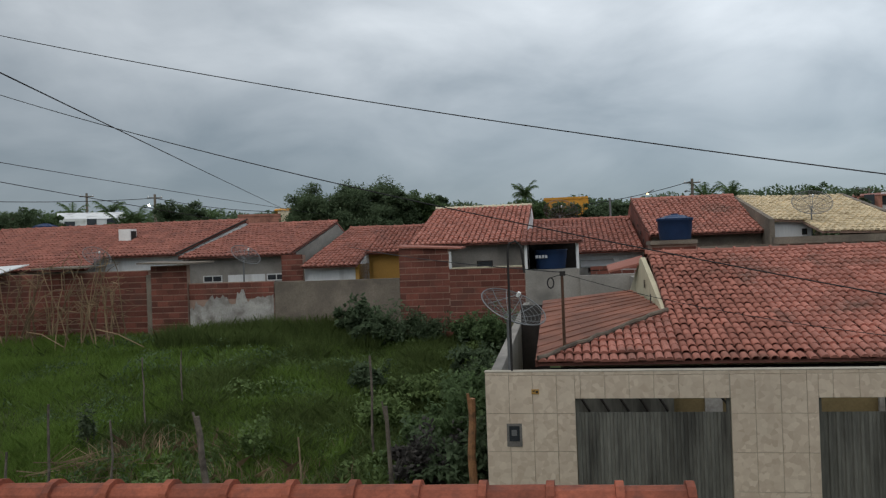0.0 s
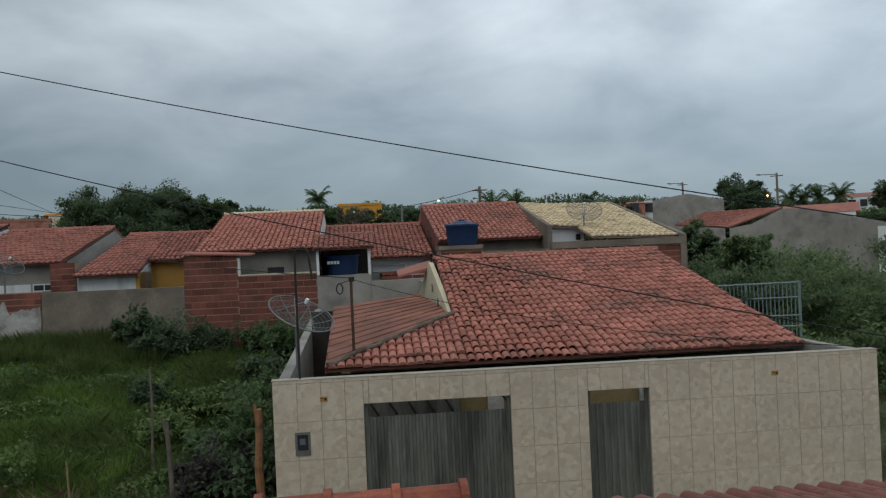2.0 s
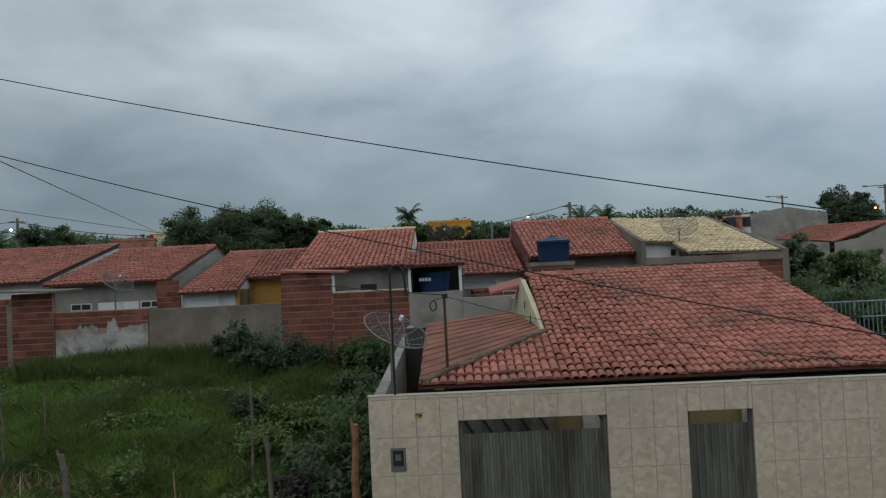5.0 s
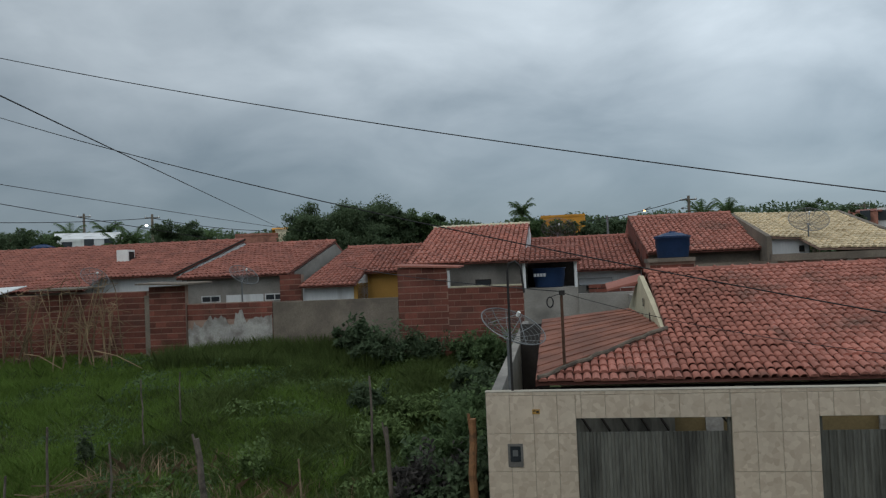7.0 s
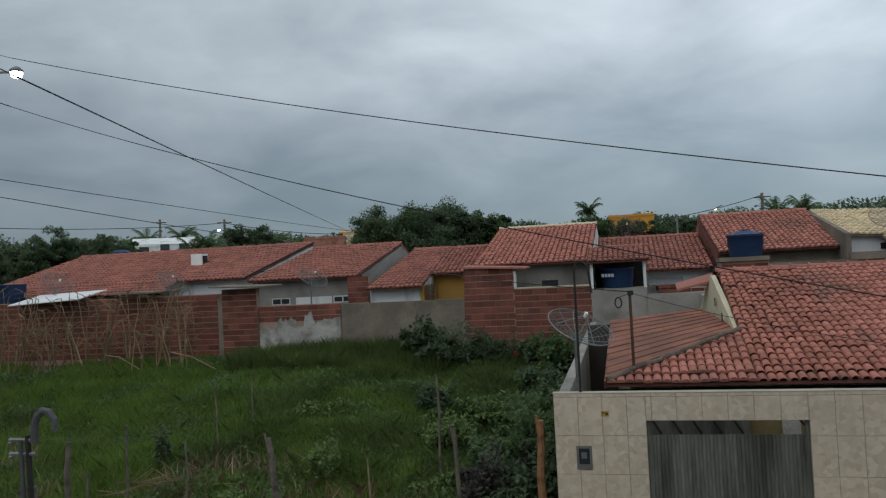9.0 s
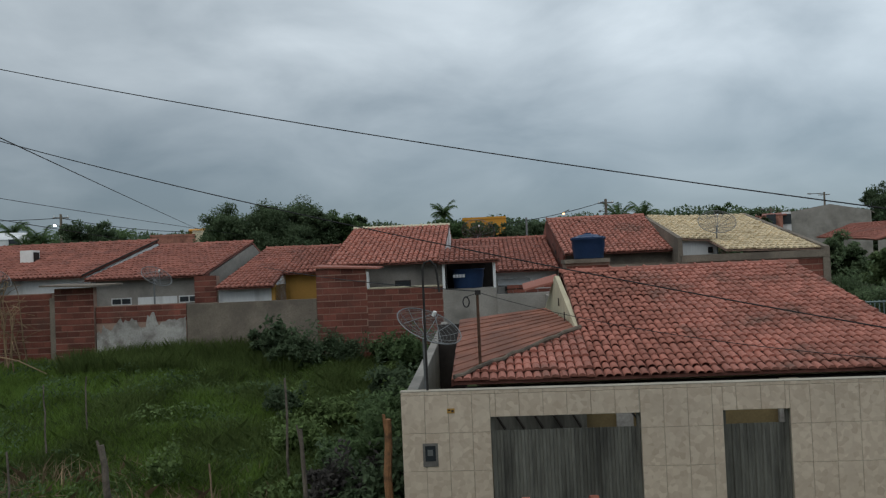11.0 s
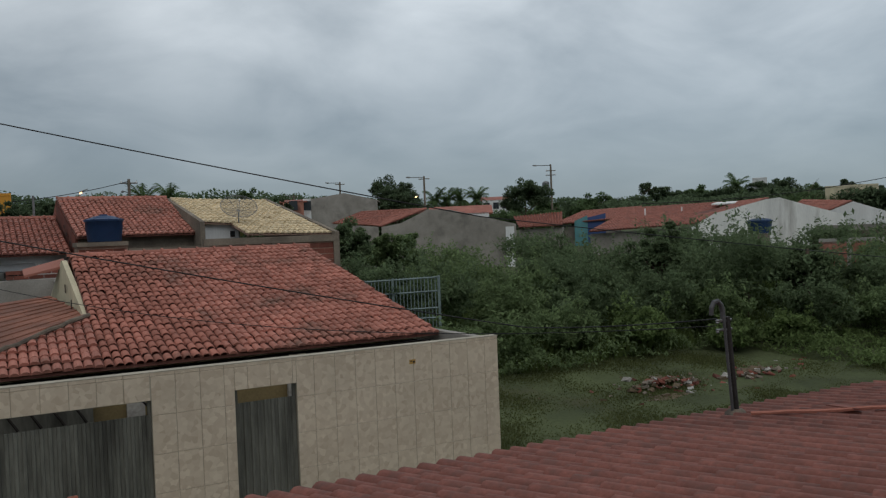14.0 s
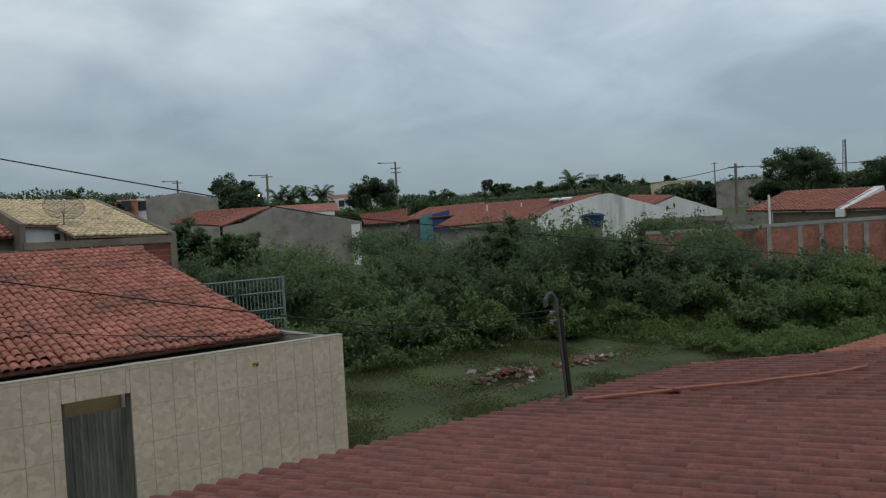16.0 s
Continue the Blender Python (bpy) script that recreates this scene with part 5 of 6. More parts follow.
plain_block("orange painted house among trees", 7.33, 10.4, 95, 2.9, 3.38, ORANGE)
plain_block("far brick house with a flat roof", -13.9, -11.0, 95, 2.2, 2.95, BRICKFAR)
plain_block("far house with an orange roof", -11.2, -9.9, 100, 2.4, 3.35, CREAM, ORANGE)
plain_block("white two-storey house with a red roof", -24.9, -21.3, 88, 2.2, 3.0, WHITE, WHITE, 3)
plain_block("pale annex with a flat roof", -25.4, -23.4, 84, 2.0, 2.85, WHITE_OLD, None, 1)
plain_block("far house with a red roof", 3.2, 6.0, 110, 2.3, 2.8, WHITE, CLAY)
plain_block("far house with a red roof", 27.2, 28.6, 90, 1.9, 2.6, BRICKFAR, CLAY, 1)
plain_block("small white flat-roofed annex", 28.55, 29.1, 91, 1.8, 2.6, WHITE, None, 1)
h = far_house("long grey hall with a low gabled front")
screen_wall(h, [far(29.0, 95, 2.7), far(31.4, 95, 3.05), far(33.7, 95, 2.5)], 0.3, RENDER_GREY)
part("roof", Kit().slab(far(29.0, 95.2, 2.72), far(31.4, 95.2, 3.07), far(31.8, 112, 2.75), far(29.4, 112, 2.4), 0.12).slab(far(31.4, 95.2, 3.07), far(33.7, 95.2, 2.52), far(34.0, 112, 2.3), far(31.8, 112, 2.75), 0.12), CONCRETE, h)
plain_block("white two-storey house with a red roof", 41.0, 42.9, 130, 1.2, 2.2, WHITE, CLAY, 3)
h = far_house("row house with a faded red tile roof and grey wall")
tile_roof(h, "front", far(43.6, 70, .2), far(46.6, 68, .25), far(43.2, 82, .95), far(46.6, 80, 1.15), CLAY, 0.25, 0.5, seed=38)
screen_wall(h, [far(43.6, 70.4, .05), far(46.6, 68.4, .1)], 0.2, RENDER_GREY)
plain_block("low house with a red roof", 37.5, 41.5, 85, .9, 1.35, WHITE, CLAY)
plain_block("pale flat-roofed building on the rise", 63.3, 66.3, 150, 1.0, 1.95, CREAM)
plain_block("grey flat-roofed building on the rise", 67.5, 70.4, 140, .8, 1.7, RENDER_GREY)
plain_block("small white building on the rise", 59.0, 59.9, 160, 1.8, 2.75, WHITE, None, 1)
plain_block("low house under a red roof", -33.5, -29.8, 60, .6, 1.3, WHITE_OLD, CLAY)


# ---- poles ----
def power_pole(az, d, el_top, arm=0.0, trafo=False, lamp=False, lit=False, label="tall concrete power pole with cross arm"):
    top = far(az, d, el_top)
    z0 = foot_at(top) - 0.3
    g = thing("power_pole", (top.x, top.y, z0), label, "power pole", "power poles")
    side = Vector((math.cos(radians(az)), -math.sin(radians(az)), 0))
    part("pole", Kit().rod((top.x, top.y, z0), top, 0.19, 0.12, 8), CONCRETE, g)
    if arm:
        part("lamp_arm", Kit().rod(top - Vector((0, 0, 0.15)), top - Vector((0, 0, 0.1)) - side * arm, 0.05, n=6), STEEL, g)
        part("lamp_head", Kit().rod(top - Vector((0, 0, 0.1)) - side * arm, top - Vector((0, 0, 0.05)) - side * (arm + 0.5), 0.12, 0.07, 8), STEEL, g)
    for dz in ((0.9, 1.5) if trafo else (0.35,)):
        c = top - Vector((0, 0, dz))
        part("cross_arm", Kit().rod(c - side * 0.7, c + side * 0.7, 0.06, n=5), WOOD, g)
        for f in (-0.6, 0, 0.6):
            part("insulator", Kit().rod(c + side * f, c + side * f + Vector((0, 0, 0.22)), 0.05, 0.03, 6), PLASTIC, g)
    if trafo:
        c = top - Vector((0, 0, 3.6)) - side * 0.75
        part("transformer", Kit().lathe(c, [(0.4, 0), (0.5, 0.06), (0.5, 1.05), (0.42, 1.15), (0.15, 1.3)], 14), STEEL, g)
    if lamp:
        c = top - Vector((0, 0, 1.0)) - side * 0.55
        part("lamp_arm", Kit().rod(top - Vector((0, 0, 1.2)), c, 0.04, n=5), STEEL, g)
        part("lamp_head", Kit().lathe(c - Vector((0, 0, 0.18)), [(0.03, 0), (0.12, 0.03), (0.14, 0.1), (0.06, 0.18)], 10), LIT if lit else STEEL, g)
    return g


def lit_lamp(az, el, d, power):
    c = far(az, d, el)
    g = thing("street_lamp", c, "lit street lamp head with a warm glow", "street lamp", "street lamps")
    part("glowing_head", Kit().lathe(c, [(0.02, -0.09), (0.1, -0.06), (0.12, 0.02), (0.06, 0.09)], 12), power, g)
    part("housing", Kit().rod(c + Vector((0, 0, 0.1)), c + Vector((0.6, 0, 0.35)), 0.05, n=6), STEEL, g)


def glow(name, colour, strength):
    m = bpy.data.materials.new(name)
    m.use_nodes = True
    b = m.node_tree.nodes["Principled BSDF"]
    b.inputs["Base Color"].default_value = (*colour, 1)
    b.inputs["Emission Color"].default_value = (*colour, 1)
    b.inputs["Emission Strength"].default_value = strength
    return m


LIT = glow("white_lamp_glow", (1.0, 0.97, 0.88), 9.0)
LIT_WARM = glow("sodium_lamp_glow", (1.0, 0.5, 0.2), 6.0)
power_pole(-19.2, 85, 4.55, lamp=True, lit=True, label="concrete power pole with a lit white lamp")
power_pole(-23.35, 95, 4.65)
power_pole(17.33, 75, 4.35, lamp=True, label="concrete power pole with cross arm")
power_pole(31.1, 120, 3.85, arm=1.6, label="concrete street light pole with a long arm")
power_pole(37.0, 105, 4.05, arm=1.8, label="concrete street light pole with a long arm")
power_pole(45.85, 115, 4.5, arm=2.0, trafo=True, label="concrete power pole with a transformer and lamp arm")
power_pole(68.84, 80, 2.9, lamp=True, label="concrete power pole with lamps")
power_pole(67.44, 200, 3.1, label="distant thin pole with a lamp")
power_pole(27.9, 130, 3.05, arm=1.0, label="concrete street light pole with a long arm")
lit_lamp(14.4, 3.5, 80, LIT_WARM)
lit_lamp(36.4, 2.62, 100, LIT_WARM)


def near_street_lamp():
    """Concrete pole from which the overhead cables set out, with a lit lamp on its arm."""
    top = far(-38.5, 26.0, z=12.7)
    head = far(-31.65, 23.5, 13.85)
    g = thing("street_lamp", (top.x, top.y, foot_at(top) - 0.2), "concrete pole with a lit white street lamp on a long arm", "street lamp", "street lamps")
    part("pole", Kit().rod((top.x, top.y, foot_at(top) - 0.2), top, 0.19, 0.12, 10), CONCRETE, g)
    neck = head + Vector((-0.25, 0.1, 0.06))
    part("lamp_arm", Kit().tube([top - Vector((0, 0, 2.5)), (top - Vector((0, 0, 2.0))).lerp(neck, 0.5), neck], 0.04, 0.03, 7), STEEL, g)
    part("lamp_head", Kit().lathe(head + Vector((0, 0, 0.02)), [(0.16, 0), (0.17, 0.05), (0.1, 0.12), (0.03, 0.15)], 14), STEEL, g)
    part("glowing_bowl", Kit().lathe(head + Vector((0, 0, -0.14)), [(0.04, 0), (0.12, 0.04), (0.155, 0.155)], 14), LIT, g)


near_street_lamp()
g = thing("thin_pole", far(11.87, 40, z=2), "thin grey pole beside the roofs", "pole", "poles")
part("pole", Kit().rod(far(11.87, 40, z=2), far(11.87, 40, 3.35), 0.05, n=6), STEEL, g)


def lattice_tower():
    base, top = far(75.2, 220, z=6), far(75.24, 220, 3.9)
    g = thing("radio_tower", base, "thin red and white lattice radio tower far off", "tower")
    for i in range(3):
        w = 2 * math.pi * i / 3
        o = Vector((math.cos(w), math.sin(w), 0)) * 0.7
        part("leg", Kit().rod(base + o, top + o * 0.5, 0.1, n=4), STEEL, g)
    k = Kit()
    for i in range(14):
        z0, z1 = i / 14, (i + 1) / 14
        for j in range(3):
            w0, w1 = 2 * math.pi * j / 3, 2 * math.pi * (j + 1) / 3
            k.rod(base.lerp(top, z0) + Vector((math.cos(w0), math.sin(w0), 0)) * (0.7 - 0.35 * z0), base.lerp(top, z1) + Vector((math.cos(w1), math.sin(w1), 0)) * (0.7 - 0.35 * z1), 0.05, n=3, cap=False)
    part("bracing", k, RUST, g)


lattice_tower()


# ---- plants ----
def leaf_cloud(name, centres, size, material, parent=None, seed=0, aspect=0.55, droop=0.3, up=0.35, base=(0, 0, 0)):
    """Many small leaf blades, each a bent quad, at the given places."""
    rng = np.random.default_rng(seed)
    c = np.asarray(centres, float)
    n = len(c)
    th, ph = rng.uniform(0, 2 * np.pi, n), rng.normal(-droop, 0.5, n)
    d = np.stack([np.cos(th) * np.cos(ph), np.sin(th) * np.cos(ph), np.sin(ph)], -1)
    t = np.stack([-np.sin(th), np.cos(th), rng.normal(0, up, n)], -1)
    t /= np.linalg.norm(t, axis=1)[:, None]
    s = (size * rng.uniform(0.6, 1.35, n))[:, None]
    a = c - d * s * 0.5
    m1, m2 = c + t * s * aspect * 0.5, c - t * s * aspect * 0.5
    b = c + d * s * 0.5 - np.array([0, 0, 0.12]) * s
    v = np.stack([a, m1, b, m2], 1).reshape(-1, 3) - np.asarray(base, float)
    me = bpy.data.meshes.new(name)
    idx = np.arange(n * 4, dtype=np.int32)
    me.vertices.add(n * 4)
    me.vertices.foreach_set("co", v.astype(np.float32).ravel())
    me.loops.add(n * 4)
    me.loops.foreach_set("vertex_index", idx)
    me.polygons.add(n)
    me.polygons.foreach_set("loop_start", np.arange(0, n * 4, 4, dtype=np.int32))
    me.polygons.foreach_set("loop_total", np.full(n, 4, dtype=np.int32))
    me.materials.append(material)
    me.update(calc_edges=True)
    ob = new(name, me)
    if parent is not None:
        ob.parent = parent
    return ob


def crown_points(rng, centre, rad, clumps, leaves, clump_r, low=-0.5):
    """Clumps lie near the skin of an uneven blob, leaves thickest at their tops."""
    c, rad = np.array(centre, float), np.array(rad, float)
    lobes = [(np.zeros(3), 0.72)]
    for i in range(5):
        w = 2 * np.pi * (i + rng.uniform(-0.3, 0.3)) / 5
        lobes.append((np.array([np.cos(w), np.sin(w), rng.uniform(-0.5, 0.75)]) * rng.uniform(0.42, 0.6), rng.uniform(0.38, 0.55)))
    out = []
    for q in range(clumps):
        shift, share = lobes[q % 6]
        d = rng.normal(0, 1, 3)
        d /= np.linalg.norm(d)
        if d[2] < low:
            d[2] = -d[2] * 0.5
        p = c + (shift + d * share * rng.uniform(0.1, 1.0) ** 0.45) * rad
        r = clump_r * rng.uniform(0.45, 1.1)
        l = rng.normal(0, 1, (leaves, 3))
        l /= np.linalg.norm(l, axis=1)[:, None] + 1e-6
        l *= r * rng.uniform(0.4, 1.0, (leaves, 1))
        l[:, 2] *= 0.7
        out.append(p + l)
    return np.concatenate(out)


def limbs(kit, rng, foot, top, r, spread, n=6):
    foot, top = Vector(foot), Vector(top)
    mid = foot.lerp(top, 0.45) + Vector((rng.uniform(-0.1, 0.1), rng.uniform(-0.1, 0.1), 0)) * spread
    kit.tube([foot, foot.lerp(mid, 0.5), mid, top], r, r * 0.35, 7)
    for i in range(n):
        w = 2 * math.pi * i / n + rng.uniform(-0.4, 0.4)
        a = foot.lerp(top, rng.uniform(0.3, 0.7))
        b = a + Vector((math.cos(w), math.sin(w), rng.uniform(0.3, 0.9))) * spread * rng.uniform(0.5, 0.9)
        kit.tube([a, a.lerp(b, 0.5) + Vector((0, 0, spread * 0.08)), b], r * 0.4, r * 0.12, 5)


def tree(p, height, rad, rz, material, label, leaf=0.3, clumps=70, leaves=60, seed=0, group="trees", name="tree", trunk=0.2):
    """p: foot on the ground; the crown fills the upper part."""
    rng = np.random.default_rng(seed)
    base = Vector(p)
    g = thing(name, base, label, name, group)
    cz = base.z + height - rz
    k = Kit()
    limbs(k, random.Random(seed), base, (base.x, base.y, cz + rz * 0.4), trunk, rad, 7)
    part("trunk", k, BARK, g)
    pts = crown_points(rng, (base.x, base.y, cz), (rad, rad, rz), clumps, leaves, rad * 0.26)
    pts = pts[pts[:, 2] > base.z + 0.1]
    leaf_cloud("crown", pts, leaf, material, g, seed, base=base)
    return g


def far_tree(az, d, el_top, width, material, label, seed, leaf=None, clumps=80, flat=0.75):
    top = far(az, d, el_top + 0.35)
    z0 = foot_at(top)
    rad = width * 1.15 * d * 0.01745 / 2
    hgt = top.z - z0
    rz = max(min(hgt * 0.5, rad * flat), hgt * 0.43)
    return tree((top.x, top.y, z0), hgt * 0.97, rad, rz, material, label, leaf or d * 0.0027, clumps, 150, seed, trunk=0.18)


def palm(az, d, el_top, spread, seed, label="coconut palm with feathered fronds"):
    rng = random.Random(seed)
    top = far(az, d, el_top)
    z0 = foot_at(top)
    crown = Vector((top.x, top.y, top.z - spread * 0.35))
    g = thing("palm", (top.x, top.y, z0), label, "palm", "palms")
    part("trunk", Kit().tube([(top.x + 0.2, top.y, z0), (top.x + 0.1, top.y, (z0 + crown.z) / 2), crown], 0.17, 0.12, 7), BARK, g)
    for i in range(24):
        w = 2 * math.pi * i / 24 + rng.uniform(-0.2, 0.2)
        lift = rng.uniform(-0.4, 1.7)
        k = Kit()
        pts = []
        for j in range(7):
            f = j / 6
            r = spread * 0.36 * f
            pts.append(crown + Vector((math.cos(w) * r, math.sin(w) * r, spread * (lift * 0.42 * f - 0.3 * f * f))))
        side = Vector((-math.sin(w), math.cos(w), 0))
        for a, b in zip(pts, pts[1:]):
            k.rod(a, b, 0.025, n=3, cap=False)
            for t in (0, 0.14, 0.28, 0.42, 0.56, 0.7, 0.84):
                c = a.lerp(b, t)
                for q in (-1, 1):
                    tip = c + side * q * spread * 0.11 + (b - a) * 0.6 - Vector((0, 0, spread * rng.uniform(0.02, 0.09)))
                    k.face(c, c + (b - a) * 0.16, tip)
        part("frond", k, LEAF, g)
    return g


# far trees, one by one
far_tree(-7.6, 60, 6.0, 5.4, LEAF_MANGO, "broad dark green mango tree", 41, clumps=300, leaf=0.2)
far_tree(-5.0, 61, 5.75, 5.2, LEAF_MANGO, "broad dark green mango tree", 42, clumps=300, leaf=0.2)
far_tree(-9.2, 63, 4.4, 2.6, LEAF_MANGO, "rounded green tree beside the mango trees", 143, clumps=120, leaf=0.2)
far_tree(-3.0, 62, 5.0, 3.6, LEAF_MANGO, "rounded green tree behind the roofs", 43, clumps=160, leaf=0.2)
far_tree(-1.2, 63, 4.8, 3.2, LEAF, "rounded green tree behind the roofs", 44, clumps=150, leaf=0.2)
far_tree(-0.1, 70, 5.0, 1.9, LEAF_DARK, "tall dark tree behind the roofs", 45, clumps=80)
far_tree(1.0, 66, 4.1, 2.6, LEAF, "low green tree behind the roofs", 144, clumps=110)
far_tree(3.0, 75, 3.3, 3.0, LEAF, "low tree behind the roofs", 46)
far_tree(6.6, 72, 4.2, 2.4, LEAF, "bushy tree beneath a palm", 47, clumps=110)
palm(6.05, 74, 4.75, 3.4, 48)
far_tree(7.9, 82, 3.6, 3.0, LEAF, "low tree before the orange house", 149, clumps=120)
far_tree(9.9, 83, 3.55, 2.8, LEAF_DARK, "low tree behind the roofs", 49, clumps=120)
far_tree(12.2, 80, 3.5, 2.2, LEAF_DARK, "low tree behind the roofs", 50)
far_tree(13.8, 78, 3.7, 1.8, LEAF_DARK, "low tree behind the roofs", 51)
far_tree(16.0, 80, 3.6, 2.6, LEAF_DARK, "low tree behind the roofs", 52)
palm(18.2, 82, 3.9, 4.4, 53)
palm(19.8, 80, 4.05, 4.6, 54)
far_tree(19.2, 84, 3.4, 2.6, LEAF_DARK, "low tree behind the roofs", 55)
far_tree(22.0, 80, 3.7, 2.6, LEAF_GREY, "thin grey-green tree behind the roofs", 56, clumps=50)
far_tree(25.0, 62, 4.5, 2.1, LEAF, "leafy green tree behind the straw roof", 57, clumps=60)
far_tree(26.9, 66, 3.6, 1.9, LEAF_GREY, "thin grey-green tree behind the roofs", 58, clumps=45)
far_tree(35.1, 108, 4.35, 3.5, LEAF_DARK, "dense dark rounded tree", 59, clumps=120, flat=0.9)
for i, az in enumerate((37.7, 38.5, 39.5, 40.6)):
    palm(az, 118, 3.1, 5.0, 60 + i)
far_tree(39.2, 124, 2.3, 4.0, LEAF_DARK, "dark shrubs beneath the palms", 64)
far_tree(44.0, 112, 4.0, 3.3, LEAF_DARK, "dark green spreading tree", 65, clumps=110, flat=0.95)
far_tree(42.4, 104, 1.45, 3.6, LEAF, "low bushy tree before the white house", 166, clumps=90)
far_tree(45.3, 100, 1.6, 2.8, LEAF, "low bushy tree beside the power pole", 167, clumps=80)
far_tree(45.6, 118, 2.2, 1.6, LEAF, "small tree beside the pole", 66)
for i, (az, el, w) in enumerate(((48.6, 2.5, 3.2), (51.0, 2.1, 3.4), (53.3, 2.85, 2.4), (55.4, 2.65, 2.2), (57.2, 2.3, 2.6), (60.3, 2.85, 2.8), (62.4, 2.1, 2.6), (65.0, 2.5, 1.5), (66.4, 1.8, 2.6), (50.0, 1.9, 4), (54.2, 2.1, 4), (58.5, 2.0, 4), (62.0, 1.7, 4.5), (65.8, 1.3, 4), (69.0, 1.2, 4))):
    far_tree(az, 150 + 7 * (i % 4), el, w, LEAF_DARK if i % 3 else LEAF, "rounded tree on the wooded rise", 70 + i, clumps=70)
palm(58.0, 150, 3.15, 6.0, 90)
far_tree(72.8, 92, 3.8, 4.6, LEAF_DARK, "large dark green tree behind the yard wall", 91, clumps=130, flat=0.8)
far_tree(70.6, 95, 1.9, 2.2, LEAF_DARK, "dark tree behind the yard wall", 92)
far_tree(77.4, 95, 2.8, 3.4, LEAF_DARK, "dark tree behind the red roof", 93)
far_tree(81.0, 95, 2.6, 4.0, LEAF_DARK, "dark tree behind the red roof", 94)
far_tree(-17.7, 78, 4.55, 3.2, LEAF_MANGO, "dense dark rounded tree", 95, clumps=150, flat=0.8)
palm(-15.7, 80, 3.6, 4.0, 96)
palm(-21.3, 84, 3.4, 4.2, 97)
palm(-20.4, 84, 3.7, 4.4, 197)
palm(-22.0, 94, 4.3, 4.6, 98)
palm(-24.2, 94, 4.1, 4.4, 198)
far_tree(-25.8, 60, 4.0, 2.6, LEAF, "leafy tree behind the long roof", 199, clumps=100)
far_tree(-27.6, 60, 4.7, 3.2, LEAF_MANGO, "dark leafy tree behind the long roof", 99, clumps=150)
far_tree(-29.6, 60, 5.05, 3.4, LEAF_MANGO, "dark leafy tree behind the long roof", 100, clumps=130)
far_tree(-31.2, 58, 4.0, 2.4, LEAF_DARK, "dark leafy tree behind the long roof", 101, clumps=80)
far_tree(-34.0, 60, 4.2, 4.0, LEAF_DARK, "dark leafy tree behind the long roof", 102)


def woods():
    """Belts of distant trees that close the view."""
    rng = np.random.default_rng(9)
    pts = []
    for az in np.arange(-48, 96, 0.55):
        d = 150 + 30 * noise.noise((az * 0.2, 3, 0))
        top = 3.25 - 1.45 * step(24, 40, az) + 0.6 * noise.noise((az * 0.35, 0, 0)) + 0.7 * noise.noise((az * 1.1, 7, 0))
        p = far(az, d, top)
        z0 = lie(*SV(p.x, p.y))
        n = 1300
        q = rng.normal(0, 1, (n, 3)) * np.array([2.2, 2.2, 1])
        q[:, 2] = rng.uniform(z0, p.z, n) - (q[:, 0] ** 2 + q[:, 1] ** 2) * 0.07
        q[:, :2] += (p.x, p.y)
        pts.append(q)
    ob = leaf_cloud("distant_woods", np.concatenate(pts), 0.75, LEAF_MANGO, None, 9)
    tagged(ob, "belt of dark distant trees on the horizon", "woods", kind="stuff")


woods()


# ---- shrubs of the lots ----
def shrub(s, v, height, rad, material, seed, label="leafy green shrub in the weedy lot", leaf=0.13, clumps=45, leaves=70, group="shrubs"):
    z0 = lie(s, v) - 0.05
    p = W(s, v, z0)
    rng = np.random.default_rng(seed)
    g = thing("shrub", p, label, "shrub", group)
    k = Kit()
    limbs(k, random.Random(seed), p, p + Vector((0, 0, height * 0.6)), 0.035, rad * 0.8, 6)
    part("stem", k, BARK, g)
    pts = crown_points(rng, (p.x, p.y, p.z + height * 0.52), (rad, rad, height * 0.5), clumps, leaves, rad * 0.33, low=-0.95)
    # upright shoots break the outline
    shoots = [pts]
    for i in range(9):
        w, r = rng.uniform(0, 6.28), rad * rng.uniform(0.1, 0.95)
        q = np.array([p.x + math.cos(w) * r, p.y + math.sin(w) * r, p.z + height * rng.uniform(0.35, 0.75)])
        top = np.array([rng.uniform(-0.3, 0.3), rng.uniform(-0.3, 0.3), rng.uniform(0.25, 0.6)]) * height
        shoots.append(q + top * rng.uniform(0, 1, (55, 1)) + rng.normal(0, 0.06 + 0.03 * rad, (55, 3)))
    pts = np.concatenate(shoots)
    pts = pts[pts[:, 2] > p.z]
    leaf_cloud("foliage", pts, leaf, material, g, seed, base=p)
    return g


# the papaya-like shrub before the grey wall and those about it
shrub(-5.35, 13.0, 1.45, 0.75, LEAF_DARK, 201, "large broad-leaved shrub before the grey wall", 0.22, 30, 34)
shrub(-4.6, 12.4, 1.2, 0.9, LEAF_DARK, 202)
shrub(-3.3, 13.2, 1.0, 0.8, LEAF_DARK, 203)
shrub(-1.6, 13.0, 1.1, 0.9, LEAF, 204)
shrub(-0.7, 11.5, 1.3, 0.8, LEAF, 205)
shrub(-1.0, 9.0, 1.2, 0.9, LEAF_DARK, 206)
shrub(-0.9, 6.5, 1.4, 0.9, LEAF, 207)
shrub(-0.8, 4.3, 1.6, 0.8, LEAF, 208)
shrub(-0.8, 2.2, 1.5, 0.75, LEAF_DARK, 209)
shrub(-1.35, 2.6, 1.2, 0.75, PURPLE, 210, "dark purplish shrub in the weedy lot", 0.12)
shrub(-1.6, 4.8, 1.0, 0.8, LEAF, 211)
shrub(-3.0, 6.2, 0.75, 0.6, LEAF_LIGHT, 212)
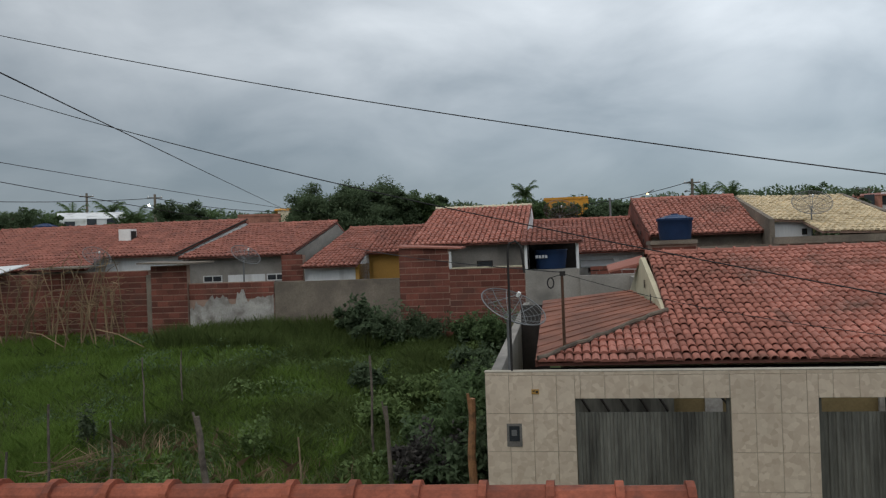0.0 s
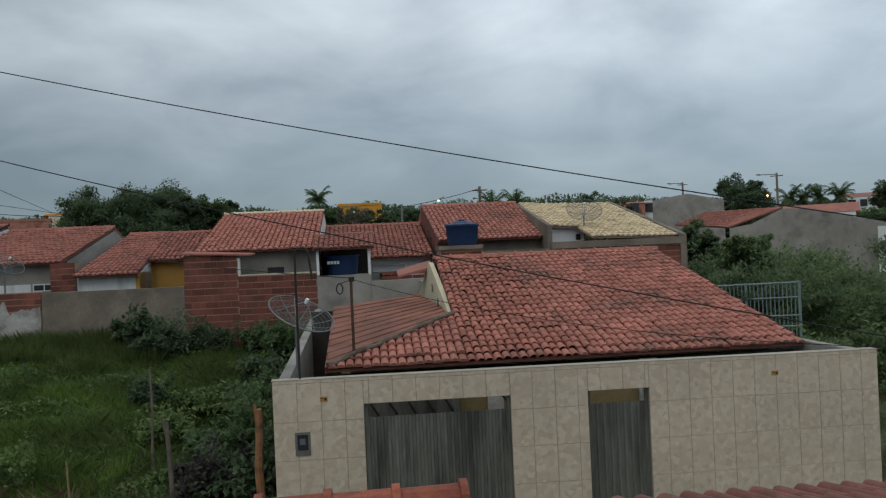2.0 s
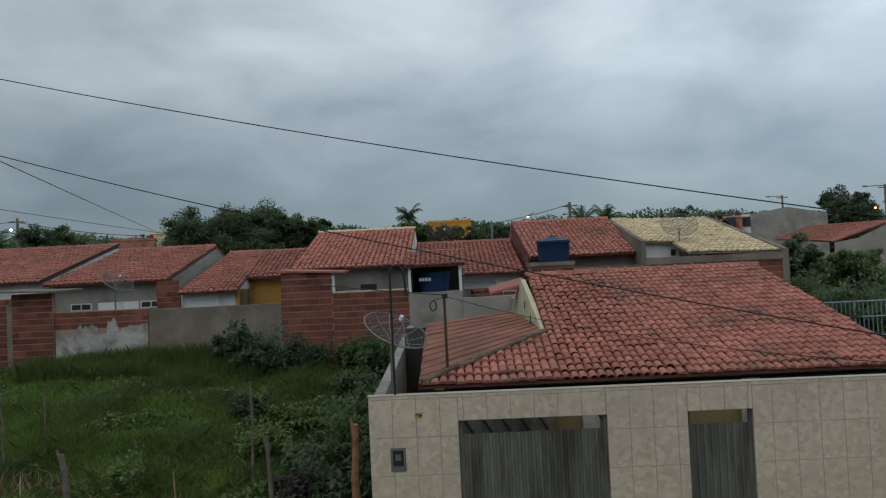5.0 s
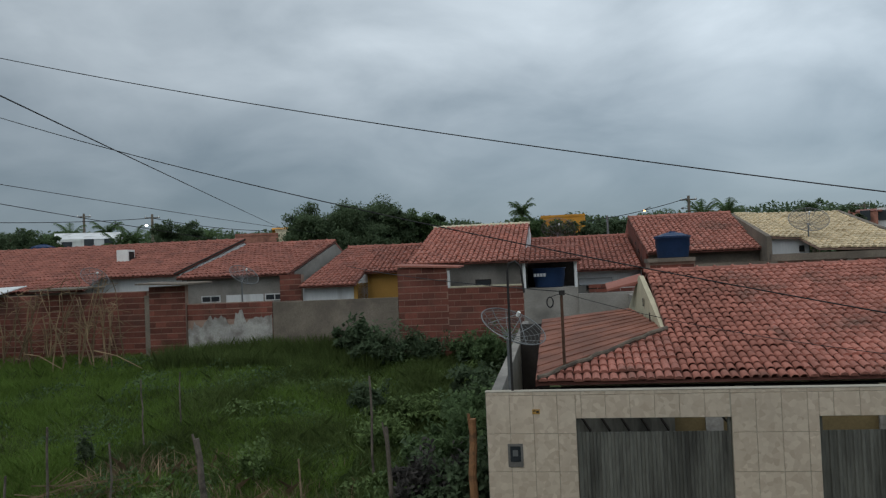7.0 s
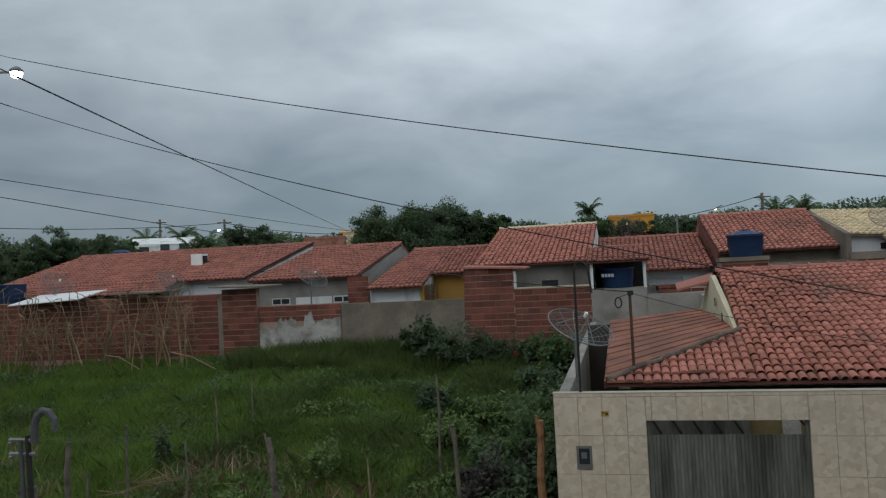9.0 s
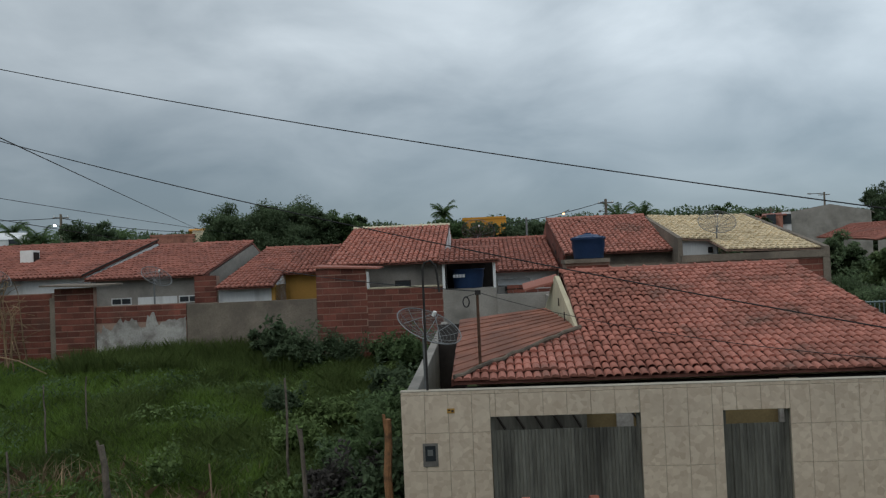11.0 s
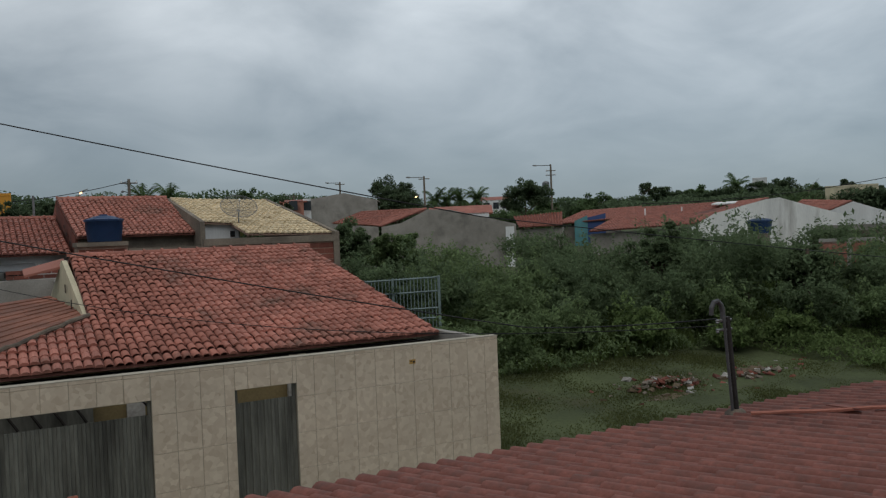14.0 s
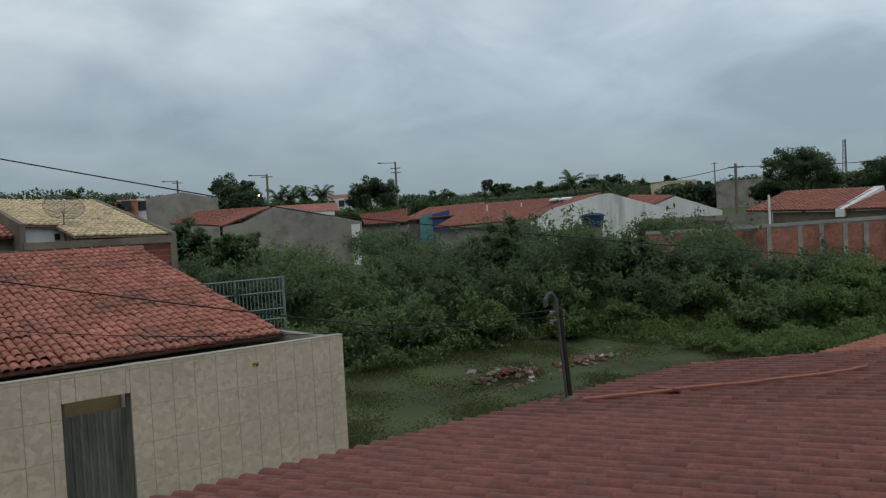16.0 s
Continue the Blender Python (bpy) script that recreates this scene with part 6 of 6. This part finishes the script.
shrub(-3.9, 8.2, 0.8, 0.45, LEAF_DARK, 213)
shrub(-2.4, 8.0, 0.7, 0.8, LEAF_LIGHT, 214)
shrub(-5.2, 3.8, 0.95, 0.3, LEAF_LIGHT, 215, "pale-leaved upright weed in the lot", 0.10, 12, 22)
shrub(-9.3, 4.4, 0.9, 0.22, LEAF_GREY, 217, "thin upright weed in the grass", 0.09, 8, 20)

# thicket on the farther lot
THICK = [
    (13.6, 13.2, 3.2, 1.5, 1), (15.6, 13.5, 3.0, 1.5, 1), (12.9, 16.6, 3.6, 1.4, 1), (17.5, 11.8, 2.3, 1.5, 0), (15.6, 9.6, 1.5, 1.5, 0), (13.4, 9.4, 1.4, 1.4, 0),
    (18.2, 9.3, 1.8, 1.3, 0), (20.2, 11.3, 2.3, 1.4, 1), (19.6, 14.2, 2.6, 1.6, 0), (22.3, 13.0, 2.8, 1.6, 1), (20.6, 8.4, 1.6, 1.1, 2), (22.7, 9.8, 2.6, 1.5, 1),
    (24.9, 11.2, 3.5, 1.7, 1), (24.3, 8.4, 2.0, 1.2, 0), (26.9, 9.4, 3.8, 1.8, 1), (28.4, 11.2, 3.8, 1.8, 1), (27.1, 6.6, 2.2, 1.5, 1), (29.9, 8.3, 3.6, 1.8, 1),
    (29.2, 5.4, 1.9, 1.3, 0), (31.9, 6.6, 3.2, 1.9, 1), (31.2, 3.6, 1.8, 1.4, 0), (33.9, 4.6, 2.1, 1.7, 1), (33.0, 1.6, 1.9, 1.5, 2), (35.9, 2.4, 1.7, 1.6, 0),
    (30.4, 1.0, 1.5, 1.3, 2), (28.6, 2.6, 1.3, 1.2, 0), (36.7, -1.2, 1.6, 1.7, 0), (34.3, -1.6, 1.4, 1.5, 2), (31.6, -1.6, 1.4, 1.3, 2), (38.4, 5.0, 1.9, 1.8, 1),
    (16.5, 17.5, 2.4, 1.7, 0), (19.5, 18.5, 2.4, 1.8, 0), (23.5, 17.0, 2.6, 1.8, 1), (27.5, 15.0, 3.2, 1.9, 1), (31.5, 11.8, 3.0, 1.9, 1), (35.5, 8.2, 2.6, 1.9, 1),
    (22.0, 22.0, 2.4, 2.2, 0), (27.5, 20.5, 2.6, 2.2, 1), (33.0, 17.0, 2.8, 2.2, 1), (38.5, 11.0, 2.2, 2.0, 0), (17.8, 23.5, 2.4, 2.2, 1), (24.0, 28.0, 2.6, 2.6, 0),
    (30.0, 27.0, 2.8, 2.6, 1), (36.5, 22.5, 2.8, 2.6, 1), (41.5, 15.5, 2.4, 2.2, 1), (39.5, -3.5, 1.4, 1.8, 0), (37.0, -5.0, 1.6, 1.6, 2), (33.5, -4.4, 1.3, 1.4, 2), (25.6, 6.4, 1.2, 0.9, 2), (23.3, 6.9, 1.1, 0.8, 2)]
for i, (s, v, hgt, r, m) in enumerate(THICK):
    far_off = math.hypot(s, v + 12) > 36
    shrub(s, v, hgt, r, (THICKET, THICKET_DARK, THICKET_LIGHT)[m], 300 + i, ("green shrub of the overgrown lot", "tall dark shrub of the overgrown lot", "bright green weed clump of the overgrown lot")[m], 0.2 if far_off else 0.15, 60, 70, "thicket")


far_tree(32.0, 38, 2.0, 3.4, THICKET_DARK, "small spreading tree behind the straw-roofed house", 401, clumps=110, leaf=0.15)
far_tree(35.2, 36, 1.2, 3.2, THICKET, "leafy shrub tree before the grey gable", 402, clumps=90, leaf=0.17)
far_tree(53.2, 33, 0.75, 2.6, THICKET_DARK, "tall broad-leaved shrub above the thicket", 403, clumps=70, leaf=0.17)
far_tree(62.4, 34, -0.25, 2.8, THICKET_DARK, "tall broad-leaved shrub above the thicket", 404, clumps=70, leaf=0.17)


def grass(name, label, area, count, hgt, material, seed, width=0.018, keep=None, lean=0.35):
    """Blades over a stretch of the plan (s0, s1, v0, v1)."""
    rng = np.random.default_rng(seed)
    s0, s1, v0, v1 = area
    s, v = rng.uniform(s0, s1, count), rng.uniform(v0, v1, count)
    dens = np.array([noise.noise((a * 0.55, b * 0.55, seed)) for a, b in zip(s, v)])
    ok = dens > rng.uniform(-0.75, 0.25, count)
    if keep is not None:
        ok &= np.array([keep(a, b) for a, b in zip(s, v)])
    s, v, dens = s[ok], v[ok], dens[ok]
    n = len(s)
    z = np.array([lie(a, b) for a, b in zip(s, v)]) - 0.02
    x, y = 0.594 + 0.9883 * s + 0.1527 * v, 12.19 - 0.1527 * s + 0.9883 * v
    h = hgt * rng.uniform(0.45, 1.25, n) * (0.8 + 0.6 * dens)
    th = rng.uniform(0, 2 * np.pi, n)
    t = np.stack([np.cos(th), np.sin(th), np.zeros(n)], -1) * (width * rng.uniform(0.6, 1.4, n))[:, None]
    b = np.stack([x, y, z], -1)
    th2 = rng.uniform(0, 2 * np.pi, n)
    bend = np.stack([np.cos(th2), np.sin(th2), np.zeros(n)], -1) * (h * rng.uniform(0.05, lean * 2, n))[:, None]
    m = b + bend * 0.3 + np.array([0, 0, 1]) * (h * 0.6)[:, None]
    top = b + bend + np.array([0, 0, 1]) * h[:, None]
    vv = np.stack([b - t, b + t, m + t * 0.7, top, m - t * 0.7], 1).reshape(-1, 3)
    me = bpy.data.meshes.new(name)
    me.vertices.add(n * 5)
    me.vertices.foreach_set("co", vv.astype(np.float32).ravel())
    me.loops.add(n * 5)
    me.loops.foreach_set("vertex_index", np.arange(n * 5, dtype=np.int32))
    me.polygons.add(n)
    me.polygons.foreach_set("loop_start", np.arange(0, n * 5, 5, dtype=np.int32))
    me.polygons.foreach_set("loop_total", np.full(n, 5, dtype=np.int32))
    me.materials.append(material)
    me.update(calc_edges=True)
    return tagged(new(name, me), label, "grass", kind="stuff")


clear = lambda s, v: not (-0.15 < s < 9.6 and -0.2 < v < 12.5)
grass("tall_grass", "tall bright green grass of the weedy lot", (-24, -3.5, 2, 13.7), 210000, 0.40, GRASS, 1, 0.009, None, 0.45)
grass("tall_tufts", "tall feathery grass growing against the lot walls", (-11.5, -4.4, 11.5, 13.9), 22000, 0.75, GRASS_B, 21, 0.010, None, 0.3)
grass("low_grass", "low green grass and weeds near the posts", (-22, 0, -2, 8), 80000, 0.28, GRASS_B, 2, 0.010, None, 0.6)
grass("weed_cover", "coarse dark weeds along the walls", (-9, -0.1, 4, 13.8), 40000, 0.45, GRASS_B, 3, 0.016, None, 0.6)
grass("turf", "short turf beside the tiled wall", (9.5, 27, -5, 9), 170000, 0.07, TURF, 4, 0.02, clear)
grass("lot_grass", "tall weeds of the overgrown lot", (11, 42, 8, 24), 40000, 0.6, GRASS_B, 5, 0.04, clear)


def weeds(name, label, area, count, hgt, leaf, material, seed, keep=None):
    """Low leafy ground cover in uneven drifts."""
    rng = np.random.default_rng(seed)
    s, v = rng.uniform(area[0], area[1], count), rng.uniform(area[2], area[3], count)
    drift = np.array([noise.noise((a * 0.7, b * 0.7, seed)) + 0.5 * noise.noise((a * 2.1, b * 2.1, seed)) for a, b in zip(s, v)])
    ok = drift > -0.35
    if keep is not None:
        ok &= np.array([keep(a, b) for a, b in zip(s, v)])
    s, v, drift = s[ok], v[ok], drift[ok]
    z = np.array([lie(a, b) for a, b in zip(s, v)]) + hgt * (0.35 + drift) * rng.uniform(0.2, 1, len(s)) ** 0.5 + 0.03
    x, y = 0.594 + 0.9883 * s + 0.1527 * v, 12.19 - 0.1527 * s + 0.9883 * v
    return tagged(leaf_cloud(name, np.stack([x, y, z], -1), leaf, material, None, seed), label, "weeds", kind="stuff")


weeds("leafy_weeds", "low leafy green weeds before the thicket", (24, 42, -9, 8), 90000, 0.8, 0.13, THICKET_LIGHT, 6)
weeds("dark_leafy_weeds", "low dark leafy weeds among the thicket", (11, 42, 7.5, 22), 70000, 0.9, 0.15, THICKET, 16, clear)
weeds("sprawling_weeds", "sprawling leafy weeds in the grassy lot", (-8, -0.3, 1, 13.2), 26000, 0.45, 0.10, LEAF_LIGHT, 26, lambda s, v: noise.noise((s * 0.5, v * 0.5, 31)) > -0.05)
weeds("matted_weeds", "matted dark weeds in the grassy lot", (-20, -0.3, -1, 13.2), 40000, 0.5, 0.10, LEAF, 27, lambda s, v: noise.noise((s * 0.35, v * 0.35, 41)) > 0.0)
grass("broad_weeds", "broad-leaved weeds of the lot", (-7, -0.2, 1, 12), 9000, 0.3, LEAF_LIGHT, 7, 0.05, None, 0.9)
grass("patchy_weeds", "patches of pale weeds in the grass", (-22, -2, 0, 13.5), 14000, 0.35, LEAF_LIGHT, 17, 0.03, lambda s, v: noise.noise((s * 0.5, v * 0.5, 9)) > 0.05, 0.8)
grass("dark_weeds", "clumps of dark weeds in the grass", (-22, -0.5, 0, 13.5), 20000, 0.45, GRASS_B, 18, 0.014, lambda s, v: noise.noise((s * 0.4, v * 0.4, 5)) > 0.15, 0.6)
grass("dry_grass", "dry straw among the grass", (-14, -3, -1, 5), 3500, 0.5, STRAW, 8, 0.012, None, 0.7)


# ---- dry stalks before the long brick wall ----
def dry_stalk(s, v, hgt, seed):
    rng = random.Random(seed)
    p = W(s, v, lie(s, v))
    g = thing("dry_stalk", p, "tall dry bare stalk before the brick wall", "stalk", "dry stalks")
    pts = [p]
    lean = rng.gauss(0, 0.22)
    for i in range(1, 6):
        pts.append(p + Vector((lean * i / 5 * hgt + rng.uniform(-0.04, 0.04), rng.uniform(-0.05, 0.05), hgt * i / 5)))
    part("stem", Kit().tube(pts, 0.026, 0.012, 5), STRAW, g)
    for i in range(rng.randint(3, 6)):
        a = pts[rng.randint(2, 5)]
        b = a + Vector((rng.uniform(-0.7, 0.7), rng.uniform(-0.3, 0.3), rng.uniform(-0.3, 0.6)))
        part("twig", Kit().tube([a, a.lerp(b, 0.5) + Vector((0, 0, 0.06)), b], 0.015, 0.008, 4), STRAW, g)
    k = Kit()
    for i in range(rng.randint(1, 4)):
        a = pts[rng.randint(1, 5)]
        d = Vector((rng.uniform(-0.35, 0.35), rng.uniform(-0.15, 0.15), rng.uniform(-0.4, 0.15)))
        w = Vector((0.011, 0.008, 0.012))
        k.face(a - w, a + w, a + d * 0.6 + w * 0.8, a + d, a + d * 0.6 - w * 0.8)
    part("dry_leaves", k, STRAW, g)
    return g


rng = random.Random(77)
for i in range(84):
    dry_stalk(-22.5 + 9.5 * (i / 84) ** 1.0 + rng.uniform(-0.3, 0.3), rng.uniform(11.8, 13.3), rng.uniform(1.5, 2.9), 500 + i)
for i, (s0, s1, z1) in enumerate(((-13.6, -11.6, 0.1), (-16, -14.6, 0.3))):
    p, q = W(s0, 11.8, lie(s0, 11.8) + 0.75), W(s1, 11.6, lie(s1, 11.6) + z1)
    solid("fallen_stalk", Kit().tube([p, p.lerp(q, 0.4) + Vector((0, 0, 0.12)), q], 0.025, 0.012, 5), STRAW, p, "dry stalk bent over into the grass", "stalk", "dry stalks")


# ---- fence posts and logs in the lot ----
def wooden_post(az, d, el_top, r, material, label, lean=0.0, seed=0, z0=None, fork=False):
    rng = random.Random(seed)
    t = far(az, d, el_top)
    base = Vector((t.x - lean, t.y, foot_at(t) - 0.2))
    g = thing("fence_post", base, label, "fence post", "fence posts")
    pts = [base.lerp(t, i / 6) + Vector((rng.uniform(-0.02, 0.02), rng.uniform(-0.02, 0.02), 0)) for i in range(7)]
    part("shaft", Kit().tube(pts, r, r * 0.75, 8), material, g)
    if fork:
        part("splinter", Kit().tube([pts[5], pts[6] + Vector((-0.06, 0, 0.08))], r * 0.6, r * 0.3, 6), material, g)
    return g


wooden_post(1.75, 12.6, -10.2, 0.075, LOG, "thick peeled reddish log post beside the tiled wall", 0.02, 1, fork=True)
wooden_post(-4.25, 14, -10.5, 0.045, WOOD, "grey forked fence post in the weeds", -0.08, 2, fork=True)
wooden_post(-17.1, 14.5, -10.3, 0.07, WOOD, "leaning split grey fence post", -0.28, 3, fork=True)
wooden_post(-10.3, 13.8, -12.2, 0.02, STRAWWOOD, "thin pale fence stake", 0.0, 4)
wooden_post(-22.4, 15.5, -10.0, 0.025, WOOD, "thin grey fence stake", 0.0, 5)
wooden_post(-26.0, 16, -8.6, 0.028, WOOD, "thin grey fence stake", 0.05, 6)
wooden_post(-28.4, 14, -11.2, 0.025, WOOD, "thin grey fence stake", 0.0, 7)
wooden_post(-31.6, 12, -11.6, 0.07, WOOD, "thick weathered fence post", -0.15, 8, fork=True)
wooden_post(-29.5, 13, -9.2, 0.05, WOOD, "leaning grey fence post", 0.12, 9)
wooden_post(-17.9, 21, -5.9, 0.022, WOOD, "thin grey stake in the tall grass", 0.03, 10)
wooden_post(-20.3, 20, -6.2, 0.022, WOOD, "thin grey stake in the tall grass", 0.0, 11)
wooden_post(-5.2, 17, -7.0, 0.03, WOOD, "thin grey stake in the weeds", 0.0, 12)
k = Kit()
rng = random.Random(12)
for i in range(26):
    a = W(-8.6 + rng.uniform(-0.9, 0.9), 2.6 + rng.uniform(-0.6, 0.6), 0.45 + rng.uniform(0, 0.25))
    b = a + Vector((rng.uniform(0.3, 1.2), rng.uniform(-0.2, 0.2), rng.uniform(-0.05, 0.35)))
    k.rod(a, b, 0.014, 0.006, 4)
tagged(solid("brushwood", k, STRAW, W(-8.6, 2.6, 0.3), "heap of dry cut brushwood in the grass", "brushwood"), kind="stuff")


# ---- barred screen at the back of the yard ----
def barred_screen():
    a, b = Vector((14.64, 22.57, 3.14)), Vector((16.63, 21.16, 3.21))
    z0 = min(foot_at(a), foot_at(b))
    g = thing("barred_screen", (a.x, a.y, z0), "blue-green painted barred metal screen", "screen")
    lo = lambda p, z: Vector((p.x, p.y, z))
    for i in range(22):
        p = a.lerp(b, i / 21)
        part("bar", Kit().rod(lo(p, z0), p, 0.018 if i not in (0, 8, 21) else 0.05, n=5), TEAL, g)
    for f in (0.02, 0.2, 0.42, 0.55, 0.75):
        dz = Vector((0, 0, (a.z - z0) * f))
        part("rail", Kit().rod(a - dz, b - dz, 0.03, n=5), TEAL, g)


barred_screen()

# ---- rubble on the bare patch ----
def rubble(s, v, n, spread, seed, label):
    rng = random.Random(seed)
    g = thing("rubble_heap", W(s, v, lie(s, v)), label, "rubble", "rubble heaps")
    for i in range(n):
        a, d = rng.uniform(0, 6.28), abs(rng.gauss(0, 0.5)) * spread
        q = (s + math.cos(a) * d * 1.5, v + math.sin(a) * d * 0.7)
        c = W(q[0], q[1], lie(*q) + max(0, 0.16 - d * 0.15))
        r = rng.choice((0.03, 0.05, 0.07, 0.11)) * rng.uniform(0.7, 1.2)
        k = Kit()
        pts = [Vector((rng.uniform(0.6, 1) * x, rng.uniform(0.6, 1) * y, rng.uniform(0.2, 0.5) * z)) * r for z in (-1, 1) for x, y in ((-1, -1), (1, -1), (1, 1), (-1, 1))]
        turn = Euler((rng.uniform(-0.5, 0.5), rng.uniform(-0.5, 0.5), rng.uniform(0, 3))).to_matrix()
        k.hull8([c + turn @ p for p in pts])
        part(("brick_bit", "stone", "paper_scrap")[i % 3], k, (BRICK, EARTH, PLASTER)[i % 3] if i % 3 != 2 or i % 9 == 2 else CONCRETE, g)


rubble(18.2, 4.9, 150, 2.0, 1, "heap of broken brick, stones and scraps")
rubble(20.9, 4.3, 120, 1.6, 2, "heap of broken brick, stones and scraps")
def bare_patch(s0, v0, rs, rv, seed):
    """Irregular trodden earth, a finger's width above the soil."""
    rng, n, k = random.Random(seed), 30, Kit()
    c = W(s0, v0, lie(s0, v0) + 0.03)
    ring = []
    for i in range(n):
        w = 2 * math.pi * i / n
        r = 0.75 + 0.45 * noise.noise((math.cos(w) * 1.6, math.sin(w) * 1.6, seed)) + rng.uniform(-0.12, 0.12)
        q = (s0 + math.cos(w) * rs * r, v0 + math.sin(w) * rv * r)
        ring.append(W(q[0], q[1], lie(*q) + 0.012))
    for i in range(n):
        k.face(c, ring[i], ring[(i + 1) % n])
    solid("bare_earth", k, EARTH, c, "trodden patch of bare earth in the turf", "bare earth", "earth patches", kind="structure")


for i, (s0, v0, rs, rv) in enumerate(((12.4, 0.8, 0.8, 0.3), (13.5, 0.75, 0.9, 0.45), (14.6, 0.7, 0.7, 0.3), (15.6, 1.2, 0.5, 0.25), (17.4, 3.8, 1.0, 0.5))):
    bare_patch(s0, v0, rs, rv, 20 + i)


# ---- cables ----
def cable(a, b, sag, r, label, n=40):
    a, b = Vector(a), Vector(b)
    pts = []
    for i in range(n + 1):
        f = i / n
        pts.append(a.lerp(b, f) - Vector((0, 0, 4 * sag * f * (1 - f))))
    return solid("cable", Kit().tube(pts, r, r, 5), CABLE, a, label, "cable", "overhead cables")


cable((-21.09, 33.97, 15.09), (14.66, 16.61, 5.0), 0.45, 0.016, "black overhead power cable across the sky")
cable((14.66, 16.61, 5.0), far(77.2, 40, -3.65), 0.1, 0.014, "black overhead power cable above the lot")
cable((-12.71, 20.35, 9.61), (7.86, 7.87, 3.28), 0.4, 0.009, "black service cable above the low roof")
cable((7.86, 7.87, 3.28), (7.47, 4.71, 3.62), 0.03, 0.007, "thin black service cable to the roof post")
cable((2.11, 14.18, 4.16), (7.47, 4.71, 3.55), 0.35, 0.005, "thin black service cable to the roof post")
cable((-8.39, 13.61, 8.48), (-13.16, 68.72, 8.78), 0.02, 0.016, "black overhead cable to the far poles")
cable((-15.94, 25.41, 8.40), (-7.5, 60.0, 7.57), 0.09, 0.013, "black overhead cable to the far poles")
cable((-15.95, 25.40, 7.815), (-7.91, 44.27, 6.09), 0.086, 0.014, "thick black overhead cable above the roofs")
cable((-7.91, 44.27, 6.09), (2.11, 14.18, 4.18), 0.3, 0.01, "grey service cable to the yard mast")
cable(far(17.3, 75, 4.2), far(10.5, 70, 3.0), 0.2, 0.03, "far black cable to the pole")
cable(far(68.8, 80, 2.7), far(52.0, 75, 1.5), 0.6, 0.03, "far black cable to the pole")
cable(far(68.8, 80, 2.7), far(85.0, 80, 2.6), 0.4, 0.03, "far black cable to the pole")
cable(far(-19.2, 85, 4.3), far(-38.0, 70, 4.6), 0.5, 0.03, "far black cable to the pole")
cable(far(-19.2, 85, 4.3), far(-10.0, 90, 3.2), 0.4, 0.03, "far black cable to the pole")
for start, z in (((-21.09, 33.97, 15.09), 11.95), ((-12.71, 20.35, 9.61), 11.0), ((-8.39, 13.61, 8.48), 12.4), ((-15.94, 25.41, 8.40), 8.4), ((-15.95, 25.40, 7.815), 7.95)):
    cable(far(-38.5, 25.85, z=z), start, 0.02, 0.013, "black overhead cable tied to the lamp pole", 8)
